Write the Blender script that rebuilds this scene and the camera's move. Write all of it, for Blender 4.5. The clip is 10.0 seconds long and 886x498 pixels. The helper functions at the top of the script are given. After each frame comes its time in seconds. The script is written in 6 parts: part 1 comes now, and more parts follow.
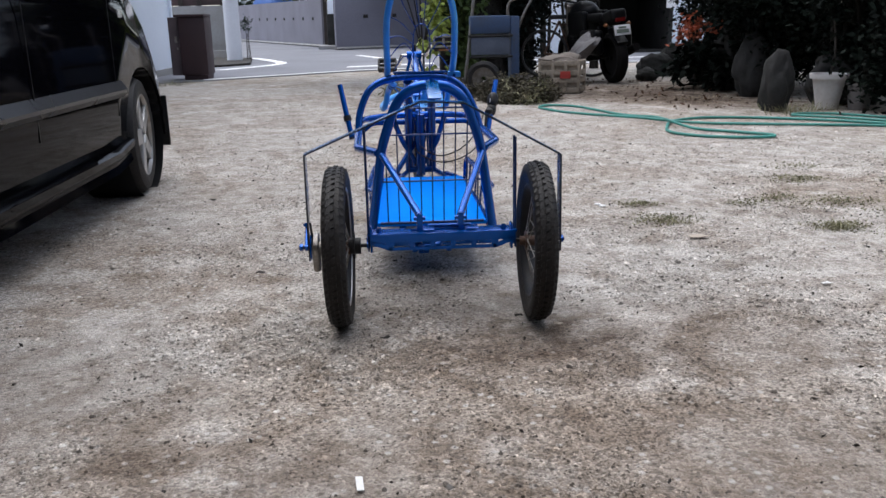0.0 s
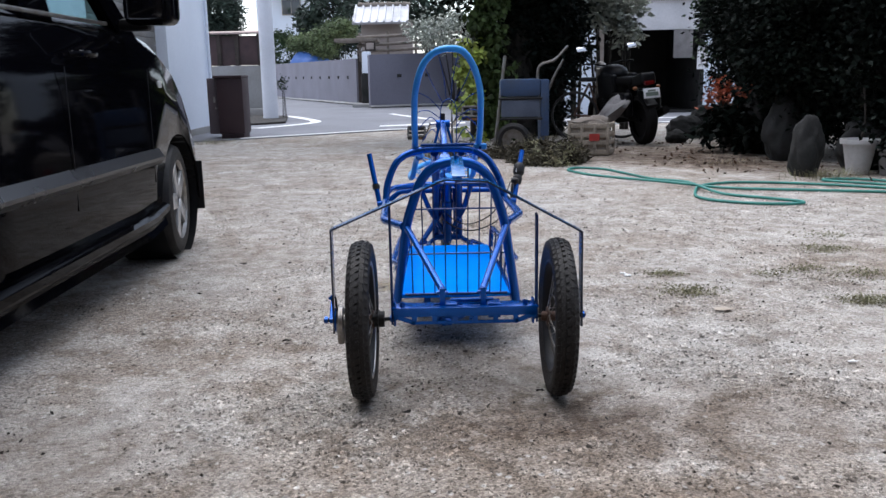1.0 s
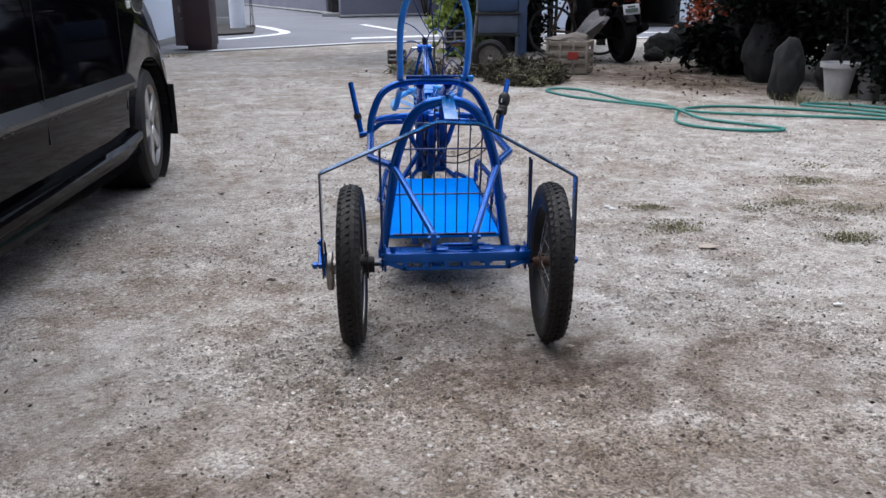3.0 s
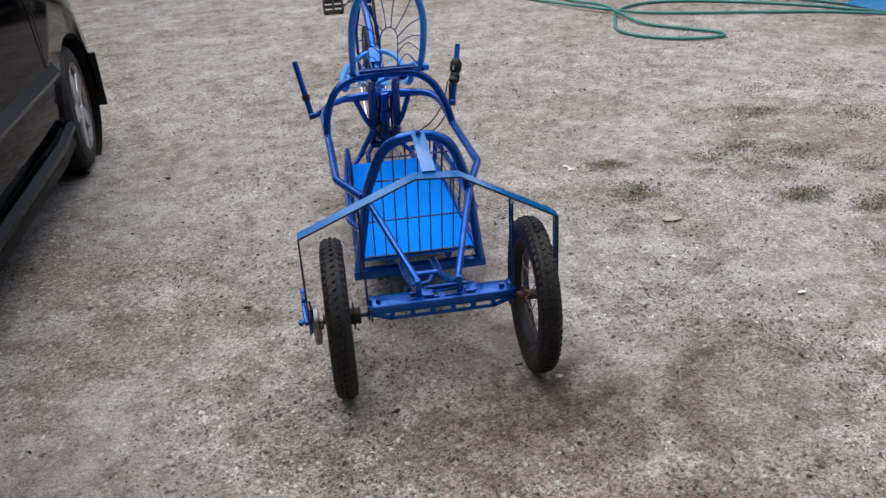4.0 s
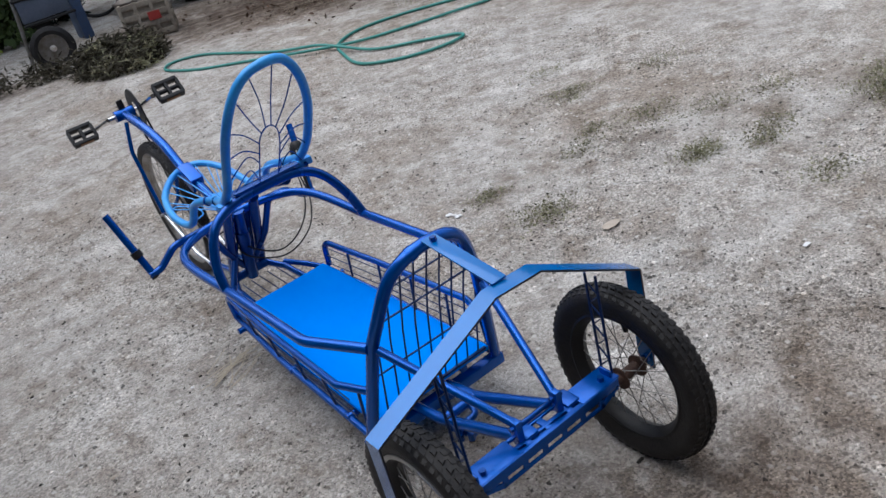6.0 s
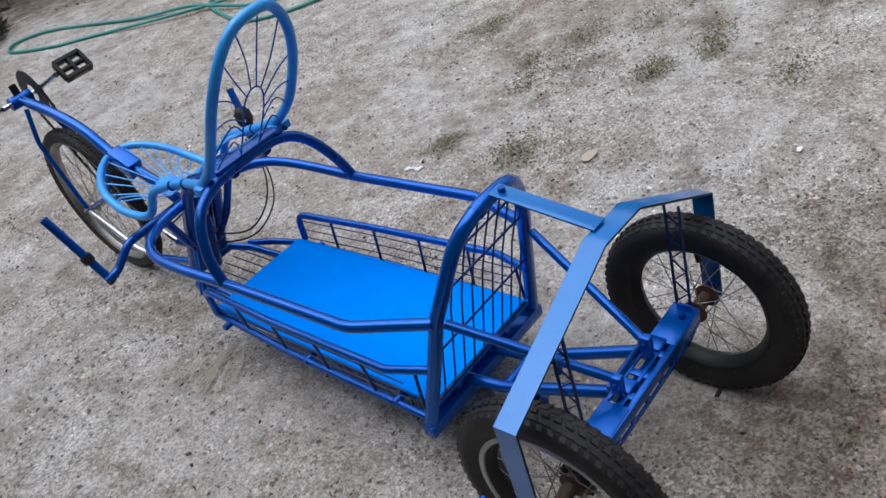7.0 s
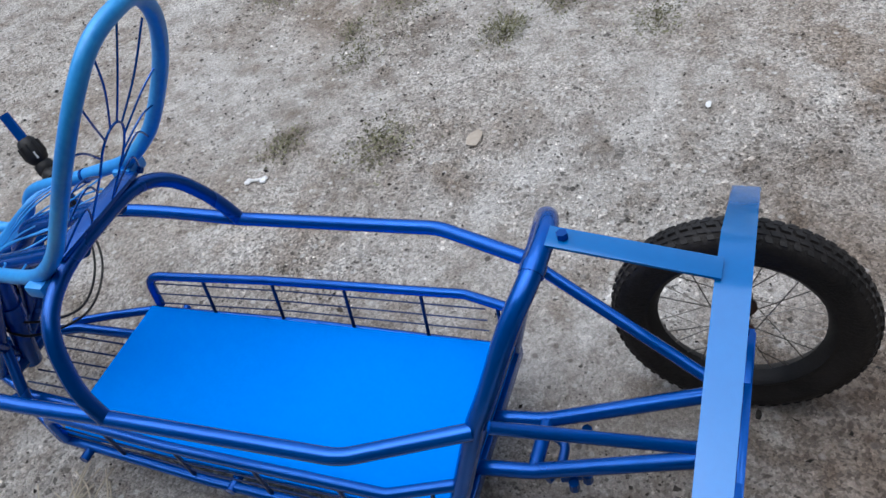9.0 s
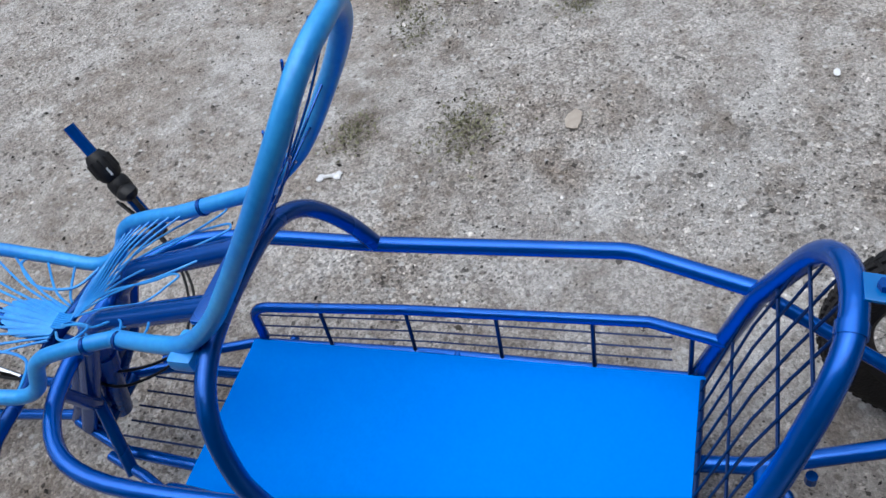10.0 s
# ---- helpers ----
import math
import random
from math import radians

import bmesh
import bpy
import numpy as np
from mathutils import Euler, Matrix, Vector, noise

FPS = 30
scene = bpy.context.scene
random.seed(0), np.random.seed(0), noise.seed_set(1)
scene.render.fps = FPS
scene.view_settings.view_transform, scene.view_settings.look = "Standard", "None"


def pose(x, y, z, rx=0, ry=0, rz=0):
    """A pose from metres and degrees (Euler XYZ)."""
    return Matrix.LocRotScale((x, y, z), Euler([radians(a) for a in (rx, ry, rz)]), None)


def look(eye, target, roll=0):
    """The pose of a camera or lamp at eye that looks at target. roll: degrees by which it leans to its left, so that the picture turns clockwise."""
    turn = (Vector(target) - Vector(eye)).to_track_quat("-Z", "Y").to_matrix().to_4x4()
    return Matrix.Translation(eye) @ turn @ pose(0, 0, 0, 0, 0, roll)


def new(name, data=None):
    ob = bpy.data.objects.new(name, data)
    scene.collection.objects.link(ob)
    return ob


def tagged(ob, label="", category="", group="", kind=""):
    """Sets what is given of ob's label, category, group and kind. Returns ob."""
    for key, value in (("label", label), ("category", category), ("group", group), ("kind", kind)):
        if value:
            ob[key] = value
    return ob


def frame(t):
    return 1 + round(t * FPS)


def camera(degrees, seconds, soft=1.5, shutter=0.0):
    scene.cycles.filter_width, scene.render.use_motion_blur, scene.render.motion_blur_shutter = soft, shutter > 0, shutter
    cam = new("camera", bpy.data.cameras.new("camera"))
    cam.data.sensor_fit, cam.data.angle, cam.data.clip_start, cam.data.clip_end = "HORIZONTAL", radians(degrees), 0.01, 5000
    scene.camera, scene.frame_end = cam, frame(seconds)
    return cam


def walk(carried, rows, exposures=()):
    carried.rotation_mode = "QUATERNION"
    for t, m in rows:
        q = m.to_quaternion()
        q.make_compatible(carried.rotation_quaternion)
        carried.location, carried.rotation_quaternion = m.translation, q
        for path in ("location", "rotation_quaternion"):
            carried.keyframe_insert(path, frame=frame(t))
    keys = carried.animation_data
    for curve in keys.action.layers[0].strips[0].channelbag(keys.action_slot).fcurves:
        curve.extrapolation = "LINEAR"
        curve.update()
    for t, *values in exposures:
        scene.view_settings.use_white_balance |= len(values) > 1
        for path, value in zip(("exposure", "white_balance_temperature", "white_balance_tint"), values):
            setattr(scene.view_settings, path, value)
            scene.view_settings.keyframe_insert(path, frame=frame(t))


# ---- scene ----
cam = camera(56.0, 10.0)
PATH = [
    (0, (-0.084, -2.162, 0.783), (0.009, -0.235, 0.255), -1.3),
    (0.2, (-0.075, -2.183, 0.794), (-0.036, -0.261, 0.244), -2.1),
    (0.5, (-0.065, -2.198, 0.813), (0.002, -0.265, 0.303), -1.0),
    (0.7, (-0.065, -2.193, 0.825), (-0.024, -0.262, 0.308), -1.5),
    (1, (-0.062, -2.185, 0.845), (-0.039, -0.225, 0.445), -1.1),
    (1.2, (-0.055, -2.189, 0.855), (-0.039, -0.226, 0.467), -1.2),
    (1.5, (-0.042, -2.197, 0.862), (-0.044, -0.224, 0.537), -1.9),
    (1.7, (-0.043, -2.193, 0.86), (-0.033, -0.222, 0.524), -1.7),
    (2, (-0.051, -2.197, 0.86), (-0.026, -0.221, 0.552), -1.5),
    (2.2, (-0.053, -2.19, 0.855), (-0.019, -0.217, 0.529), -1.5),
    (2.5, (-0.059, -2.171, 0.848), (-0.02, -0.21, 0.456), -1.3),
    (2.7, (-0.08, -2.158, 0.843), (-0.033, -0.211, 0.392), -0.7),
    (3.8, (-0.202, -1.948, 1.358), (0.034, -0.205, 0.406), -1.8),
    (4, (-0.221, -1.9, 1.392), (0.011, -0.146, 0.459), -3.3),
    (4.2, (-0.244, -1.812, 1.401), (0.046, -0.035, 0.53), -4.0),
    (4.5, (-0.289, -1.642, 1.389), (0.096, 0.097, 0.48), -6.0),
    (4.7, (-0.351, -1.553, 1.39), (0.079, 0.18, 0.491), -5.8),
    (5, (-0.489, -1.43, 1.385), (0.166, 0.221, 0.465), -6.3),
    (5.2, (-0.585, -1.368, 1.394), (0.168, 0.188, 0.386), -8.0),
    (5.5, (-0.665, -1.272, 1.4), (0.093, 0.263, 0.366), -11.0),
    (5.7, (-0.693, -1.184, 1.39), (0.111, 0.369, 0.421), -13.4),
    (6.8, (-0.869, -0.694, 1.387), (0.25, 0.589, 0.338), -16.7),
    (7, (-0.901, -0.632, 1.391), (0.179, 0.617, 0.263), -18.4),
    (7.2, (-0.91, -0.587, 1.398), (0.137, 0.65, 0.225), -19.6),
    (7.5, (-0.887, -0.509, 1.372), (0.181, 0.665, 0.155), -21.3),
    (7.7, (-0.839, -0.453, 1.348), (0.241, 0.589, 0.025), -20.8),
    (8, (-0.792, -0.363, 1.328), (0.333, 0.481, -0.093), -18.6),
    (8.2, (-0.775, -0.307, 1.33), (0.325, 0.576, -0.089), -18.6),
    (8.5, (-0.745, -0.222, 1.315), (0.377, 0.621, -0.109), -16.7),
    (8.7, (-0.734, -0.132, 1.317), (0.46, 0.644, -0.086), -15.1),
    (9, (-0.714, -0.002, 1.333), (0.585, 0.698, -0.017), -15.0),
    (9.2, (-0.702, 0.074, 1.341), (0.59, 0.754, -0.026), -15.8),
    (9.5, (-0.693, 0.189, 1.328), (0.563, 0.812, -0.098), -14.7),
    (9.7, (-0.654, 0.259, 1.314), (0.564, 0.902, -0.137), -16.3),
    (10, (-0.576, 0.378, 1.324), (0.657, 1.009, -0.12), -16.8),
]
walk(cam, [(t, look(eye, target, roll)) for t, eye, target, roll in PATH], [(0.0, 1.1, 6450, 10), (1.5, 1.19, 6200, 10), (2.5, 1.17, 6200, 10), (4.0, 0.85, 6550, 11), (4.6, 0.83, 6300, 9), (7.0, 0.83, 6200, 8), (10.0, 0.80, 6050, 7)])

# ---- world and light ----
world = bpy.data.worlds.new("sky")
scene.world = world
world.use_nodes = True
wn = world.node_tree.nodes
wl = world.node_tree.links
sky = wn.new("ShaderNodeTexSky")
sky.sky_type = "NISHITA"
sky.sun_disc = False
sky.sun_elevation = radians(73)
sky.sun_rotation = radians(-37)
sky.air_density, sky.dust_density = 1.0, 1.6
cloud = wn.new("ShaderNodeHueSaturation")
cloud.inputs["Saturation"].default_value = 0.55
wl.new(sky.outputs[0], cloud.inputs["Color"])
wl.new(cloud.outputs[0], wn["Background"].inputs["Color"])
wn["Background"].inputs["Strength"].default_value = 0.15
sun_data = bpy.data.lights.new("sun", "SUN")
sun_data.energy, sun_data.angle, sun_data.color = 1.3, radians(84), (1.0, 0.985, 0.98)
sun = new("sun", sun_data)
sun.matrix_world = look((-1.3, 1.7, 7.0), (0, 0, 0))


# ---- materials ----
def mat(name, col, rough=0.5, metal=0.0, col2=None, scale=6.0, fine=60.0, amount=0.5, bump=0.0, bump_scale=80.0, coat=0.0, spec=0.5, island=0.0, rvar=0.1):
    """A surface with broad stains and fine grain between two colours, some unevenness of gloss, and fine relief."""
    m = bpy.data.materials.new(name)
    m.use_nodes = True
    n, l = m.node_tree.nodes, m.node_tree.links
    b = n["Principled BSDF"]
    b.inputs["Metallic"].default_value = metal
    b.inputs["Coat Weight"].default_value = coat
    b.inputs["Coat Roughness"].default_value = 0.14
    b.inputs["Specular IOR Level"].default_value = spec
    tc = n.new("ShaderNodeTexCoord")
    col2 = col2 or tuple(c * 0.72 for c in col)
    n1, n2 = n.new("ShaderNodeTexNoise"), n.new("ShaderNodeTexNoise")
    n1.inputs["Scale"].default_value, n2.inputs["Scale"].default_value = scale, fine
    n1.inputs["Detail"].default_value, n2.inputs["Detail"].default_value = 4, 3
    for q in (n1, n2):
        l.new(tc.outputs["Object"], q.inputs["Vector"])
    add = n.new("ShaderNodeMath")
    add.operation = "MULTIPLY_ADD"
    l.new(n2.outputs["Fac"], add.inputs[0])
    add.inputs[1].default_value = 0.5
    l.new(n1.outputs["Fac"], add.inputs[2])
    ramp = n.new("ShaderNodeMapRange")
    ramp.inputs["From Min"].default_value, ramp.inputs["From Max"].default_value = 0.5, 1.0
    ramp.inputs["To Max"].default_value = amount * 2
    l.new(add.outputs[0], ramp.inputs["Value"])
    mix = n.new("ShaderNodeMix")
    mix.data_type = "RGBA"
    mix.inputs[6].default_value, mix.inputs[7].default_value = (*col, 1), (*col2, 1)
    l.new(ramp.outputs[0], mix.inputs[0])
    out = mix.outputs[2]
    if island:
        geo, hsv, mr = n.new("ShaderNodeNewGeometry"), n.new("ShaderNodeHueSaturation"), n.new("ShaderNodeMapRange")
        l.new(geo.outputs["Random Per Island"], mr.inputs["Value"])
        mr.inputs["To Min"].default_value, mr.inputs["To Max"].default_value = 1 - island, 1 + island
        l.new(mr.outputs[0], hsv.inputs["Value"])
        l.new(out, hsv.inputs["Color"])
        out = hsv.outputs[0]
    l.new(out, b.inputs["Base Color"])
    rr = n.new("ShaderNodeMapRange")
    rr.inputs["To Min"].default_value, rr.inputs["To Max"].default_value = max(rough - rvar, 0.03), min(rough + rvar, 1)
    l.new(n1.outputs["Fac"], rr.inputs["Value"])
    l.new(rr.outputs[0], b.inputs["Roughness"])
    if bump:
        n3, bp = n.new("ShaderNodeTexNoise"), n.new("ShaderNodeBump")
        n3.inputs["Scale"].default_value, n3.inputs["Detail"].default_value = bump_scale, 5
        l.new(tc.outputs["Object"], n3.inputs["Vector"])
        l.new(n3.outputs["Fac"], bp.inputs["Height"])
        bp.inputs["Strength"].default_value, bp.inputs["Distance"].default_value = bump, 0.01
        l.new(bp.outputs[0], b.inputs["Normal"])
    return m


def ground_material(name="gravelly_earth", loose=False):
    """Trodden earth; loose: the stones lying on it, each of its own shade."""
    m = bpy.data.materials.new(name)
    m.use_nodes = True
    n, l = m.node_tree.nodes, m.node_tree.links
    b = n["Principled BSDF"]
    b.inputs["Roughness"].default_value = 0.95
    b.inputs["Specular IOR Level"].default_value = 0.2
    tc = n.new("ShaderNodeTexCoord")

    def noise_node(scale, detail=4, rough=0.6):
        q = n.new("ShaderNodeTexNoise")
        q.inputs["Scale"].default_value, q.inputs["Detail"].default_value, q.inputs["Roughness"].default_value = scale, detail, rough
        l.new(tc.outputs["Object"], q.inputs["Vector"])
        return q.outputs["Fac"]

    def spread(src, a, z, lo=0.0, hi=1.0):
        q = n.new("ShaderNodeMapRange")
        for k, v in zip(("From Min", "From Max", "To Min", "To Max"), (a, z, lo, hi)):
            q.inputs[k].default_value = v
        l.new(src, q.inputs["Value"])
        return q.outputs[0]

    def mixed(fac, a, c, kind="MIX"):
        q = n.new("ShaderNodeMix")
        q.data_type, q.blend_type = "RGBA", kind
        l.new(fac, q.inputs[0])
        for i, v in ((6, a), (7, c)):
            if isinstance(v, tuple):
                q.inputs[i].default_value = (*v, 1)
            else:
                l.new(v, q.inputs[i])
        return q.outputs[2]

    def math_node(op, a, c):
        q = n.new("ShaderNodeMath")
        q.operation = op
        for i, v in ((0, a), (1, c)):
            if isinstance(v, (int, float)):
                q.inputs[i].default_value = v
            else:
                l.new(v, q.inputs[i])
        return q.outputs[0]

    def value(v):
        q = n.new("ShaderNodeValue")
        q.outputs[0].default_value = v
        return q.outputs[0]

    broad = mixed(spread(noise_node(0.9, 5), 0.35, 0.65), SAND_A, SAND_B)
    mid = mixed(spread(noise_node(9, 6, 0.75), 0.42, 0.62, 0, 0.75), broad, SAND_C)
    mid = mixed(spread(noise_node(0.55, 6, 0.65), 0.45, 0.6, 0, 0.85), mid, mixed(value(0.6), mid, (0.6, 0.49, 0.39), "MULTIPLY"))
    mid = mixed(spread(noise_node(4.2, 6, 0.72), 0.52, 0.64, 0, 0.9), mid, mixed(value(0.6), mid, (0.5, 0.43, 0.36), "MULTIPLY"))
    mid = mixed(spread(noise_node(2.6, 6, 0.72), 0.52, 0.66, 0, 0.7), mid, (0.53, 0.512, 0.485))
    grit = n.new("ShaderNodeTexVoronoi")
    grit.inputs["Scale"].default_value = 170
    l.new(tc.outputs["Object"], grit.inputs["Vector"])
    sep = n.new("ShaderNodeSeparateColor")
    l.new(grit.outputs["Color"], sep.inputs[0])
    speck = mixed(spread(sep.outputs[0], 0.0, 1.0, 0.0, 1.0), (0.32, 0.3, 0.285), (2.15, 2.13, 2.1))
    one = n.new("ShaderNodeValue")
    one.outputs[0].default_value = 0.5
    coarse = spread(noise_node(0.9, 5), 0.42, 0.6, 0.24, 0.62)
    tone = mixed(coarse, mid, speck, "MULTIPLY")
    fine = mixed(spread(noise_node(330, 3, 0.85), 0.35, 0.65, 0, 1), (0.5, 0.49, 0.48), (1.5, 1.5, 1.5))
    tone = mixed(one.outputs[0], tone, fine, "MULTIPLY")
    big = n.new("ShaderNodeTexVoronoi")
    big.inputs["Scale"].default_value = 55
    l.new(tc.outputs["Object"], big.inputs["Vector"])
    sep2 = n.new("ShaderNodeSeparateColor")
    l.new(big.outputs["Color"], sep2.inputs[0])
    core = spread(big.outputs["Distance"], 0.25, 0.5, 1.0, 0.0)
    tone = mixed(math_node("MULTIPLY", core, spread(sep2.outputs[0], 0.86, 0.92, 0.0, 0.7)), tone, (0.62, 0.6, 0.57))
    tone = mixed(math_node("MULTIPLY", core, spread(sep2.outputs[1], 0.86, 0.92, 0.0, 0.7)), tone, (0.13, 0.11, 0.095))
    # darker brown patches of earth; those by the tree hold its shade too
    xyz = n.new("ShaderNodeSeparateXYZ")
    l.new(tc.outputs["Object"], xyz.inputs[0])
    wob = noise_node(7, 4)
    for px, py, rx, ry, dark in BROWN_AND_SHADE:
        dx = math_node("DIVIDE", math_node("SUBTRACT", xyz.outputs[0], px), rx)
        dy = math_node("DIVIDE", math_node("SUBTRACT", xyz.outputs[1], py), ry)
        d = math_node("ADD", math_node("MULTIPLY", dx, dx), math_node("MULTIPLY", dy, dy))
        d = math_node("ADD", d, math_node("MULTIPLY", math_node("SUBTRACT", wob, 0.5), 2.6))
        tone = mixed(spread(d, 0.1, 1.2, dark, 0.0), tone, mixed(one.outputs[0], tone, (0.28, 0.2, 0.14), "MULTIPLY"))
    if loose:
        geo = n.new("ShaderNodeNewGeometry")
        shade = n.new("ShaderNodeHueSaturation")
        l.new(spread(geo.outputs["Random Per Island"], 0.0, 1.0, 0.2, 1.5), shade.inputs["Value"])
        l.new(tone, shade.inputs["Color"])
        l.new(shade.outputs[0], b.inputs["Base Color"])
        return m
    l.new(tone, b.inputs["Base Color"])
    bp = n.new("ShaderNodeBump")
    bp.inputs["Strength"].default_value, bp.inputs["Distance"].default_value = 0.8, 0.008
    h = math_node("ADD", math_node("MULTIPLY", grit.outputs["Distance"], -0.7), math_node("ADD", math_node("MULTIPLY", noise_node(30, 6, 0.75), 1.3), math_node("MULTIPLY", noise_node(200, 3, 0.8), 0.8)))
    l.new(h, bp.inputs["Height"])
    l.new(bp.outputs[0], b.inputs["Normal"])
    return m


def glass(name, tint, rough=0.02):
    m = bpy.data.materials.new(name)
    m.use_nodes = True
    b = m.node_tree.nodes["Principled BSDF"]
    b.inputs["Base Color"].default_value = (*tint, 1)
    b.inputs["Transmission Weight"].default_value = 1.0
    b.inputs["Roughness"].default_value = rough
    b.inputs["IOR"].default_value = 1.05
    b.inputs["Coat Weight"].default_value = 0.6
    return m


SAND_A, SAND_B, SAND_C = (0.45, 0.427, 0.398), (0.36, 0.335, 0.307), (0.22, 0.192, 0.165)
# brown patches, some with shade in the colour: x, y, half widths, strength
BROWN_AND_SHADE = [(0.2, -0.26, 0.3, 0.2, 0.8), (0.0, -0.33, 0.2, 0.15, 0.5), (0.42, -0.32, 0.25, 0.2, 0.6), (-0.6, -1.05, 0.7, 0.35, 0.5), (0.5, -0.85, 0.9, 0.35, 0.6), (-0.95, -0.45, 0.45, 0.35, 0.45), (0.72, -0.16, 0.5, 0.3, 0.75), (-0.45, 0.5, 0.25, 0.16, 0.3), (0.1, 0.45, 0.25, 0.4, 0.3), (0.0, 0.2, 0.35, 0.25, 0.6), (0.05, -0.08, 0.3, 0.2, 0.5), (2.4, 0.45, 0.3, 0.28, 0.85), (0.28, -0.16, 0.3, 0.18, 0.5), (2.05, 0.5, 0.14, 0.1, 0.4), (-0.6, 0.95, 0.11, 0.08, 0.45), (-0.45, -0.72, 0.3, 0.1, 0.5),
        (0.94, 1.31, 0.1, 0.08, 0.75), (0.93, 0.99, 0.09, 0.07, 0.6), (1.37, 1.25, 0.09, 0.05, 0.8), (1.61, 1.09, 0.07, 0.06, 0.9), (1.81, 1.25, 0.13, 0.09, 0.85), (1.55, 1.34, 0.06, 0.05, 0.7), (1.93, 1.0, 0.09, 0.05, 0.8), (1.95, 0.8, 0.07, 0.04, 0.85), (1.72, 0.65, 0.07, 0.035, 0.9), (1.84, 1.55, 0.07, 0.05, 0.7), (2.09, 1.72, 0.09, 0.05, 0.8), (1.82, 1.77, 0.09, 0.06, 0.6), (1.08, 0.45, 0.07, 0.05, 0.5),
        # under tree and hedge: litter brown with their shade put into the colour
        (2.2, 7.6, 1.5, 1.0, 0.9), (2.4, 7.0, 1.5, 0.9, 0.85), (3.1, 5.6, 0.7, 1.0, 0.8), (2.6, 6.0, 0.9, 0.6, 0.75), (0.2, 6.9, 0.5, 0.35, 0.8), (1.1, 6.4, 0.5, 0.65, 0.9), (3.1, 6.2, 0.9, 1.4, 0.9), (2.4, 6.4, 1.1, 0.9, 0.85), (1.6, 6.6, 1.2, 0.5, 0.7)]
BLUE = mat("blue_paint", (0.0, 0.10, 0.46), 0.25, 0.58, (0.0, 0.076, 0.38), 5, 90, 0.5, 0.05, 120, coat=0.3, rvar=0.06, spec=0.3)
DEEP = mat("deep_blue_paint", (0.0, 0.07, 0.33), 0.26, 0.55, (0.0, 0.052, 0.25), 5, 90, 0.5, 0.05, 120, coat=0.25, rvar=0.06, spec=0.3)
DECK = mat("bright_blue_paint", (0.0, 0.225, 0.86), 0.55, 0.0, (0.0, 0.2, 0.8), 3, 160, 0.5, 0.06, 300, spec=0.02)
NAVY = mat("dark_navy_paint", (0.0, 0.022, 0.11), 0.35, 0.3, (0.0, 0.016, 0.08), 8, 90, 0.5, coat=0.2, spec=0.3)
GLOSSBLUE = mat("glossy_blue_paint", (0.0, 0.14, 0.44), 0.2, 0.2, (0.0, 0.118, 0.38), 5, 90, 0.5, 0.03, 120, coat=0.75, rvar=0.05, spec=0.25)
GLOSSBLUE.node_tree.nodes["Principled BSDF"].inputs["Coat IOR"].default_value = 1.5
PALE = mat("light_blue_paint", (0.05, 0.35, 0.76), 0.36, 0.1, (0.018, 0.22, 0.66), 9, 120, 0.5, 0.05, 150, coat=0.12, spec=0.4)
RUBBER = mat("black_rubber", (0.005, 0.005, 0.0055), 0.58, 0.0, (0.024, 0.021, 0.02), 18, 120, 0.5, 0.25, 200, spec=0.3)
BLACK = mat("black_plastic", (0.007, 0.007, 0.008), 0.5, 0.0, (0.017, 0.016, 0.016), 20, 200, 0.5, 0.1, 200, spec=0.3)
STEEL = mat("dull_steel", (0.35, 0.34, 0.33), 0.42, 1.0, (0.2, 0.17, 0.14), 20, 150, 0.5, 0.05, 200)
RIM = mat("grey_rim_metal", (0.42, 0.42, 0.43), 0.4, 0.85, (0.28, 0.27, 0.265), 20, 150, 0.5, 0.05, 200)
CHROME = mat("chrome", (0.75, 0.75, 0.76), 0.14, 1.0, (0.5, 0.49, 0.48), 12, 100, 0.4)
# near-black copy of the strap's blue, holding the shade on its edges
SHADE_EDGE = mat("shaded_strap_edge", (0.012, 0.016, 0.035), 0.5, 0.4, (0.02, 0.018, 0.02), 20, 150, 0.5)
RUST = mat("rusty_hub", (0.11, 0.055, 0.035), 0.75, 0.3, (0.05, 0.035, 0.03), 30, 200, 0.5, 0.3, 200)


# ---- mesh tools ----
def link(name, me, material, parent=None, label="", sharp=38):
    if material is not None and not me.materials:
        me.materials.append(material)
    me.polygons.foreach_set("use_smooth", [True] * len(me.polygons))
    me.set_sharp_from_angle(angle=radians(sharp))
    ob = new(name, me)
    if parent is not None:
        ob.parent = parent
    if label:
        ob["label"] = label
    return ob


def part(name, bm, material, parent=None, label="", sharp=38):
    me = bpy.data.meshes.new(name)
    bmesh.ops.recalc_face_normals(bm, faces=bm.faces)
    bm.to_mesh(me)
    bm.free()
    return link(name, me, material, parent, label, sharp)


def thing(name, label, category, m=None, group="", kind=""):
    ob = tagged(new(name), label, category, group, kind)
    if m is not None:
        ob.matrix_world = m
    return ob


def raw(name, verts, faces, material, parent=None, label="", sharp=38):
    me = bpy.data.meshes.new(name)
    me.from_pydata([tuple(v) for v in verts], [], faces)
    me.update()
    return link(name, me, material, parent, label, sharp)


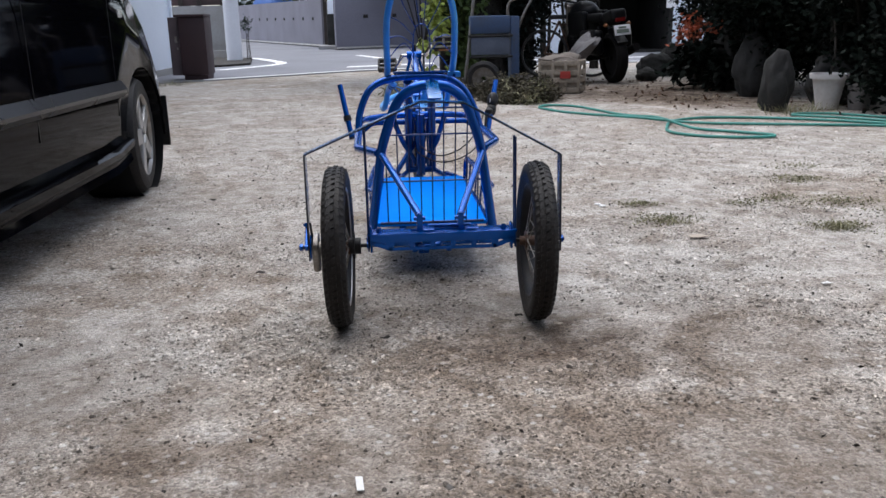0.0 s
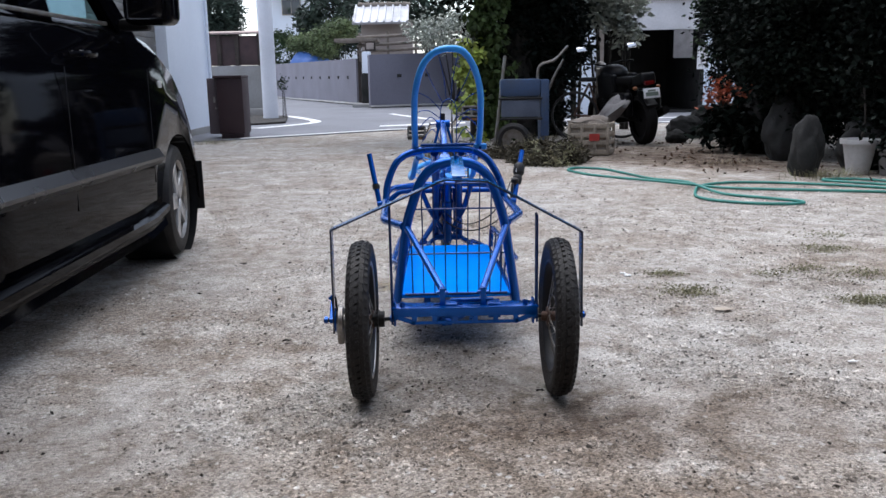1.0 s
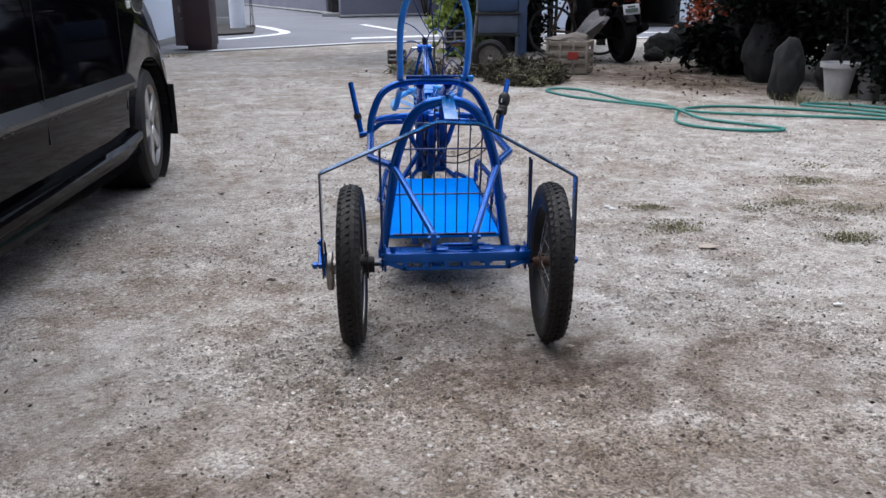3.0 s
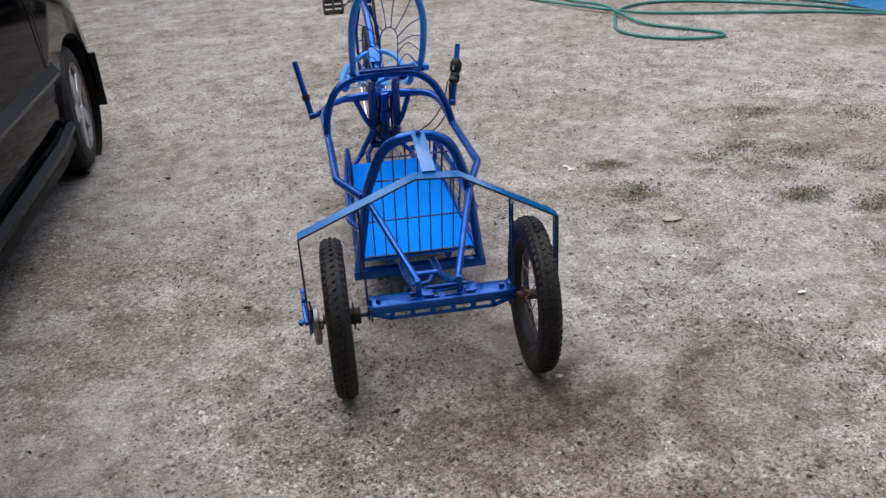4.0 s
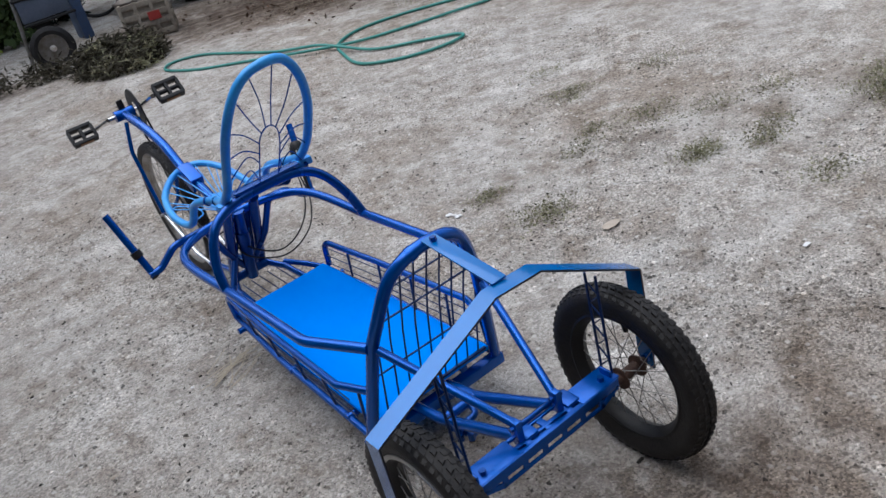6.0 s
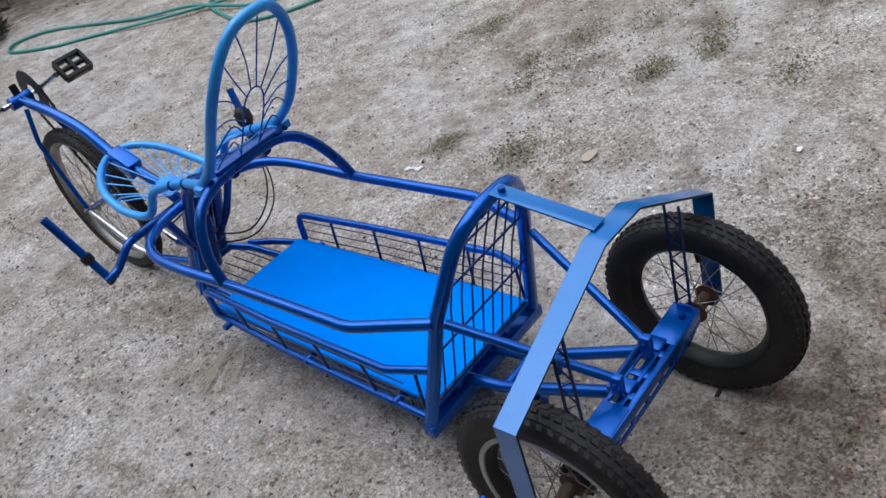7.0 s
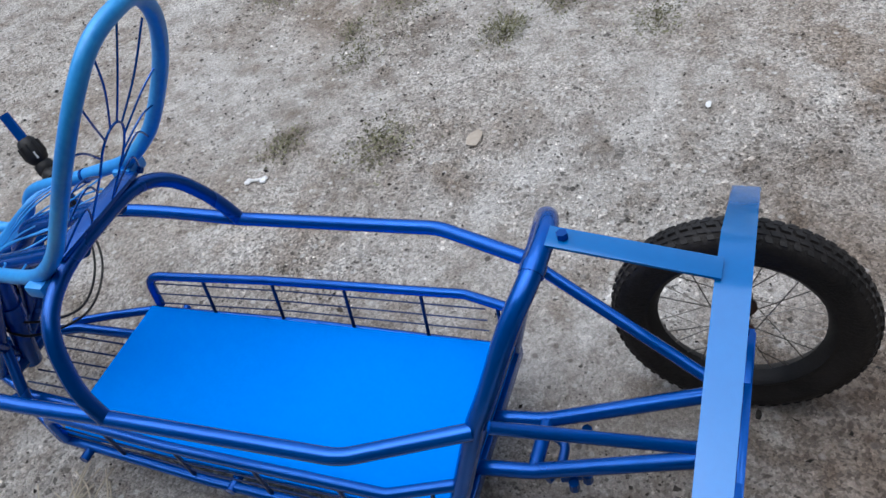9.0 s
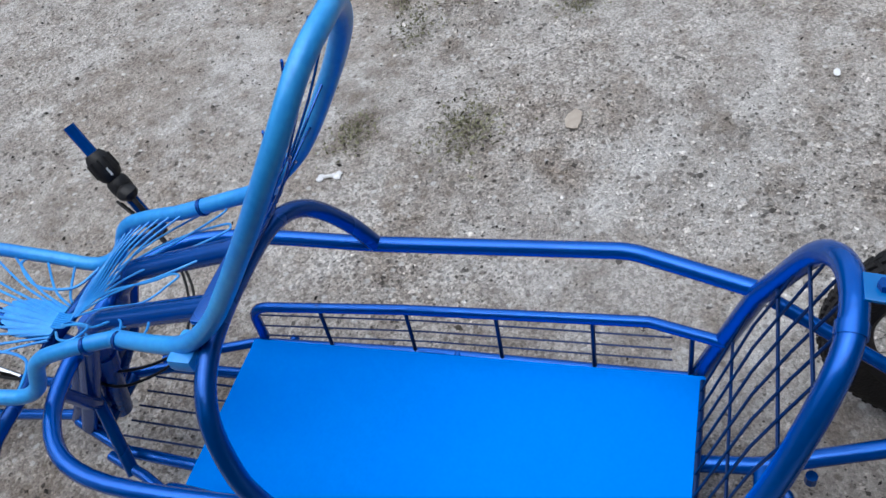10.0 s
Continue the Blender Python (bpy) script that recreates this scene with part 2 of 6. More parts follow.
def fillet(pts, rad, steps=5, closed=False):
    """The polyline with its corners rounded."""
    p = [Vector(q) for q in pts]
    out = []
    for i, q in enumerate(p):
        if not closed and i in (0, len(p) - 1):
            out.append(q)
            continue
        a, c = p[i - 1] - q, p[(i + 1) % len(p)] - q
        la, lc = a.length, c.length
        a.normalize(), c.normalize()
        ang = a.angle(c)
        if ang > 3.1:
            out.append(q)
            continue
        d = min(rad / math.tan(ang / 2), 0.49 * la, 0.49 * lc)
        s, e = q + a * d, q + c * d
        for k in range(steps + 1):
            t = k / steps
            out.append(s * (1 - t) ** 2 + q * 2 * t * (1 - t) + e * t * t)
    return out


def spline(pts, steps=6, closed=False):
    """A smooth curve through the points."""
    p = [Vector(q) for q in pts]
    n = len(p)
    out = []
    for i in range(n if closed else n - 1):
        g = (lambda k: p[k % n]) if closed else (lambda k: p[min(max(k, 0), n - 1)])
        a, b, c, d = g(i - 1), g(i), g(i + 1), g(i + 2)
        for k in range(steps):
            t = k / steps
            out.append(0.5 * (2 * b + (c - a) * t + (2 * a - 5 * b + 4 * c - d) * t * t + (3 * b - a - 3 * c + d) * t ** 3))
    if not closed:
        out.append(p[-1])
    return out


def tube(pts, r, n=12, closed=False, bm=None, flat=1.0):
    """A tube along the points; r: one radius or one for each point; flat: squash of the section."""
    bm = bm or bmesh.new()
    p = [Vector(q) for q in pts]
    m = len(p)
    rs = [r] * m if isinstance(r, (int, float)) else list(r)
    tan = []
    for i in range(m):
        a = p[i - 1] if (i or closed) else p[i]
        c = p[(i + 1) % m] if (i < m - 1 or closed) else p[i]
        tan.append((c - a).normalized())
    up = Vector((0, 0, 1)) if abs(tan[0].z) < 0.9 else Vector((0, 1, 0))
    nrm = (up - tan[0] * up.dot(tan[0])).normalized()
    rings = []
    for i in range(m):
        nrm = (nrm - tan[i] * nrm.dot(tan[i])).normalized()
        bi = tan[i].cross(nrm)
        rings.append([bm.verts.new(p[i] + (nrm * math.cos(2 * math.pi * k / n) * flat + bi * math.sin(2 * math.pi * k / n)) * rs[i]) for k in range(n)])
    for i in range(m if closed else m - 1):
        a, c = rings[i], rings[(i + 1) % m]
        shift = 0
        if closed and i == m - 1:
            shift = min(range(n), key=lambda s: (a[0].co - c[s].co).length)
        for k in range(n):
            bm.faces.new((a[k], a[(k + 1) % n], c[(k + 1 + shift) % n], c[(k + shift) % n]))
    if not closed:
        bm.faces.new(list(reversed(rings[0])))
        bm.faces.new(rings[-1])
    return bm


def box(size, at=(0, 0, 0), bevel=0.0, bm=None, rot=None, seg=2):
    """A box with rounded edges."""
    sub = bmesh.new()
    bmesh.ops.create_cube(sub, size=1.0)
    bmesh.ops.scale(sub, vec=size, verts=sub.verts)
    if bevel:
        bmesh.ops.bevel(sub, geom=list(sub.edges), offset=bevel, segments=seg, affect="EDGES", profile=0.6)
    mm = Matrix.Translation(at) @ (rot.to_4x4() if rot is not None else Matrix())
    bmesh.ops.transform(sub, matrix=mm, verts=sub.verts)
    if bm is None:
        return sub
    tmp = bpy.data.meshes.new("tmp")
    sub.to_mesh(tmp)
    sub.free()
    bm.from_mesh(tmp)
    bpy.data.meshes.remove(tmp)
    return bm


def cyl(a, c, r, n=16, bm=None, r2=None):
    return tube([a, c], [r, r if r2 is None else r2], n, bm=bm)


def revolve(profile, axis="x", n=48, close=False, bm=None):
    """Turns (along, radius) points round an axis."""
    bm = bm or bmesh.new()
    rings = []
    for k in range(n):
        a = 2 * math.pi * k / n
        ring = []
        for u, r in profile:
            c, s = r * math.cos(a), r * math.sin(a)
            ring.append(bm.verts.new((u, c, s) if axis == "x" else (c, s, u)))
        rings.append(ring)
    m = len(profile)
    for k in range(n):
        a, c = rings[k], rings[(k + 1) % n]
        for i in range(m if close else m - 1):
            j = (i + 1) % m
            bm.faces.new((a[i], a[j], c[j], c[i]))
    return bm


def strip(profile, y0, y1, thick, bm=None):
    """A flat bar bent along points of the x-z plane, its width from y0 to y1."""
    bm = bm or bmesh.new()
    p = [Vector((x, 0, z)) for x, z in profile]
    rows = []
    for i, q in enumerate(p):
        a = (q - p[i - 1]).normalized() if i else None
        c = (p[i + 1] - q).normalized() if i < len(p) - 1 else None
        t = ((a or c) + (c or a)).normalized()
        nn = Vector((-t.z, 0, t.x))
        k = thick / 2 / max(0.5, abs(nn.dot(Vector((-(a or c).z, 0, (a or c).x)))))
        rows.append([bm.verts.new(q + nn * s * k + Vector((0, y, 0))) for s, y in ((1, y0), (1, y1), (-1, y1), (-1, y0))])
    for i in range(len(rows) - 1):
        for k in range(4):
            bm.faces.new((rows[i][k], rows[i][(k + 1) % 4], rows[i + 1][(k + 1) % 4], rows[i + 1][k]))
    bm.faces.new(rows[0][::-1]), bm.faces.new(rows[-1])
    return bm


def blob(rad, seed, rough=0.25, sub=2, bm=None, flat=1.0):
    """An uneven boulder shape of mean radius rad."""
    bm = bm or bmesh.new()
    got = bmesh.ops.create_icosphere(bm, subdivisions=sub, radius=1.0)
    for v in got["verts"]:
        q = v.co.normalized()
        k = 1 + rough * noise.noise(q * 1.3 + Vector((seed * 7.3, seed * 1.7, 0))) + rough * 0.5 * noise.noise(q * 3.1 + Vector((0, seed * 3.1, 0)))
        v.co = Vector((q.x * rad[0], q.y * rad[1], q.z * rad[2])) * k
    return bm


def leaves(name, centres, size, material, parent=None, label="", seed=1, droop=0.3, slim=0.5):
    """Many small pointed leaves round the centres, as one mesh."""
    rng = np.random.default_rng(seed)
    c = np.asarray(centres, float)
    k = len(c)
    d = rng.normal(size=(k, 3))
    d[:, 2] = d[:, 2] * 0.6 - droop
    d /= np.linalg.norm(d, axis=1)[:, None]
    s = np.cross(d, rng.normal(size=(k, 3)))
    s /= np.linalg.norm(s, axis=1)[:, None]
    nn = np.cross(d, s)
    ln = size * rng.uniform(0.6, 1.3, (k, 1))
    v = np.stack([c, c + d * ln * 0.45 + s * ln * slim * 0.5 + nn * ln * 0.08, c + d * ln, c + d * ln * 0.45 - s * ln * slim * 0.5 + nn * ln * 0.08], 1).reshape(-1, 3)
    f = [(4 * i, 4 * i + 1, 4 * i + 2, 4 * i + 3) for i in range(k)]
    return raw(name, v.tolist(), f, material, parent, label, 180)


def clumps(rng, n_clump, per, centre, spread, size, floor=None):
    """Leaf places gathered in clumps inside an ellipsoid."""
    u = rng.normal(size=(n_clump, 3))
    u /= np.linalg.norm(u, axis=1)[:, None]
    u *= rng.uniform(0.45, 1.0, (n_clump, 1)) ** 0.5
    c = np.array(centre) + u * np.array(spread)
    q = np.repeat(c, per, 0) + rng.normal(size=(n_clump * per, 3)) * size
    if floor is not None:
        q = q[q[:, 2] > floor]
    return q


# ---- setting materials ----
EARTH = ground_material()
PEBBLE = ground_material("loose_pebbles", True)
ASPHALT = mat("worn_asphalt", (0.175, 0.178, 0.2), 0.9, 0, (0.13, 0.133, 0.148), 0.6, 60, 0.5, 0.3, 120)
LINE = mat("road_line_paint", (0.75, 0.75, 0.75), 0.7, 0, (0.45, 0.45, 0.45), 4, 60, 0.4)
CONCRETE = mat("grey_concrete", (0.27, 0.27, 0.275), 0.9, 0, (0.2, 0.19, 0.18), 1.5, 30, 0.5, 0.3, 60)
GREYWALL = mat("grey_rendered_wall", (0.185, 0.183, 0.225), 0.9, 0, (0.145, 0.142, 0.175), 0.8, 20, 0.5, 0.2, 60)
WHITE = mat("white_cladding", (0.76, 0.81, 0.9), 0.6, 0, (0.66, 0.71, 0.8), 0.8, 25, 0.4, 0.05, 60)
HEADER = mat("pale_painted_panel", (0.6, 0.59, 0.61), 0.7, 0, (0.45, 0.44, 0.46), 1.2, 25, 0.5)
CREAM = mat("cream_plaster", (0.33, 0.285, 0.26), 0.85, 0, (0.25, 0.21, 0.19), 1.2, 25, 0.5, 0.15, 60)
SHUTTER = mat("grey_shutter", (0.22, 0.21, 0.2), 0.5, 0.4, (0.13, 0.125, 0.12), 2, 30, 0.5)
ROOF_PINK = mat("faded_roof_tiles", (0.40, 0.33, 0.335), 0.85, 0, (0.32, 0.26, 0.265), 1.5, 25, 0.5, 0.2, 50)
ROOF_PALE = mat("pale_metal_roof", (0.5, 0.51, 0.54), 0.5, 0.2, (0.33, 0.33, 0.36), 2, 25, 0.5)
DARKWOOD = mat("dark_wood", (0.05, 0.036, 0.03), 0.8, 0, (0.025, 0.02, 0.017), 6, 60, 0.5, 0.3, 60)
GREYWOOD = mat("weathered_wood", (0.22, 0.19, 0.165), 0.85, 0, (0.11, 0.09, 0.075), 5, 60, 0.5, 0.3, 60)
BROWN = mat("brown_panel", (0.075, 0.04, 0.042), 0.7, 0, (0.035, 0.022, 0.022), 3, 40, 0.5)
BINBROWN = mat("dark_brown_locker", (0.034, 0.015, 0.018), 0.55, 0, (0.03, 0.013, 0.016), 4, 40, 0.5)
TARP = mat("blue_tarp", (0.05, 0.14, 0.42), 0.5, 0, (0.035, 0.1, 0.32), 4, 30, 0.5, 0.3, 20)
CARTBLUE = mat("faded_blue_steel", (0.034, 0.075, 0.175), 0.6, 0.1, (0.038, 0.053, 0.085), 4, 40, 0.5, 0.1, 60)
# grey stone, its colour lowered to hold the shade under the foliage
STONE = mat("shade_darkened_stone", (0.02, 0.019, 0.019), 0.9, 0, (0.007, 0.008, 0.007), 4, 40, 0.5, 0.5, 30)
PAINT = mat("black_car_paint", (0.002, 0.002, 0.003), 0.05, 0.0, (0.0015, 0.0015, 0.0025), 2, 80, 0.5, coat=0.0, rvar=0.02, spec=0.06)
CARGLASS = glass("tinted_glass", (0.62, 0.84, 0.85))
DARKGLASS = mat("privacy_glass", (0.004, 0.004, 0.006), 0.08, 0, coat=0.8, rvar=0.03)
PANEGLASS = mat("window_pane", (0.05, 0.055, 0.065), 0.1, 0, (0.09, 0.1, 0.11), 2, 20, 0.5, rvar=0.04)
TRIM = mat("black_car_trim", (0.005, 0.005, 0.006), 0.5, 0, (0.009, 0.009, 0.009), 6, 60, 0.5, spec=0.2)
BARK = mat("dark_bark", (0.026, 0.021, 0.017), 0.95, 0, (0.012, 0.01, 0.008), 6, 40, 0.5, 0.8, 30)
# evergreen leaves, near black because underside shade is put into the colour
LEAF_SHADED = mat("shaded_dark_leaves", (0.007, 0.011, 0.008), 0.6, 0, (0.003, 0.005, 0.004), 2, 20, 0.5, island=0.6, spec=0.07)
LEAF_MID = mat("green_leaves", (0.04, 0.07, 0.028), 0.6, 0, (0.02, 0.038, 0.016), 2, 20, 0.5, island=0.5, spec=0.2)
LEAF_LITTER = mat("brown_fallen_leaves", (0.10, 0.055, 0.035), 0.85, 0, (0.05, 0.03, 0.022), 3, 20, 0.5, island=0.5, spec=0.2)
DRYWEED = mat("wilted_weeds", (0.075, 0.065, 0.045), 0.85, 0, (0.04, 0.036, 0.025), 3, 20, 0.5, island=0.5, spec=0.2)
LEAF_PINE = mat("pine_needles", (0.13, 0.17, 0.07), 0.7, 0, (0.06, 0.085, 0.04), 1.5, 20, 0.5, island=0.5)
# yellow-green vine leaves; the sunlit brightness is put into the colour
LEAF_LIME = mat("sunlit_yellow_green_leaves", (0.50, 0.56, 0.12), 0.6, 0, (0.26, 0.34, 0.06), 2, 20, 0.5, island=0.4)
LEAF_FAR = mat("blue_green_leaves", (0.04, 0.06, 0.045), 0.6, 0, (0.02, 0.03, 0.025), 2, 20, 0.5, island=0.5, spec=0.2)
LEAF_VINE = mat("light_green_leaves", (0.075, 0.105, 0.035), 0.6, 0, (0.04, 0.065, 0.02), 2, 20, 0.5, island=0.5, spec=0.2)
LEAF_PALE = mat("pale_leaves", (0.36, 0.38, 0.33), 0.55, 0, (0.18, 0.2, 0.16), 2, 20, 0.5, island=0.5)
LEAF_RED = mat("orange_red_leaves", (0.45, 0.09, 0.03), 0.6, 0, (0.22, 0.05, 0.02), 3, 20, 0.5, island=0.4)
GRASS = mat("grass_blades", (0.17, 0.18, 0.085), 0.7, 0, (0.2, 0.175, 0.11), 5, 20, 0.5, island=0.4)
STRAW = mat("dry_straw", (0.34, 0.29, 0.21), 0.8, 0, (0.22, 0.18, 0.13), 5, 40, 0.5, island=0.3)
HOSE = mat("green_hose", (0.045, 0.26, 0.22), 0.4, 0, (0.03, 0.19, 0.165), 6, 60, 0.5)
HOSEBLUE = mat("blue_hose_fitting", (0.03, 0.22, 0.5), 0.45)
POTWHITE = mat("white_plastic_pot", (0.62, 0.61, 0.62), 0.5, 0, (0.45, 0.44, 0.43), 5, 40, 0.4)
POTGREY = mat("grey_pot", (0.2, 0.19, 0.19), 0.7, 0, (0.12, 0.11, 0.11), 5, 40, 0.5)
CRATEMAT = mat("dirty_cream_crate", (0.33, 0.28, 0.22), 0.7, 0, (0.16, 0.13, 0.1), 5, 40, 0.5)
RED = mat("red_label", (0.4, 0.04, 0.03), 0.6)
PLATE = mat("white_plate", (0.75, 0.74, 0.76), 0.5)
BARINK = mat("dark_ink", (0.15, 0.18, 0.15), 0.6)
DARKROOM = mat("dark_shed_inside", (0.02, 0.019, 0.018), 0.9, 0, (0.012, 0.011, 0.01), 2, 20, 0.5)
PAPER = mat("white_scrap", (0.8, 0.79, 0.78), 0.7)
DRYLEAF = mat("dry_leaf", (0.44, 0.38, 0.31), 0.8, 0, (0.34, 0.285, 0.23), 20, 80, 0.5)


# ---- ground ----
def ground_sheet():
    xs = np.unique(np.concatenate([np.linspace(-3, 4.5, 151), np.array([-3000, -900, -300, -120, -60, -30, -16, -9, -6, -4.2, 5.5, 7, 10, 16, 30, 60, 120, 300, 900, 3000])]))
    ys = np.unique(np.concatenate([np.linspace(-3.5, 8, 190), np.array([-3000, -900, -300, -100, -40, -18, -9, -6, -4.5, 9, 10, 11, 12, 14, 17, 22, 30, 45, 80, 160, 400, 1000, 3000])]))
    v = []
    for y in ys:
        for x in xs:
            z = 0.0
            if -3.2 < x < 4.7 and -3.8 < y < 8.4:
                z = 0.006 * noise.noise(Vector((x * 1.7, y * 1.7, 0))) + 0.003 * noise.noise(Vector((x * 9, y * 9, 2))) - 0.003
                for wx in (-0.258, 0.274):
                    z -= 0.016 * math.exp(-((x - wx) / 0.16) ** 2 - ((y - 0.0) / 0.22) ** 2)
            v.append((x, y, z))
    w = len(xs)
    f = [(j * w + i, j * w + i + 1, (j + 1) * w + i + 1, (j + 1) * w + i) for j in range(len(ys) - 1) for i in range(w - 1)]
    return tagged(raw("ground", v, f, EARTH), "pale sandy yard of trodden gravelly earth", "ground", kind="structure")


ground_sheet()


def pebbles(name, count, x0, x1, y0, y1, lo, hi, seed, power=3.2):
    """Loose angular stones strewn over the yard, as one mesh."""
    rng = np.random.default_rng(seed)
    base = np.array([(1, 0, 0), (0, 1, 0), (-1, 0, 0), (0, -1, 0), (0.1, 0.1, 1)], float)
    tri = np.array([(0, 1, 4), (1, 2, 4), (2, 3, 4), (3, 0, 4)])
    x, y = rng.uniform(x0, x1, 2 * count), rng.uniform(y0, y1, 2 * count)
    wave = np.sin(3.1 * x + 1.7 * np.sin(2.3 * y)) * np.sin(2.7 * y + 1.3 * np.sin(3.7 * x + 1)) + 0.6 * np.sin(7.3 * x + 2.1 * y) * np.sin(6.1 * y - 3.3 * x)
    pick = np.argsort(-(wave + rng.normal(0, 0.8, 2 * count)))[:count]
    x, y = x[pick], y[pick]
    r = lo * (hi / lo) ** (rng.uniform(0, 1, count) ** power)
    a = rng.uniform(0, 6.28, count)
    sh = rng.uniform(0.55, 1.35, (count, 5, 1)) * np.stack([r, r * rng.uniform(0.6, 1, count), r * rng.uniform(0.4, 0.85, count)], 1)[:, None, :]
    p = base[None] * sh
    p[:, 4, :2] += rng.uniform(-0.4, 0.4, (count, 2)) * r[:, None]
    dip = sum(0.016 * np.exp(-((x - wx) / 0.16) ** 2 - (y / 0.22) ** 2) for wx in (-0.258, 0.274))
    c, s = np.cos(a)[:, None], np.sin(a)[:, None]
    v = np.stack([p[..., 0] * c - p[..., 1] * s + x[:, None], p[..., 0] * s + p[..., 1] * c + y[:, None], p[..., 2] - (0.0025 + dip + r * 0.1)[:, None]], -1).reshape(-1, 3)
    f = (np.arange(count)[:, None, None] * 5 + tri[None]).reshape(-1, 3)
    me = bpy.data.meshes.new(name)
    me.vertices.add(len(v))
    me.vertices.foreach_set("co", v.ravel())
    me.loops.add(f.size)
    me.loops.foreach_set("vertex_index", f.ravel().astype(np.int32))
    me.polygons.add(len(f))
    me.polygons.foreach_set("loop_start", np.arange(0, f.size, 3, dtype=np.int32))
    me.update(calc_edges=True)
    me.materials.append(PEBBLE)
    return tagged(new(name, me), "loose small stones strewn over the yard", "pebbles", kind="stuff")


pebbles("pebbles", 70000, -1.3, 1.6, -1.5, 1.2, 0.002, 0.0062, 3, 2.0)
pebbles("pebbles", 20000, -1.5, 2.7, 0.8, 3.4, 0.0026, 0.008, 5, 2.2)
pebbles("pebbles", 2600, -1.5, 2.6, -1.7, 3.4, 0.0055, 0.014, 6, 2.4)
pebbles("pebbles", 22000, -0.9, 2.8, -1.3, 3.2, 0.0036, 0.0105, 8, 1.7)
pebbles("pebbles", 9000, -2.2, 4.0, 3.2, 8.0, 0.004, 0.016, 4, 2.6)


def sheet(name, pts, z, material, label, category, thick=0.0):
    bm = bmesh.new()
    bm.faces.new([bm.verts.new((x, y, z)) for x, y in pts])
    if thick:
        got = bmesh.ops.extrude_face_region(bm, geom=list(bm.faces))
        bmesh.ops.translate(bm, verts=[q for q in got["geom"] if isinstance(q, bmesh.types.BMVert)], vec=(0, 0, -thick))
    return tagged(part(name, bm, material), label, category, kind="structure")


road = sheet("road", [(-30, 3.5), (-4.6, 9.6), (-2.95, 10.5), (-0.7, 12.1), (2.5, 12.6), (6, 12.9), (30, 13), (30, 19), (6, 21), (2.5, 26), (-1.9, 23.6), (-2.6, 26.9), (-8.6, 44.5), (-20, 80), (-28, 80), (-12, 40), (-4.2, 19), (-3.6, 18.9), (-30, 18.0)], 0.012, ASPHALT, "worn grey asphalt lane beyond the yard", "road", 0.02)
for pts in ([(-2.95, 10.55), (-0.7, 12.15), (2.5, 12.65), (6, 12.95), (6, 13.1), (2.5, 12.82), (-0.75, 12.32), (-3.0, 10.75)], [(-1.0, 13.15), (0.6, 13.75), (0.6, 14.2), (-1.0, 13.55)], [(-1.12, 18.9), (-0.15, 15.6), (-0.0, 15.7), (-0.98, 19.0)],
            [(1.0, 14.1), (6, 14.4), (6, 14.6), (1.0, 14.3)]):
    sheet("road_line", pts, 0.0175, LINE, "white painted road line on the asphalt", "road marking", 0.004)
bend = spline([(-3.7, 18.9, 0), (-3.3, 18.1, 0), (-2.86, 16.9, 0), (-2.54, 15.95, 0), (-2.47, 15.3, 0), (-2.6, 14.72, 0), (-2.95, 14.0, 0), (-3.3, 13.4, 0)], 5)
edges = []
for k, p in enumerate(bend):
    d = (bend[min(k + 1, len(bend) - 1)] - bend[max(k - 1, 0)]).normalized()
    edges.append((p + Vector((-d.y, d.x, 0)) * 0.11, p - Vector((-d.y, d.x, 0)) * 0.11))
sheet("road_line", [(a.x, a.y) for a, c in edges] + [(c.x, c.y) for a, c in reversed(edges)], 0.0175, LINE, "white painted road line bending round the corner", "road marking", 0.004)
sheet("verge", [(-5.8, 14.6), (-3.5, 14.6), (-3.05, 15.2), (-3.5, 18.2), (-5.8, 19.3)], 0.05, BARK, "dark earth verge under the pole", "verge", 0.1)


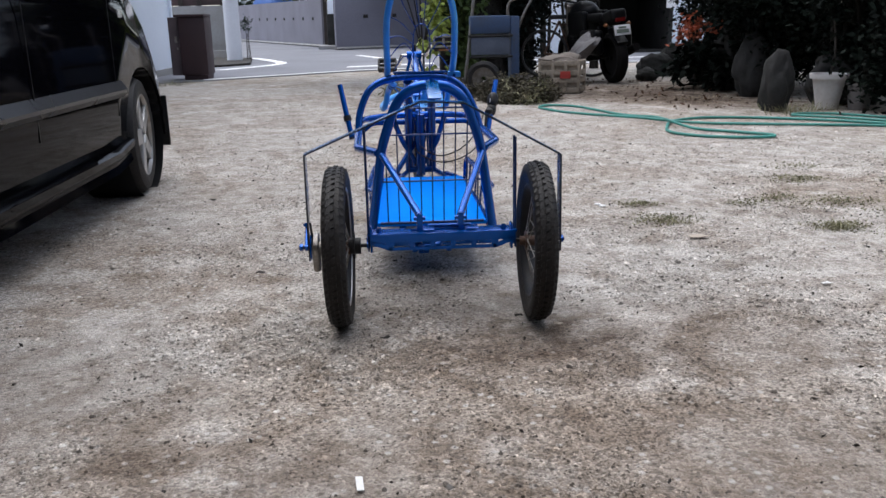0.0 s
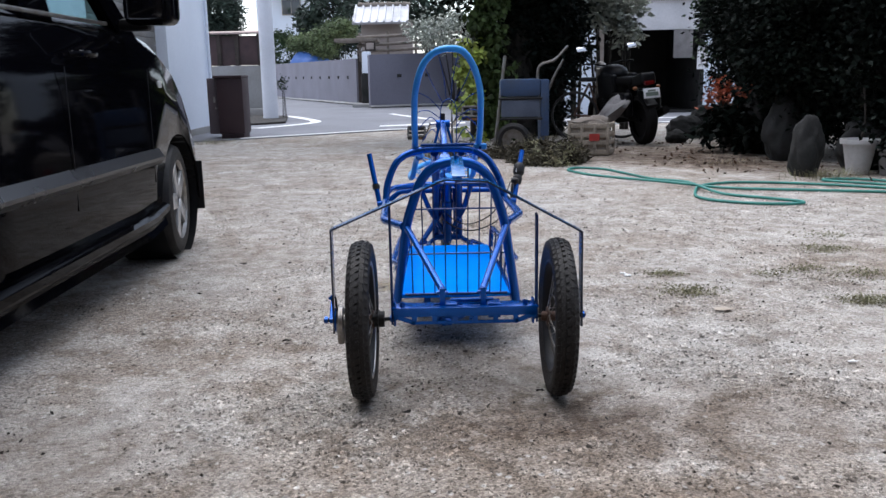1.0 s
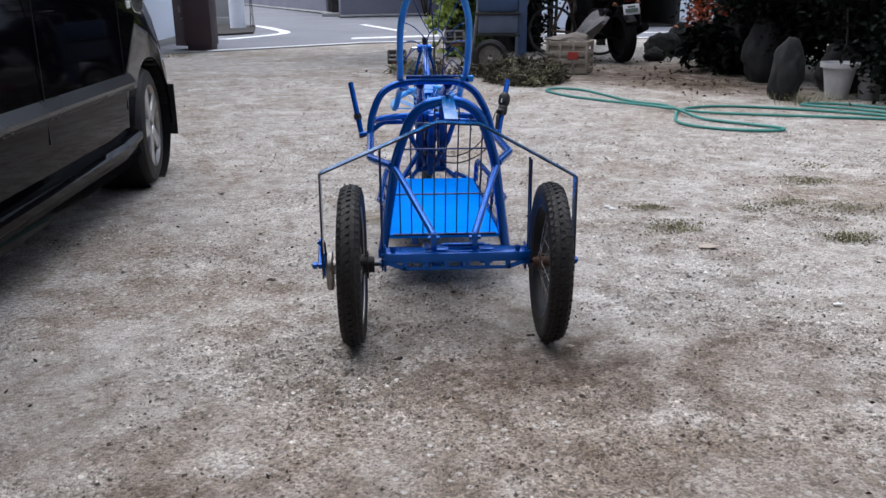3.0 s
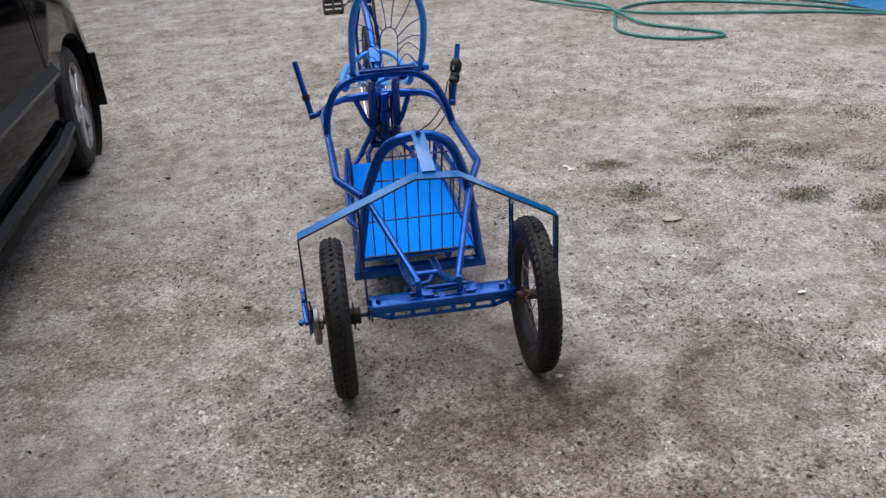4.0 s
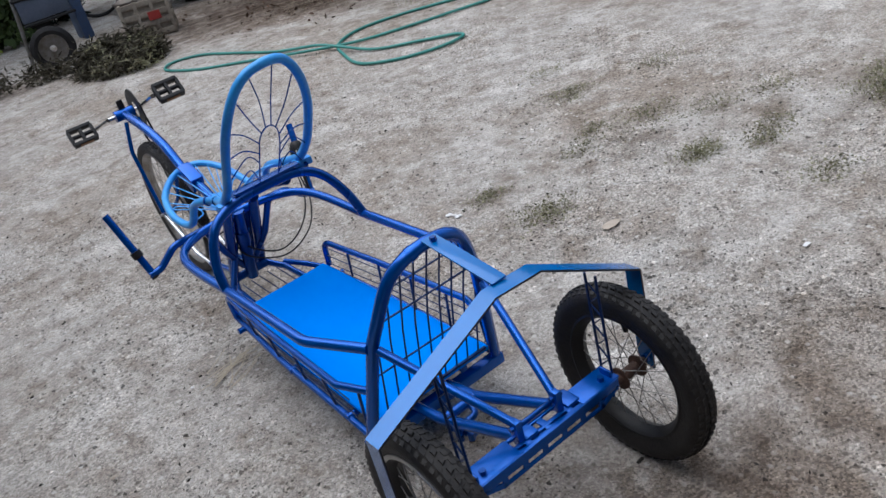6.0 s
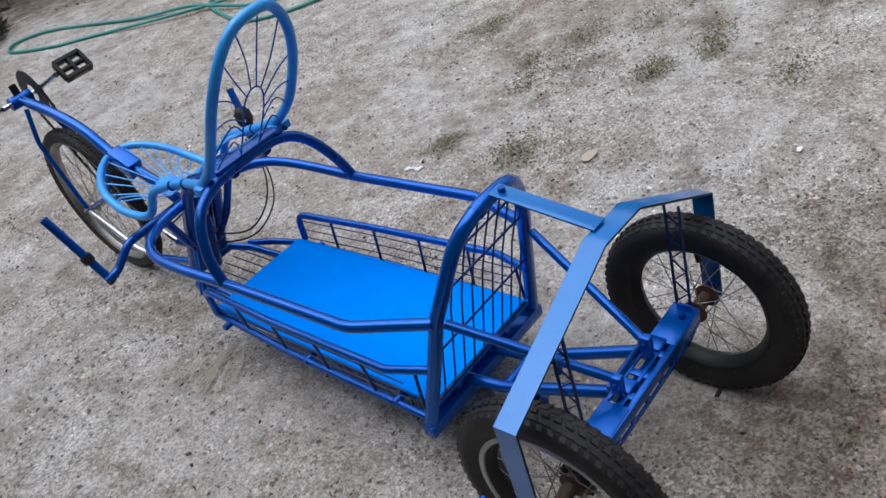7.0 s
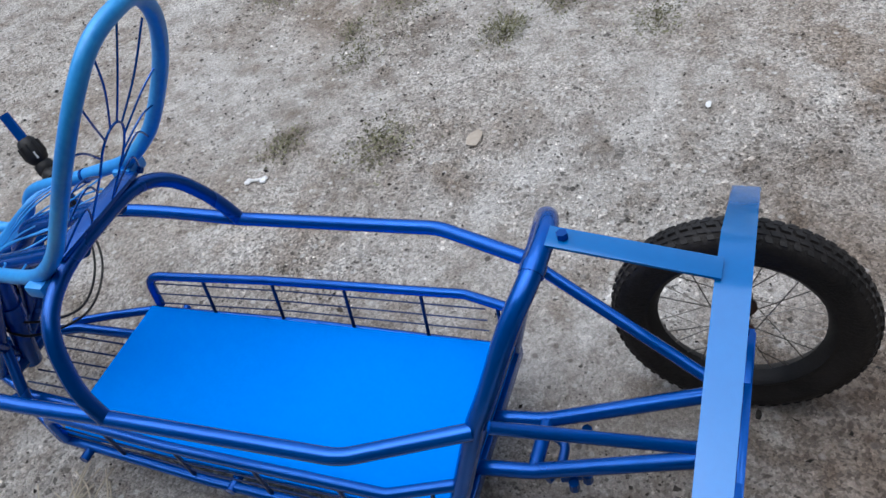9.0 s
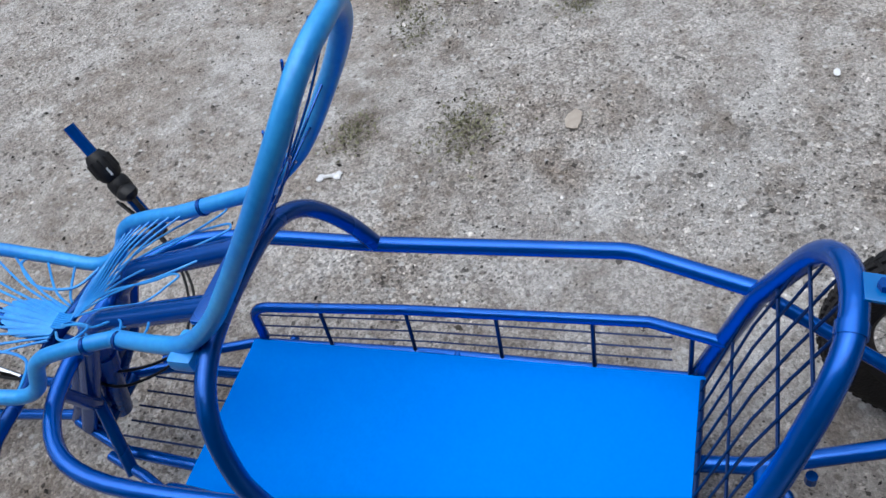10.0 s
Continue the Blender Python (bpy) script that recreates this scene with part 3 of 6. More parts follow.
# ---- parked car ----
def parked_car():
    car = thing("car", "black small van parked on the gravel yard", "car")
    X = -1.31
    W = 1.47
    # stations along the car: y, sill z, hood or belt z, half width at sill and belt
    st = [(-1.05, 0.32, 1.04, 0.66), (-0.9, 0.24, 1.08, 0.71), (0.3, 0.22, 1.09, 0.735), (1.2, 0.22, 1.082, 0.735), (1.6, 0.22, 1.075, 0.735), (1.85, 0.22, 1.03, 0.737), (2.04, 0.22, 0.94, 0.737), (2.18, 0.22, 0.82, 0.737), (2.3, 0.22, 0.68, 0.73), (2.4, 0.24, 0.6, 0.69), (2.5, 0.28, 0.52, 0.58)]
    cx = X - W / 2
    bm = bmesh.new()
    rings = []
    for y, z0, z1, hw in st:
        h = z1 - z0
        prof = [(hw - 0.06, z0), (hw - 0.01, z0 + 0.05), (hw, z0 + 0.30 * h), (hw - 0.004, z0 + 0.38 * h), (hw - 0.012, z0 + 0.7 * h), (hw - 0.03, z0 + 0.93 * h), (hw - 0.075, z1)]
        prof = prof + [(-u, z) for u, z in reversed(prof)]
        rings.append([bm.verts.new((cx + u, y, z)) for u, z in prof])
    for a, c in zip(rings, rings[1:]):
        for k in range(len(a)):
            bm.faces.new((a[k], a[(k + 1) % len(a)], c[(k + 1) % len(a)], c[k]))
    bm.faces.new(rings[0][::-1]), bm.faces.new(rings[-1])
    body = part("body", bm, PAINT, car, "glossy black car body", 45)
    # wheel arches cut through
    cut_bm = bmesh.new()
    for y in (1.99, -0.42):
        tube([(X - 0.24, y, 0.29), (X + 0.1, y, 0.29)], 0.315, 40, bm=cut_bm)
    cutter = part("cutter", cut_bm, None)
    mod = body.modifiers.new("arches", "BOOLEAN")
    mod.object, mod.operation, mod.solver = cutter, "DIFFERENCE", "EXACT"
    dg = bpy.context.evaluated_depsgraph_get()
    cut_me = bpy.data.meshes.new_from_object(body.evaluated_get(dg))
    body.modifiers.clear()
    body.data = cut_me
    bpy.data.objects.remove(cutter)
    # greenhouse: pillars and roof round real openings
    belt, roof = 1.085, 1.64
    gh = bmesh.new()

    def slab(pts, x0, x1, b):
        lo = [b.verts.new((x0 - 0.10 * max(0, z - belt) / 0.575, y, z)) for y, z in pts]
        hi = [b.verts.new((x1 - 0.10 * max(0, z - belt) / 0.575, y, z)) for y, z in pts]
        for k in range(len(pts)):
            b.faces.new((lo[k], lo[(k + 1) % len(pts)], hi[(k + 1) % len(pts)], hi[k]))
        b.faces.new(lo[::-1]), b.faces.new(hi)

    xo, xi = X - 0.055, X - 0.105
    slab([(1.45, belt - 0.04), (1.68, belt - 0.05), (1.24, 1.4), (0.98, roof), (0.88, roof), (1.13, 1.39)], xi, xo, gh)
    part("pillar", gh, PAINT, car)
    for pts in ([(0.6, belt - 0.02), (0.82, belt - 0.02), (0.75, roof), (0.55, roof)], [(-1.0, belt), (-0.85, belt), (-0.8, roof), (-0.92, roof)], [(-0.92, 1.59), (0.98, 1.59), (0.88, roof + 0.01), (-0.9, roof + 0.01)]):
        gh = bmesh.new()
        slab(pts, xi, xo + 0.002, gh)
        part("pillar", gh, PAINT, car)
    rf = bmesh.new()
    box((W - 0.28, 1.85, 0.05), (cx, 0.0, roof + 0.005), 0.02, rf)
    part("roof", rf, PAINT, car)
    part("far_side", box((0.04, 2.2, 0.58), (X - W + 0.1, 0.1, belt + 0.28), 0.01), DARKGLASS, car)
    part("tailgate_glass", box((W - 0.3, 0.03, 0.56), (cx, -0.93, belt + 0.28), 0.01), CARGLASS, car)
    wsb = bmesh.new()
    wsb.faces.new([wsb.verts.new(q) for q in ((X - 0.09, 1.66, belt - 0.03), (X - W + 0.09, 1.66, belt - 0.03), (X - W + 0.19, 0.95, roof), (X - 0.19, 0.95, roof))])
    part("windscreen", wsb, CARGLASS, car)
    g1 = bmesh.new()
    slab([(0.81, belt - 0.02), (1.46, belt - 0.03), (1.40, 1.13), (1.14, 1.39), (0.92, 1.6), (0.74, 1.6)], X - 0.084, X - 0.080, g1)
    part("door_glass", g1, CARGLASS, car, "green-tinted front door window").visible_shadow = False
    g2 = bmesh.new()
    slab([(-0.86, belt - 0.02), (0.61, belt - 0.02), (0.57, 1.6), (-0.82, 1.6)], X - 0.082, X - 0.076, g2)
    part("door_glass", g2, DARKGLASS, car, "dark tinted rear door window")
    part("belt_trim", box((0.014, 2.2, 0.014), (X - 0.05, 0.2, belt + 0.002), 0.004), STEEL, car)
    # interior seats seen through the glass
    for y in (0.25, ):
        part("car_seat", box((0.46, 0.14, 0.62), (X - 0.42, y, 1.02), 0.05, rot=Euler((radians(-12), 0, 0)).to_matrix()), TRIM, car)
        part("headrest", box((0.24, 0.1, 0.18), (X - 0.42, y - 0.1, 1.4), 0.04), TRIM, car)
    # doors: seams, handle, moulding, sill
    for y in (0.80 - 0.05, -0.25, 1.60):
        part("door_seam", box((0.003, 0.004, 0.5), (X - 0.0012, y, 0.66), 0.001), TRIM, car)
    md = bmesh.new()
    ring = []
    for y in (0.04, 1.68):
        ring.append([md.verts.new((X + dx, y, z)) for dx, z in ((-0.02, 0.562), (-0.004, 0.56), (0.022, 0.522), (0.02, 0.508), (-0.02, 0.468))])
    for k in range(5):
        md.faces.new((ring[0][k], ring[0][(k + 1) % 5], ring[1][(k + 1) % 5], ring[1][k]))
    md.faces.new(ring[0][::-1]), md.faces.new(ring[1])
    part("side_moulding", md, mat("grey_black_moulding", (0.02, 0.019, 0.02), 0.3, 0, (0.014, 0.013, 0.014), 3, 60, 0.5), car, "grey-black side moulding", 20)
    part("side_moulding", box((0.02, 0.2, 0.05), (X + 0.005, -0.08, 0.535), 0.008), TRIM, car)
    sk = bmesh.new()
    ring = []
    for y, dz in ((-0.1, -0.012), (1.5, 0.0), (1.7, 0.03)):
        ring.append([sk.verts.new((X + dx, y, z + dz)) for dx, z in ((-0.06, 0.278), (-0.006, 0.276), (0.02, 0.262), (0.016, 0.236), (-0.004, 0.205), (0.004, 0.172), (-0.06, 0.165))])
    for a, c in zip(ring, ring[1:]):
        for k in range(7):
            sk.faces.new((a[k], a[(k + 1) % 7], c[(k + 1) % 7], c[k]))
    sk.faces.new(ring[0][::-1]), sk.faces.new(ring[-1])
    part("sill", sk, PAINT, car, "glossy black sill skirt", 20)
    h = bmesh.new()
    tube(spline([(X - 0.01, 0.82, 0.955), (X + 0.028, 0.86, 0.958), (X + 0.03, 0.95, 0.956), (X - 0.01, 0.99, 0.952)], 5), 0.012, 8, bm=h)
    part("door_handle", h, PAINT, car)
    # mirror
    mr = box((0.2, 0.16, 0.19), (X + 0.12, 1.36, 1.175), 0.05, seg=4)
    mirror = part("wing_mirror", mr, PAINT, car, "black wing mirror")
    part("mirror_arm", box((0.13, 0.06, 0.05), (X + 0.02, 1.44, 1.09), 0.02), TRIM, mirror)
    part("mirror_glass", box((0.15, 0.006, 0.15), (X + 0.12, 1.279, 1.175), 0.02), DARKGLASS, mirror)
    part("side_repeater", box((0.014, 0.05, 0.035), (X - 0.016, 1.80, 0.845), 0.008), mat("clear_lamp", (0.7, 0.68, 0.62), 0.15, coat=0.6), car, "small clear indicator lamp")
    part("wiper", tube([(X - 0.15, 1.62, 1.05), (X - 0.5, 1.5, 1.09)], 0.008, 6), TRIM, car)
    # headlight, bumper line
    part("headlight", box((0.1, 0.16, 0.1), (X - 0.22, 2.25, 0.66), 0.03, rot=Euler((0, 0, radians(14))).to_matrix()), mat("clear_lens", (0.5, 0.5, 0.52), 0.1, coat=0.8), car)
    # wheels
    for y in (1.99, -0.42):
        wh = part("wheel", revolve([(-0.19, 0.12), (-0.19, 0.19), (-0.17, 0.2), (-0.02, 0.2), (-0.006, 0.195), (-0.02, 0.18), (-0.06, 0.175), (-0.06, 0.05), (-0.04, 0.045), (-0.035, 0.0)], n=40), STEEL, car)
        wh.location = (X - 0.012, y, 0.278)
        if y > 0:
            wh.rotation_euler = (0, 0, radians(7))
        part("tyre", revolve([(-0.165, 0.19), (-0.17, 0.23), (-0.155, 0.265), (-0.12, 0.278), (-0.04, 0.278), (-0.012, 0.262), (0.0, 0.23), (-0.008, 0.195)], n=48), RUBBER, wh)
        for k in range(5):
            a = 2 * math.pi * k / 5 + 0.3
            sp = bmesh.new()
            rt = Euler((a, 0, 0)).to_matrix()
            box((0.022, 0.075, 0.16), rt @ Vector((-0.022, 0, 0.115)), 0.008, sp, rot=rt)
            part("wheel_spoke", sp, mat("alloy", (0.55, 0.55, 0.56), 0.35, 0.8, (0.4, 0.4, 0.4)) if "alloy" not in bpy.data.materials else bpy.data.materials["alloy"], wh)
        lip = bmesh.new()
        tube([(X - 0.012, y + 0.318 * math.cos(a), 0.29 + 0.316 * math.sin(a)) for a in np.linspace(-0.15, math.pi + 0.15, 24)], 0.006, 8, bm=lip)
        part("arch_lip", lip, PAINT, car)
        part("arch_liner", revolve([(-0.26, 0.0), (-0.26, 0.315), (-0.02, 0.315)], n=32), TRIM, car).location = (X, y, 0.29)
    part("mud_flap", box((0.14, 0.012, 0.26), (X - 0.06, 2.325, 0.31), 0.004), TRIM, car, "black mud flap")
    return car


parked_car()


# ---- white building with a shutter ----
def white_building():
    b = thing("white_building", "white-clad building with a grey roller shutter", "building", kind="structure")
    x = -3.95
    part("wall", box((0.25, 2.35, 5.4), (x - 0.125, 11.78, 2.8), 0.01), WHITE, b)
    part("wall", box((0.25, 2.6, 2.98), (x - 0.125, 9.3, 4.01), 0.01), WHITE, b)
    part("wall", box((0.25, 5.0, 5.4), (x - 0.125, 5.5, 2.8), 0.01), WHITE, b)
    part("wall", box((5.0, 0.25, 5.4), (x - 2.75, 12.83, 2.8), 0.01), WHITE, b)
    part("plinth", box((0.3, 2.3, 0.12), (x - 0.13, 11.8, 0.055), 0.01), CONCRETE, b)
    for k in range(24):
        part("shutter_slat", box((0.05, 2.57, 0.098), (x - 0.18, 9.3, 0.06 + 0.1 * k), 0.012), SHUTTER, b)
    part("shutter_box", box((0.22, 2.58, 0.2), (x - 0.13, 9.3, 2.4), 0.02), SHUTTER, b)
    part("corner_trim", box((0.05, 0.05, 5.4), (x + 0.005, 12.94, 2.8), 0.008), WHITE, b)
    part("downpipe", tube([(x + 0.05, 12.75, 0.1), (x + 0.05, 12.75, 5.4)], 0.03, 10), WHITE, b)
    part("roof", box((5.6, 10.4, 0.2), (x - 2.4, 8.0, 5.6), 0.03), SHUTTER, b)
    return b


white_building()

locker = thing("bin_locker", "dark brown upright bin locker beside the lane", "bin")
part("body", box((0.39, 0.46, 0.84), (-3.1, 10.95, 0.5), 0.02), BINBROWN, locker)
part("lid", box((0.44, 0.5, 0.04), (-3.12, 10.93, 0.94), 0.015), BINBROWN, locker)
part("base", box((0.35, 0.4, 0.09), (-3.1, 10.95, 0.045), 0.01), BINBROWN, locker)
part("door", box((0.15, 0.4, 0.84), (-3.385, 11.0, 0.5), 0.01), mat("weathered_brown_door", (0.1, 0.075, 0.08), 0.6, 0, (0.07, 0.05, 0.055), 4, 40, 0.5), locker, "weathered grey-brown door")
part("latch", box((0.03, 0.02, 0.09), (-3.36, 10.79, 0.6), 0.005), STEEL, locker)
part("latch", box((0.018, 0.02, 0.03), (-3.345, 10.79, 0.47), 0.004), STEEL, locker)
for dx in (-0.13, 0.13):
    part("foot", cyl((-3.1 + dx, 10.78, 0.0), (-3.1 + dx, 10.78, 0.05), 0.025, 10), BLACK, locker)

low_wall = thing("concrete_wall", "weathered concrete wall with a brown fence on top", "wall", kind="structure")
part("wall", box((2.3, 0.16, 1.27), (-5.4, 19.5, 0.635), 0.01), CONCRETE, low_wall)
part("footing", box((2.4, 0.4, 0.2), (-5.4, 19.35, 0.1), 0.02), CONCRETE, low_wall)
part("fence_panel", box((2.1, 0.05, 0.72), (-5.4, 19.5, 1.64), 0.005), BROWN, low_wall)
for x in (-6.4, -5.35, -4.9, -4.34):
    part("fence_post", box((0.1, 0.1, 0.8), (x, 19.47, 1.66), 0.008), DARKWOOD, low_wall)
for k in range(9):
    part("cap_tile", box((0.27, 0.2, 0.05), (-6.5 + 0.265 * k, 19.44, 2.08), 0.012, rot=Euler((radians(12), 0, 0)).to_matrix()), mat("pinkish_cap_tile", (0.42, 0.33, 0.3), 0.8, 0, (0.3, 0.23, 0.21), 4, 30, 0.5) if "pinkish_cap_tile" not in bpy.data.materials else bpy.data.materials["pinkish_cap_tile"], low_wall)

pole = thing("utility_pole", "tall round grey concrete utility pole", "pole")
part("shaft", tube([(-3.68, 17.0, 0.0), (-3.68, 17.0, 4.0), (-3.68, 17.0, 9.0)], [0.17, 0.155, 0.13], 24), mat("pole_concrete", (0.62, 0.63, 0.68), 0.85, 0, (0.52, 0.53, 0.57), 1.5, 25, 0.5, 0.1, 60), pole)
pole2 = thing("utility_pole", "far slender grey pole behind the fence", "pole")
part("shaft", tube([(-6.6, 27.0, 0.0), (-6.6, 27.0, 10.0)], [0.12, 0.1], 16), mat("grey_steel_pole", (0.22, 0.225, 0.22), 0.7, 0, (0.13, 0.13, 0.125), 1.5, 25, 0.5), pole2)


# ---- lane walls, gate and houses beyond ----
def lane_wall(a, c, h0, h1, name_label):
    w = thing("boundary_wall", name_label, "wall", kind="structure")
    a, c = Vector((*a, 0)), Vector((*c, 0))
    d = (c - a).normalized()
    nrm = Vector((-d.y, d.x, 0)) * 0.07
    bm = bmesh.new()
    lo = [bm.verts.new(q) for q in (a - nrm, c - nrm, c + nrm, a + nrm)]
    hi = [bm.verts.new(q) for q in (a - nrm + Vector((0, 0, h0)), c - nrm + Vector((0, 0, h1)), c + nrm + Vector((0, 0, h1)), a + nrm + Vector((0, 0, h0)))]
    for k in range(4):
        bm.faces.new((lo[k], lo[(k + 1) % 4], hi[(k + 1) % 4], hi[k]))
    bm.faces.new(hi)
    part("wall", bm, GREYWALL, w)
    part("foot", tube([a + Vector((0, 0, 0.05)), c + Vector((0, 0, 0.05))], 0.12, 4), CONCRETE, w)
    side = nrm if nrm.y < 0 else -nrm
    for k in range(1, 11):
        q = a.lerp(c, 1 - (1 - k / 11.0) ** 1.15)
        h = (h0 + (h1 - h0) * k / 11) * 0.6
        part("vent", box((0.14, 0.06, 0.1), q + side * 1.0 + Vector((0, 0, h)), 0.01, rot=Vector((1, 0, 0)).rotation_difference(d).to_matrix()), DARKROOM, w)
    return w


lane_wall((-8.7, 44.5), (-2.5, 26.95), 1.78, 1.58, "long grey rendered wall along the lane")
lane_wall((-1.9, 23.6), (6.5, 27.5), 1.6, 1.8, "grey rendered wall beside the gate")
gate = thing("gate", "old roofed gate with a pale post between the walls", "gate", kind="structure")
part("post", box((0.27, 0.2, 0.68), (-2.07, 25.2, 1.41), 0.02), WHITE, gate, "pale boarded upper post")
part("pier", box((0.32, 0.36, 1.07), (-2.1, 25.25, 0.535), 0.05), STONE, gate)
part("post", box((0.12, 0.3, 2.0), (-2.4, 26.5, 1.0), 0.02), DARKWOOD, gate)
part("frame", box((0.34, 0.1, 0.3), (-1.95, 25.3, 1.92), 0.01), DARKWOOD, gate)
part("frame_infill", box((0.24, 0.04, 0.2), (-1.95, 25.23, 1.92), 0.01), CREAM, gate)
part("threshold", box((0.6, 1.6, 0.12), (-2.2, 25.2, 0.06), 0.02), CONCRETE, gate)
for z in (1.75, 1.95, 2.2):
    part("rail", tube([(-2.4, 25.6, z), (1.6, 26.6, z + 0.2)], 0.05, 8), GREYWOOD, gate)
for k in range(5):
    x = -2.3 + 0.9 * k
    part("rail_post", box((0.08, 0.08, 0.9), (x, 25.65 + 0.23 * k, 1.9 + 0.05 * k), 0.01), GREYWOOD, gate)
part("gate_roof", box((1.4, 1.2, 0.1), (-2.4, 25.9, 2.12), 0.02), GREYWOOD, gate)

hut = thing("garden_shed", "small cream hut with a pale ribbed roof", "shed", kind="structure")
part("wall", box((1.8, 2.2, 2.9), (-1.55, 29.3, 1.45), 0.02), CREAM, hut)
part("roof", box((1.95, 1.7, 0.08), (-1.73, 28.4, 3.12), 0.01, rot=Euler((radians(24), 0, 0)).to_matrix()), ROOF_PALE, hut)
for k in range(8):
    part("roof_rib", box((0.07, 1.7, 0.07), (-2.66 + 0.265 * k, 28.38, 3.17), 0.02, rot=Euler((radians(24), 0, 0)).to_matrix()), ROOF_PALE, hut)
for k in range(7):
    part("ridge_tile", tube([(-2.6 + 0.27 * k, 29.15, 3.5), (-2.34 + 0.27 * k, 29.15, 3.5)], [0.12, 0.09], 10), GREYWOOD, hut)


def far_house():
    h = thing("house", "white two-storey house with a faded pink tiled roof", "house")
    part("wall", box((7.6, 6, 6.2), (-6.6, 53.0, 3.1), 0.02), WHITE, h)
    rf = bmesh.new()
    a = [(-11.0, 49.2, 6.15), (-2.4, 49.2, 6.15), (-3.2, 53, 8.2), (-10.2, 53, 8.2), (-11.0, 57, 6.15), (-2.4, 57, 6.15)]
    v = [rf.verts.new(q) for q in a]
    for q in ((0, 1, 2, 3), (3, 2, 5, 4), (0, 3, 4), (1, 5, 2), (0, 4, 5, 1)):
        rf.faces.new([v[i] for i in q])
    part("roof", rf, ROOF_PINK, h)
    for k in range(12):
        t = (k + 0.5) / 12
        part("tile_course", tube([(-10.95 + 0.78 * t, 49.2 + 3.8 * t - 0.02, 6.19 + 2.05 * t), (-2.45 - 0.75 * t, 49.2 + 3.8 * t - 0.02, 6.19 + 2.05 * t)], 0.016, 6), ROOF_PINK, h)
    part("eave", box((8.6, 0.15, 0.22), (-6.7, 49.15, 6.1), 0.02), GREYWOOD, h)
    for x in (-8.3, -4.6):
        w = part("window", box((1.15, 0.1, 0.95), (x, 49.98, 5.25), 0.02), STEEL, h)
        part("pane", box((0.5, 0.04, 0.82), (x - 0.27, 49.92, 5.25), 0.01), PANEGLASS, w)
        part("pane", box((0.5, 0.04, 0.82), (x + 0.27, 49.92, 5.25), 0.01), PANEGLASS, w)
    return h


far_house()
tarp = thing("tarpaulin", "crumpled blue tarpaulin heaped behind the wall", "tarp")
part("sheet", blob((1.0, 0.6, 0.75), 5, 0.35, 3), TARP, tarp).location = (-6.0, 40.5, 1.5)


# ---- trees and bushes ----
def trunk(name, pts, radii, parent, material=BARK):
    return part(name, tube(spline(pts, 5), list(np.interp(np.linspace(0, 1, 5 * (len(pts) - 1) + 1), np.linspace(0, 1, len(radii)), radii)), 12), material, parent)


def tree(label, base, height, spread, material, seed, n=60, per=60, size=0.12, leaf=0.14, lift=0.62, r0=0.16):
    rng = np.random.default_rng(seed)
    t = thing("tree", label, "tree")
    b = Vector(base)
    trunk("trunk", [b, b + Vector((0.1, 0.05, height * 0.35)), b + Vector((-0.05, 0.1, height * 0.7)), b + Vector((0, 0, height * 0.95))], [r0, r0 * 0.75, r0 * 0.45, r0 * 0.12], t)
    for k in range(6):
        a = 6.28 * k / 6 + rng.uniform(-0.3, 0.3)
        z = height * rng.uniform(0.4, 0.7)
        e = b + Vector((math.cos(a) * spread[0] * 0.75, math.sin(a) * spread[1] * 0.75, z + height * 0.18))
        trunk("limb", [b + Vector((0, 0, z)), (b + Vector((0, 0, z))).lerp(e, 0.5) + Vector((0, 0, 0.1)), e], [r0 * 0.4, r0 * 0.25, r0 * 0.07], t)
    leaves("crown", clumps(rng, n, per, b + Vector((0, 0, height * lift)), spread, size), leaf, material, t, "", seed)
    return t


def bush(label, at, spread, material, seed, n=40, per=70, size=0.1, leaf=0.1, name="bush", stem=0.03):
    rng = np.random.default_rng(seed)
    t = thing(name, label, "bush")
    b = Vector((at[0], at[1], 0))
    for k in range(5):
        a = 6.28 * k / 5 + 0.4
        e = b + Vector((math.cos(a) * spread[0] * 0.5, math.sin(a) * spread[1] * 0.5, at[2] + spread[2] * 0.3))
        trunk("stem", [b + Vector((0.05 * math.cos(a), 0.05 * math.sin(a), -0.02)), b.lerp(e, 0.5) + Vector((0, 0, 0.1)), e], [stem, stem * 0.67, stem * 0.2], t)
    leaves("foliage", clumps(rng, n, per, at, spread, size, 0.01), leaf, material, t, "", seed)
    return t


# the big dark tree by the cart, with its overhanging crown and a climbing vine
big = thing("tree", "large dark evergreen tree overhanging the yard", "tree")
trunk("trunk", [(1.25, 10.0, 0), (1.2, 9.95, 1.2), (1.3, 10.0, 2.4), (1.2, 10.0, 4.0)], [0.24, 0.2, 0.17, 0.08], big)
trunk("trunk", [(1.75, 10.2, 0), (1.8, 10.1, 1.2), (2.0, 10.0, 2.6)], [0.15, 0.13, 0.07], big)
trunk("trunk", [(0.62, 9.55, 0), (0.62, 9.55, 1.0), (0.72, 9.6, 2.2), (0.9, 9.7, 3.2)], [0.13, 0.12, 0.1, 0.05], big)
for k, e in enumerate([(-0.9, 9.0, 2.9), (-0.2, 8.4, 3.3), (2.9, 9.2, 2.8), (3.6, 10.0, 3.0), (1.0, 8.2, 3.4), (0.2, 10.8, 3.2), (2.2, 8.6, 3.0)]):
    trunk("limb", [(1.25, 10.0, 1.7 + 0.12 * k), (0.5 * (1.25 + e[0]), 0.5 * (10 + e[1]), 2.5), e], [0.09, 0.06, 0.02], big)
rng = np.random.default_rng(11)
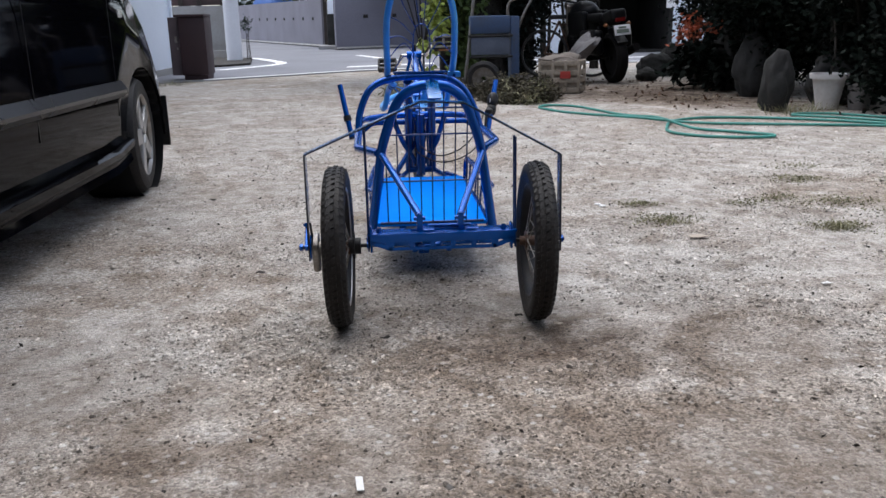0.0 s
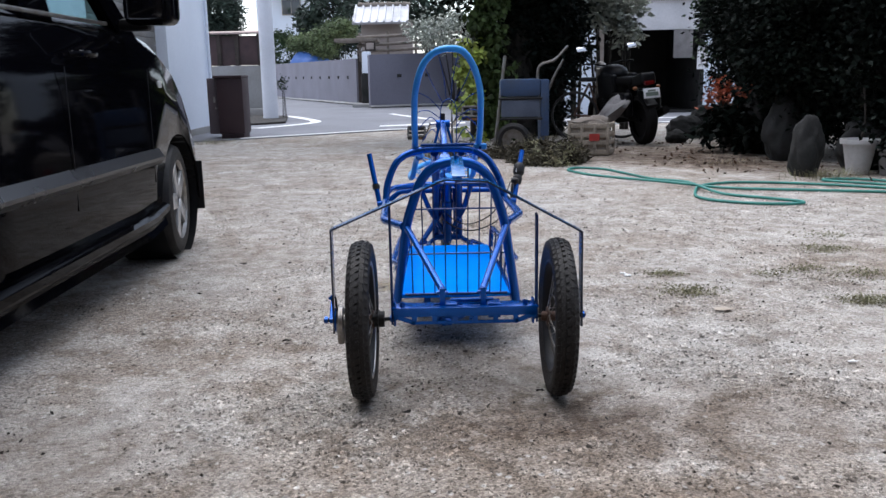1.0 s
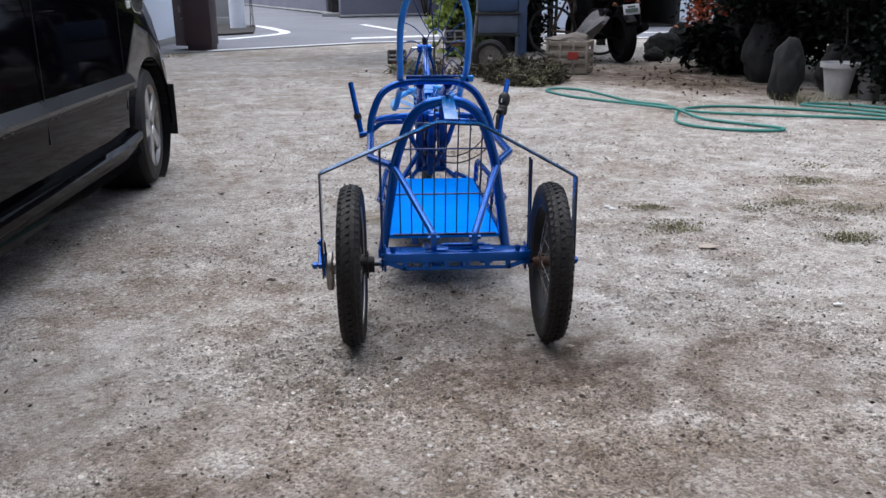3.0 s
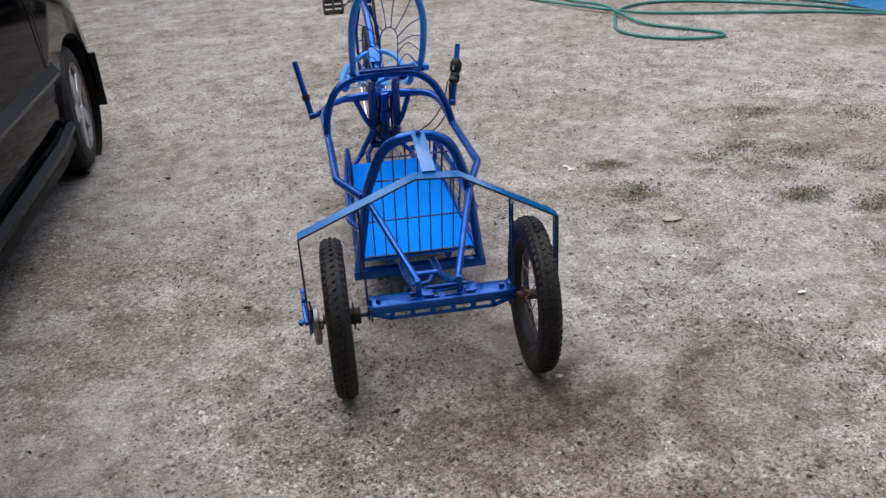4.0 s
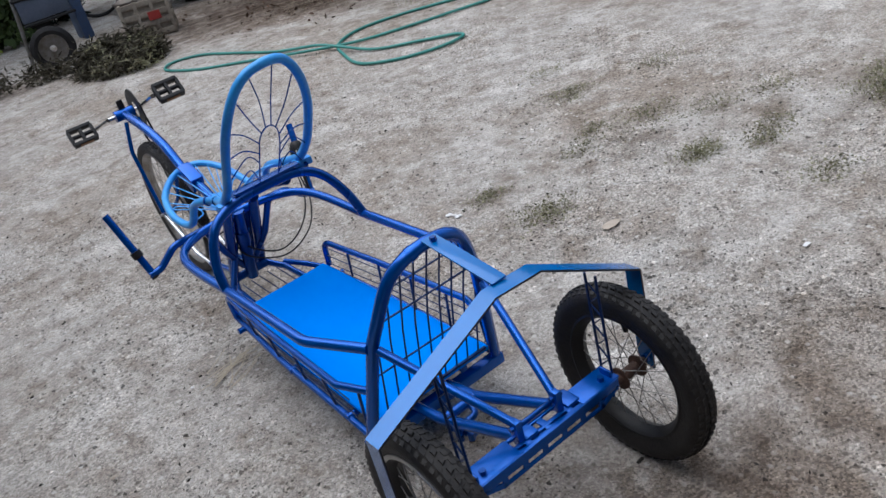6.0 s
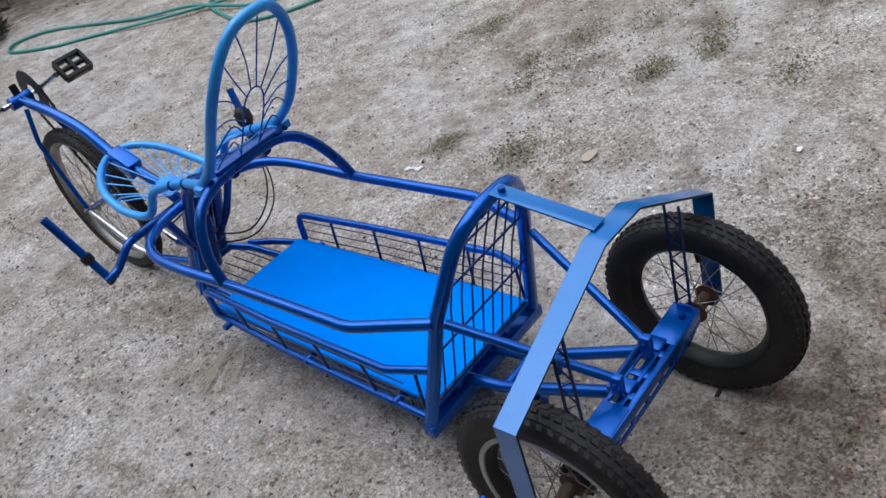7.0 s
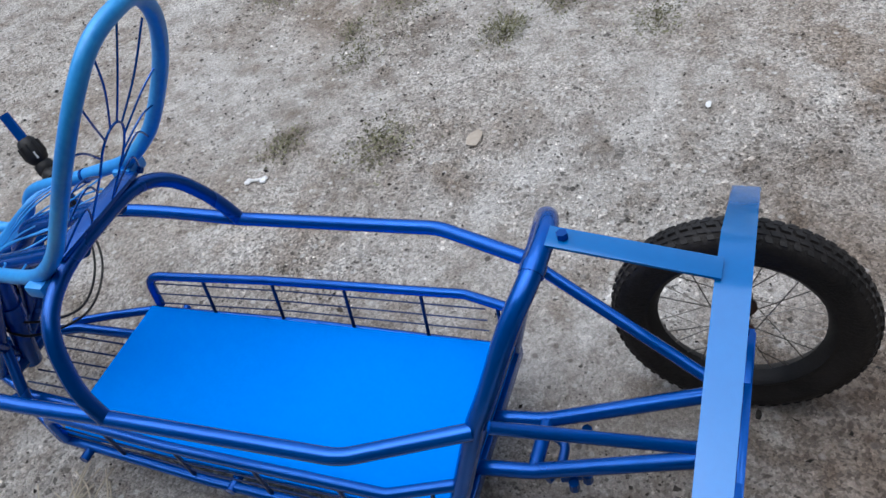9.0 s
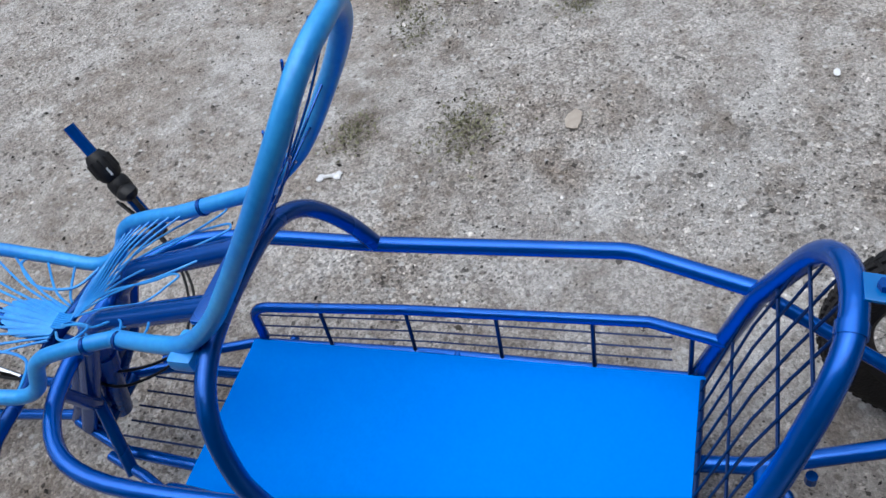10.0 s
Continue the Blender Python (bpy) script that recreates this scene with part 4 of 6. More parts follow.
cr = np.concatenate([clumps(rng, 320, 95, (0.6, 9.9, 3.45), (2.0, 1.6, 1.25), 0.16), clumps(rng, 190, 95, (1.4, 10.2, 1.5), (0.72, 0.45, 1.5), 0.14), clumps(rng, 230, 90, (-0.7, 9.5, 2.75), (0.95, 0.7, 0.5), 0.14), clumps(rng, 150, 90, (0.3, 9.5, 2.6), (0.7, 0.5, 0.5), 0.13), clumps(rng, 110, 80, (2.3, 9.7, 2.78), (0.95, 0.6, 0.42), 0.12), clumps(rng, 80, 80, (1.5, 9.6, 2.5), (0.7, 0.5, 0.38), 0.12), clumps(rng, 70, 60, (2.7, 9.9, 3.6), (1.6, 0.8, 0.4), 0.16)])
leaves("crown", cr[cr[:, 2] > 0.02], 0.10, LEAF_SHADED, big, "dense dark leaves with shade in their colour", 11)

vine = thing("vine", "yellow-green climbing vine on the tree trunk", "vine")
rng = np.random.default_rng(12)
trunk("stem", [(0.62, 9.3, 0), (0.7, 9.38, 0.8), (0.78, 9.42, 1.6), (0.84, 9.45, 2.3)], [0.025, 0.02, 0.015, 0.008], vine)
zc = rng.uniform(0.02, 2.1, 90)
pc = np.stack([0.8 + 0.06 * np.sin(zc * 3) + rng.normal(0, 0.11, 90), 9.32 + rng.normal(0, 0.07, 90), zc], 1)
leaves("vine_leaves", np.repeat(pc, 26, 0) + rng.normal(size=(90 * 26, 3)) * 0.05, 0.10, LEAF_VINE, vine, "green vine leaves", 12, 0.8, 0.8)
zc = rng.uniform(0.1, 1.3, 36)
pc = np.stack([0.42 + rng.normal(0, 0.075, 36) + 0.06 * zc, 9.2 + rng.normal(0, 0.06, 36), zc], 1)
leaves("vine_leaves", np.repeat(pc, 26, 0) + rng.normal(size=(36 * 26, 3)) * 0.04, 0.085, LEAF_LIME, vine, "yellow-green leaves with sunlit brightness in colour", 13, 0.8, 0.7)

tree("dark conifer behind the grey wall", (-5.2, 45, 0), 6.2, (1.9, 1.6, 1.9), LEAF_FAR, 21, 90, 60, 0.25, 0.26, 0.66)
tree("dark broad tree behind the hut", (-0.2, 33, 0), 7.0, (2.6, 2.0, 2.2), LEAF_FAR, 22, 110, 60, 0.3, 0.24, 0.66)
tree("green garden tree behind the fence", (-6.5, 24.5, 0), 4.1, (0.62, 0.7, 0.9), LEAF_FAR, 23, 90, 80, 0.13, 0.12, 0.72)
tree("green garden tree behind the fence", (-8.9, 26, 0), 4.2, (1.0, 1.0, 1.2), LEAF_FAR, 24, 70, 70, 0.18, 0.16, 0.6)
for k, (x, y, z, sx, sz) in enumerate([(-8.3, 45.2, 2.5, 1.0, 1.2), (-6.3, 41, 2.75, 0.8, 0.3), (-5.2, 41, 3.0, 0.85, 0.4), (-4.5, 41, 3.35, 0.8, 0.4), (-5.3, 40.6, 2.35, 0.6, 0.25)]):
    bush("clipped garden pine behind the grey wall", (x, y, z), (sx, 0.8, sz), LEAF_PINE if k else LEAF_MID, 30 + k, 60, 70, 0.13, 0.14, "garden_pine")
bush("small leafy weed at the pole's foot", (-3.42, 17.3, 0.85), (0.11, 0.1, 0.16), LEAF_FAR, 36, 6, 24, 0.035, 0.06, "weed_bush", 0.006)
bush("pale flowering shrub over the gate rails", (0.7, 24.2, 2.3), (1.6, 0.9, 0.45), LEAF_PALE, 37, 60, 60, 0.14, 0.12)
bush("pale leafy shrub in front of the shed", (2.7, 11.5, 1.95), (0.62, 0.5, 0.24), LEAF_PALE, 38, 50, 50, 0.08, 0.13)
bush("pale leafy shrub in front of the shed", (2.3, 11.5, 1.86), (0.34, 0.4, 0.24), LEAF_PALE, 40, 26, 50, 0.07, 0.13)
bush("pale leafy shrub in front of the shed", (3.05, 11.3, 1.55), (0.2, 0.25, 0.2), LEAF_PALE, 39, 14, 60, 0.06, 0.10)

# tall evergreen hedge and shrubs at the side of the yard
# shrubs below y 2 are unseen, added so the car's side reflects dark
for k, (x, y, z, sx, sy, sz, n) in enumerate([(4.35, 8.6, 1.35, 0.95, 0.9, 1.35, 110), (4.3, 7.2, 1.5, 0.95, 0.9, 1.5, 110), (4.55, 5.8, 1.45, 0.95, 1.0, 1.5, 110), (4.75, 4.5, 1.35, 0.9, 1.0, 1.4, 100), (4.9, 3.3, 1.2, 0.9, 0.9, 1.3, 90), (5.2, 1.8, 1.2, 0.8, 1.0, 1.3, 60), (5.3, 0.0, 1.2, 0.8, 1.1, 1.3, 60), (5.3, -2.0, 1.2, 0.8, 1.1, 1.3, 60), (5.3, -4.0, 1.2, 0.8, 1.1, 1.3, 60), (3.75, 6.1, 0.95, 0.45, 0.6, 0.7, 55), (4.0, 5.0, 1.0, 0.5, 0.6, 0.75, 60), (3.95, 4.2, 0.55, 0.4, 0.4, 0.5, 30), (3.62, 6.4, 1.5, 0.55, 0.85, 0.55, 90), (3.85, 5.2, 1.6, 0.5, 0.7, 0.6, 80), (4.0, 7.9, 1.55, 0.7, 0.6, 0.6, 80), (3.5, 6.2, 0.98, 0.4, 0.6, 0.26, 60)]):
    bush("dense dark evergreen hedge shrub", (x, y, z), (sx, sy, sz), LEAF_SHADED, 50 + k, n, 130, 0.12, 0.07, "hedge_shrub")
bush("green clipped conifer by the shed", (4.4, 10.6, 1.7), (0.42, 0.4, 0.62), LEAF_MID, 60, 70, 70, 0.10, 0.07, "conifer")
bush("low shrub with orange-red leaves", (3.4, 7.6, 0.6), (0.24, 0.22, 0.11), LEAF_RED, 61, 14, 40, 0.05, 0.06)
bush("low shrub with orange-red leaves", (3.75, 7.3, 0.82), (0.2, 0.22, 0.09), LEAF_RED, 62, 9, 40, 0.05, 0.06)
bush("drooping dark grassy plant by the stones", (3.35, 7.0, 0.25), (0.4, 0.4, 0.22), LEAF_SHADED, 63, 30, 50, 0.07, 0.12, "grassy_plant")

# unseen walls and eaves, added to close the yard and block light
back = thing("wall_south", "unseen dark wall added behind the yard to block light", "wall", kind="structure")
part("wall", box((10.4, 0.3, 5.6), (0.2, -3.95, 2.8), 0.01), DARKWOOD, back)
part("plinth", box((10.4, 0.1, 0.4), (0.2, -3.75, 0.2), 0.01), CONCRETE, back)
part("eave", box((10.4, 0.9, 0.12), (0.2, -3.35, 2.95), 0.02), DARKWOOD, back)
# added dark wall, out of view, that dims the ground beside the car
west = thing("wall_west", "unseen dark wall added beyond the car to block light", "wall", kind="structure")
part("wall", box((0.3, 6.75, 5.4), (-3.75, -0.42, 2.7), 0.01), DARKWOOD, west)
part("eave", box((0.7, 6.75, 0.12), (-3.25, -0.42, 2.75), 0.02), DARKWOOD, west)

# ---- garden stones ----
for k, (x, y, rx, ry, rz, tall) in enumerate([(3.06, 4.72, 0.13, 0.12, 0.285, 1), (3.42, 6.05, 0.2, 0.18, 0.34, 1), (3.46, 6.85, 0.2, 0.2, 0.38, 1), (3.4, 9.2, 0.24, 0.22, 0.18, 0), (3.75, 9.4, 0.22, 0.22, 0.24, 0), (3.75, 5.1, 0.24, 0.2, 0.26, 0), (3.85, 3.9, 0.25, 0.3, 0.33, 0), (3.05, 8.4, 0.14, 0.12, 0.09, 0), (3.7, 8.1, 0.25, 0.25, 0.3, 0), (4.25, 2.7, 0.3, 0.25, 0.12, 0), (2.4, 0.2, 0.13, 0.11, 0.1, 0)]):
    bm = blob((rx, ry, rz), k + 1, 0.28, 4)
    ob = tagged(part("garden_stone", bm, STONE, None, "", 180), "upright grey garden stone darkened as if shaded" if tall else "rounded grey garden stone darkened as if shaded", "stone", "stones edging the yard")
    ob.location = (x, y, rz * 0.72)


# ---- the cargo trike ----
trike = thing("cargo_trike", "blue-painted home-built recumbent cargo trike standing on gravel", "tricycle")


def pipe(name, pts, r, material=BLUE, parent=None, label="", rad=0.05, n=14, closed=False):
    return part(name, tube(fillet(pts, rad, 6, closed), r, n, closed), material, parent or trike, label)


def rod(name, pts, r, material, parent, label="", n=6):
    return part(name, tube(pts, r, n), material, parent, label)


def wheel(at, rad, width, rim_in, bead, spokes, knobs, material=RIM, hub_mat=RUST, label=""):
    """A spoked wheel: the rim is the part, the tyre, tread, hub, valve and spokes hang on it."""
    hw = width / 2
    rw = min(0.7 * hw, 0.026)
    prof = [(-rw, bead + 0.004), (-rw - 0.002, bead - 0.004), (-rw * 0.75, rim_in + 0.006), (0, rim_in), (rw * 0.75, rim_in + 0.006), (rw + 0.002, bead - 0.004), (rw, bead + 0.004), (0, bead - 0.008)]
    rim = part("wheel", revolve(prof, n=64, close=True), material, trike, label)
    rim.location = at
    h = rad - bead
    tp = [(-rw, bead - 0.002), (-rw - 0.25 * (hw - rw), bead + 0.15 * h), (-hw * 0.97, bead + 0.42 * h), (-hw, bead + 0.58 * h), (-hw * 0.86, bead + 0.8 * h), (-hw * 0.5, bead + 0.94 * h), (0, rad - 0.004)]
    tp = tp + [(-u, q) for u, q in tp[-2::-1]]
    part("tyre", revolve(tp, n=72), RUBBER, rim, "black treaded tyre")
    # tread blocks
    verts, faces = [], []
    rows = [(-0.74, 0.06, 0.845), (-0.43, 0.4, 0.935), (0.0, 0.0, 0.985), (0.43, 0.6, 0.935), (0.74, 0.56, 0.845)]
    for u, ph, hh in rows:
        r0 = bead + hh * h
        for k in range(knobs):
            a = 2 * math.pi * (k + ph) / knobs
            tx, lx = Vector((0, -math.sin(a), math.cos(a))), Vector((1, 0, 0))
            out = Vector((u * 0.55 if abs(u) > 0.5 else 0, math.cos(a), math.sin(a))).normalized()
            lx = (lx - out * lx.dot(out)).normalized()
            c = Vector((u * hw, math.cos(a) * r0, math.sin(a) * r0))
            w, ln = hw * 0.16, math.pi * rad / knobs * (0.55 if abs(u) > 0.5 else 0.68)
            i = len(verts)
            sk = 0.3 * ln * (1 if u > 0 else -1)
            for dz, sh in ((-0.004, 1.0), (0.0014, 0.85)):
                verts += [c + out * dz + lx * sx * w * sh + tx * (st * ln * sh + sx * sk) for sx, st in ((-1, -1), (1, -1), (1, 1), (-1, 1))]
            faces += [(i, i + 1, i + 5, i + 4), (i + 1, i + 2, i + 6, i + 5), (i + 2, i + 3, i + 7, i + 6), (i + 3, i, i + 4, i + 7), (i + 4, i + 5, i + 6, i + 7)]
    raw("tread", verts, faces, RUBBER, rim)
    hp = [(-0.045, 0.0), (-0.045, 0.012), (-0.03, 0.014), (-0.03, 0.026), (-0.026, 0.026), (-0.022, 0.014), (0.022, 0.014), (0.026, 0.026), (0.03, 0.026), (0.03, 0.014), (0.045, 0.012), (0.045, 0.0)]
    part("hub", revolve(hp, n=20), hub_mat, rim, "rusty brown hub")
    part("valve", cyl((0, 0, rim_in + 0.004), (0.008, 0, rim_in - 0.03), 0.0062, 10), BLACK, rim)
    for k in range(spokes):
        a = 2 * math.pi * k / spokes
        side = 0.027 if k % 2 else -0.027
        lag = 0.9 if (k // 2) % 2 else -0.9
        p0 = Vector((side, 0.024 * math.cos(a + lag), 0.024 * math.sin(a + lag)))
        p1 = Vector((0, (rim_in + 0.003) * math.cos(a), (rim_in + 0.003) * math.sin(a)))
        rod("spoke", [p0, p1], 0.0011, STEEL, rim, n=5)
    return rim


WL, WR = (-0.258, 0.016, 0.203), (0.274, 0.013, 0.202)
left = wheel(WL, 0.2175, 0.061, 0.138, 0.157, 28, 62, BLACK, RUST, "small rear wheel with a silver-lipped rim")
for s in (-1, 1):
    part("rim_lip", revolve([(s * 0.0215, 0.150), (s * 0.0245, 0.151), (s * 0.0245, 0.1605), (s * 0.0215, 0.1605)], n=64, close=True), RIM, left, "dull silver rim lip")
right = wheel(WR, 0.2165, 0.061, 0.136, 0.155, 28, 62, BLACK, RUST, "small rear wheel with a black rim")
right.rotation_euler = (0, radians(0.8), radians(-0.8))
WF = (0.0, 1.955, 0.265)
wheel(WF, 0.265, 0.046, 0.21, 0.226, 32, 60, STEEL, STEEL, "larger front wheel with a narrow tyre")

# rear hoop, leaning back
HOOP = [(-0.189, 0.411, 0.105), (-0.142, 0.327, 0.41), (-0.127, 0.306, 0.463), (-0.092, 0.275, 0.554), (-0.048, 0.255, 0.596), (0.008, 0.248, 0.608), (0.064, 0.255, 0.596), (0.108, 0.275, 0.554), (0.143, 0.306, 0.463), (0.158, 0.327, 0.41), (0.206, 0.411, 0.105)]
part("rear_hoop", tube(spline(HOOP[:2], 4)[:-1] + spline(HOOP[1:-1], 7) + [Vector(HOOP[-1])], 0.0148, 16), BLUE, trike, "thick blue tube hoop")
part("hoop_foot", box((0.42, 0.03, 0.03), (0.008, 0.405, 0.112), 0.004), BLUE, trike)
part("weld_collar", tube([(-0.04, 0.2525, 0.5995), (-0.025, 0.251, 0.6035)], 0.0168, 14), BLUE, trike)

# wire panel inside the hoop
panel = part("wire_panel", tube([(-0.155, 0.392, 0.172), (0.17, 0.392, 0.172)], 0.005, 8), NAVY, trike, "dark blue wire grid")


def hoop_y(z):
    return float(np.interp(z, [0.105, 0.41, 0.463, 0.552, 0.606], [0.411, 0.327, 0.306, 0.276, 0.248]))


for i in range(9):
    x = -0.13 + i * 0.035
    top = float(np.interp(abs(x - 0.008), [0, 0.056, 0.1, 0.135, 0.15], [0.606, 0.594, 0.552, 0.463, 0.41])) - 0.008
    rod("wire", [(x, hoop_y(z) + 0.002, z) for z in (0.172, 0.3, min(0.4, top - 0.05), 0.5 * (0.4 + top), top)], 0.0023, NAVY, panel)
for z, hw in ((0.312, 0.155), (0.46, 0.128), (0.54, 0.095)):
    rod("wire", [(0.009 - hw, hoop_y(z), z), (0.009 + hw, hoop_y(z), z)], 0.0026, NAVY, panel)

# loading deck and what carries it
dk = bmesh.new()
ring = [[dk.verts.new((x, y, z)) for x, y in ((-0.168, 0.388), (0.179, 0.388), (0.162, 1.183), (-0.155, 1.183))] for z in (0.162, 0.174)]
for k in range(4):
    dk.faces.new((ring[0][k], ring[0][(k + 1) % 4], ring[1][(k + 1) % 4], ring[1][k]))
dk.faces.new(ring[0][::-1]), dk.faces.new(ring[1])
bmesh.ops.bevel(dk, geom=list(dk.edges), offset=0.0018, segments=2, affect="EDGES")
deck = part("deck", dk, DECK, trike, "flat bright blue loading board")
for x in (-0.085, 0.1):
    pipe("floor_tube", [(x, 0.40, 0.148), (x, 1.2, 0.148), (x * 0.95, 1.34, 0.150), (x * 0.5, 1.46, 0.16)], 0.011, BLUE)
for y in (0.5, 0.8, 1.12):
    pipe("cross_tube", [(-0.19, y, 0.147), (0.19, y, 0.147)], 0.009, BLUE)
for i in range(5):
    x = -0.055 + 0.031 * i
    rod("rack_wire", [(x, 1.17, 0.152), (x, 1.36, 0.154)], 0.002, NAVY, trike)
for s, xo in ((-1, 0.004), (1, 0.006)):
    side = part("side_basket", tube(fillet([(s * 0.168 + xo, 1.17, 0.165), (s * 0.172 + xo, 1.168, 0.25), (s * 0.19 + xo, 0.88, 0.256), (s * 0.2 + xo, 0.475, 0.266), (s * 0.165 + xo, 0.36, 0.277)], 0.04, 6), 0.0095, 12), BLUE, trike, "low blue tube side rail")
    pipe("bottom_rail", [(s * 0.10 + xo, 1.36, 0.155), (s * 0.128 + xo, 1.27, 0.16), (s * 0.162 + xo, 1.19, 0.152), (s * 0.182 + xo, 0.85, 0.146), (s * 0.189 + xo, 0.41, 0.14)], 0.0095, BLUE, side, rad=0.05)
    for y in (1.034, 0.876, 0.719, 0.562, 0.41):
        xt = s * float(np.interp(y, (0.36, 0.475, 0.88, 1.168), (0.165, 0.2, 0.19, 0.172))) + xo
        xb = s * float(np.interp(y, (0.41, 0.85, 1.19), (0.188, 0.181, 0.161))) + xo
        rod("upright", [(xt, y, 0.262 if y > 0.45 else 0.268), (xb, y + 0.002, 0.148)], 0.0038, NAVY, side)
    for z, k in ((0.178, 0.3), (0.204, 0.55), (0.232, 0.8)):
        rod("side_wire", [(s * (0.161 + 0.011 * k) + xo, 1.165, z - 0.002), (s * (0.181 + 0.009 * k) + xo, 0.85, z), (s * (0.188 + 0.01 * k) + xo, 0.44, z + 0.004)], 0.0016, NAVY, side)

# upper rails: one loop from the hoop round under the seat
RAIL = [(-0.152, 0.33, 0.405), (-0.222, 0.50, 0.398), (-0.233, 0.89, 0.405), (-0.236, 1.16, 0.408), (-0.16, 1.275, 0.41), (0.0, 1.305, 0.412), (0.14, 1.275, 0.412), (0.2, 1.16, 0.412), (0.208, 0.89, 0.408), (0.222, 0.50, 0.41), (0.166, 0.33, 0.412)]
rp = fillet([RAIL[0], RAIL[1], RAIL[2]], 0.12, 6)[:-1] + spline(RAIL[2:9], 7)[:-1] + fillet([RAIL[8], RAIL[9], RAIL[10]], 0.12, 6)
part("upper_rail", tube(rp, 0.0128, 14), BLUE, trike, "long blue tube rail looping under the seat")

# seat arch over the deck
ARCH = [(-0.234, 0.887, 0.405), (-0.226, 0.912, 0.47), (-0.188, 0.935, 0.548), (-0.115, 0.95, 0.582), (0.0, 0.955, 0.588), (0.092, 0.95, 0.581), (0.15, 0.936, 0.545), (0.19, 0.912, 0.474), (0.208, 0.889, 0.408)]
part("seat_arch", tube(spline(ARCH, 7), 0.0132, 14), DEEP, trike, "deep blue arched tube")
part("arch_plate", box((0.2, 0.034, 0.008), (-0.002, 0.96, 0.6035), 0.003), DEEP, trike)
for x in (-0.05, 0.052):
    pipe("seat_post", [(x, 0.965, 0.575), (x * 0.9, 1.2, 0.503), (x * 0.9, 1.255, 0.455), (x, 1.425, 0.165)], 0.0165, DEEP, rad=0.07)

# rear beam, struts and links
beam = part("rear_beam", box((0.117, 0.056, 0.006), (-0.122, 0.016, 0.238), 0.0015), BLUE, trike, "blue slotted angle-iron beam")
part("beam_plate", box((0.11, 0.056, 0.006), (0.165, 0.016, 0.238), 0.0015), BLUE, beam)
part("beam_web", box((0.2, 0.034, 0.004), (0.02, 0.012, 0.2225), 0.001), DEEP, beam)
for y, w in ((-0.0075, 0.009), (0.008, 0.007), (0.037, 0.008)):
    part("beam_rail", box((0.18, w, 0.006), (0.02, y, 0.2372), 0.001), BLUE, beam)
for x in (-0.035, 0.022, 0.082):
    part("beam_bar", box((0.016, 0.044, 0.005), (x, 0.014, 0.2368), 0.001), BLUE, beam)
sl = bmesh.new()
box((0.388, 0.005, 0.024), (0.02, -0.012, 0.2275), 0.001, sl)
box((0.29, 0.005, 0.009), (0.02, -0.012, 0.1985), 0.001, sl)
for k in range(6):
    box((0.014, 0.005, 0.018), (0.02 - 0.1375 + 0.055 * k, -0.012, 0.2085), 0.0008, sl)
for s in (-1, 1):
    box((0.06, 0.005, 0.012), (0.02 + s * 0.163, -0.012, 0.208), 0.001, sl, rot=Euler((0, radians(-20 * s), 0)).to_matrix())
part("slotted_face", sl, BLUE, beam)
for x in (-0.15, 0.185):
    part("bolt", tube([(x, 0.008, 0.24), (x, 0.008, 0.252)], 0.0075, 6), DEEP, beam)
for x0, x1 in ((-0.14, -0.04), (0.158, 0.071)):
    st = pipe("strut", [(x0, 0.31, 0.402), (x1, 0.03, 0.278)], 0.0098, BLUE, label="slanting tube strut")
    part("strut_tab", box((0.016, 0.024, 0.05), (x1, 0.024, 0.262), 0.003), BLUE, st)
    part("bolt", tube([(x1 - 0.016, 0.024, 0.272), (x1 + 0.016, 0.024, 0.272)], 0.006, 6), DEEP, st)
for x0, xm, x1 in ((-0.05, -0.046, -0.018), (0.05, 0.054, 0.101)):
    pipe("chassis_tube", [(x0, 0.41, 0.128), (xm, 0.305, 0.141), (x1, 0.03, 0.219)], 0.0135, BLUE, rad=0.15)
    part("clamp_block", box((0.036, 0.05, 0.042), (x1, 0.03, 0.224), 0.005), BLUE, trike)
pipe("chassis_cross", [(-0.045, 0.302, 0.142), (0.052, 0.302, 0.142)], 0.0125, BLUE)
pipe("tie_rod", [(-0.018, 0.045, 0.245), (0.101, 0.045, 0.245)], 0.006, DEEP)
hitch = pipe("hitch_bracket", [(0.03, 0.296, 0.138), (0.022, 0.264, 0.132), (-0.02, 0.264, 0.13), (-0.05, 0.28, 0.13)], 0.0085, DEEP, rad=0.025, label="curved dark blue bracket")
part("hitch_lug", box((0.022, 0.05, 0.016), (-0.028, 0.24, 0.128), 0.004, rot=Euler((0, 0.2, 0.35)).to_matrix()), DEEP, hitch)
for x, y in ((-0.034, 0.218), (-0.052, 0.236), (0.05, 0.235)):
    part("hitch_bolt", tube([(x, y, 0.122), (x, y, 0.14)], 0.009, 8), DEEP, hitch)

# guard strap over the rear wheels
strap = part("guard_strap", strip([(-0.337, 0.17), (-0.335, 0.455), (-0.03, 0.584), (0.083, 0.578), (0.337, 0.437), (0.339, 0.175)], -0.002, 0.04, 0.0045), GLOSSBLUE, trike, "bent flat blue bar above the rear wheels")
lk = bmesh.new()
box((0.036, 0.212, 0.0045), (0.01, 0.137, 0.604), 0.0015, lk, rot=Euler((radians(8.6), 0, 0)).to_matrix())
# y-facing strap edges are coloured dark for the shade they lie in
strap.data.materials.append(SHADE_EDGE)
for q in strap.data.polygons:
    if abs(q.normal.y) > 0.9:
        q.material_index = 1
link_bar = part("link_bar", lk, GLOSSBLUE, trike, "flat blue bar from hoop to strap")
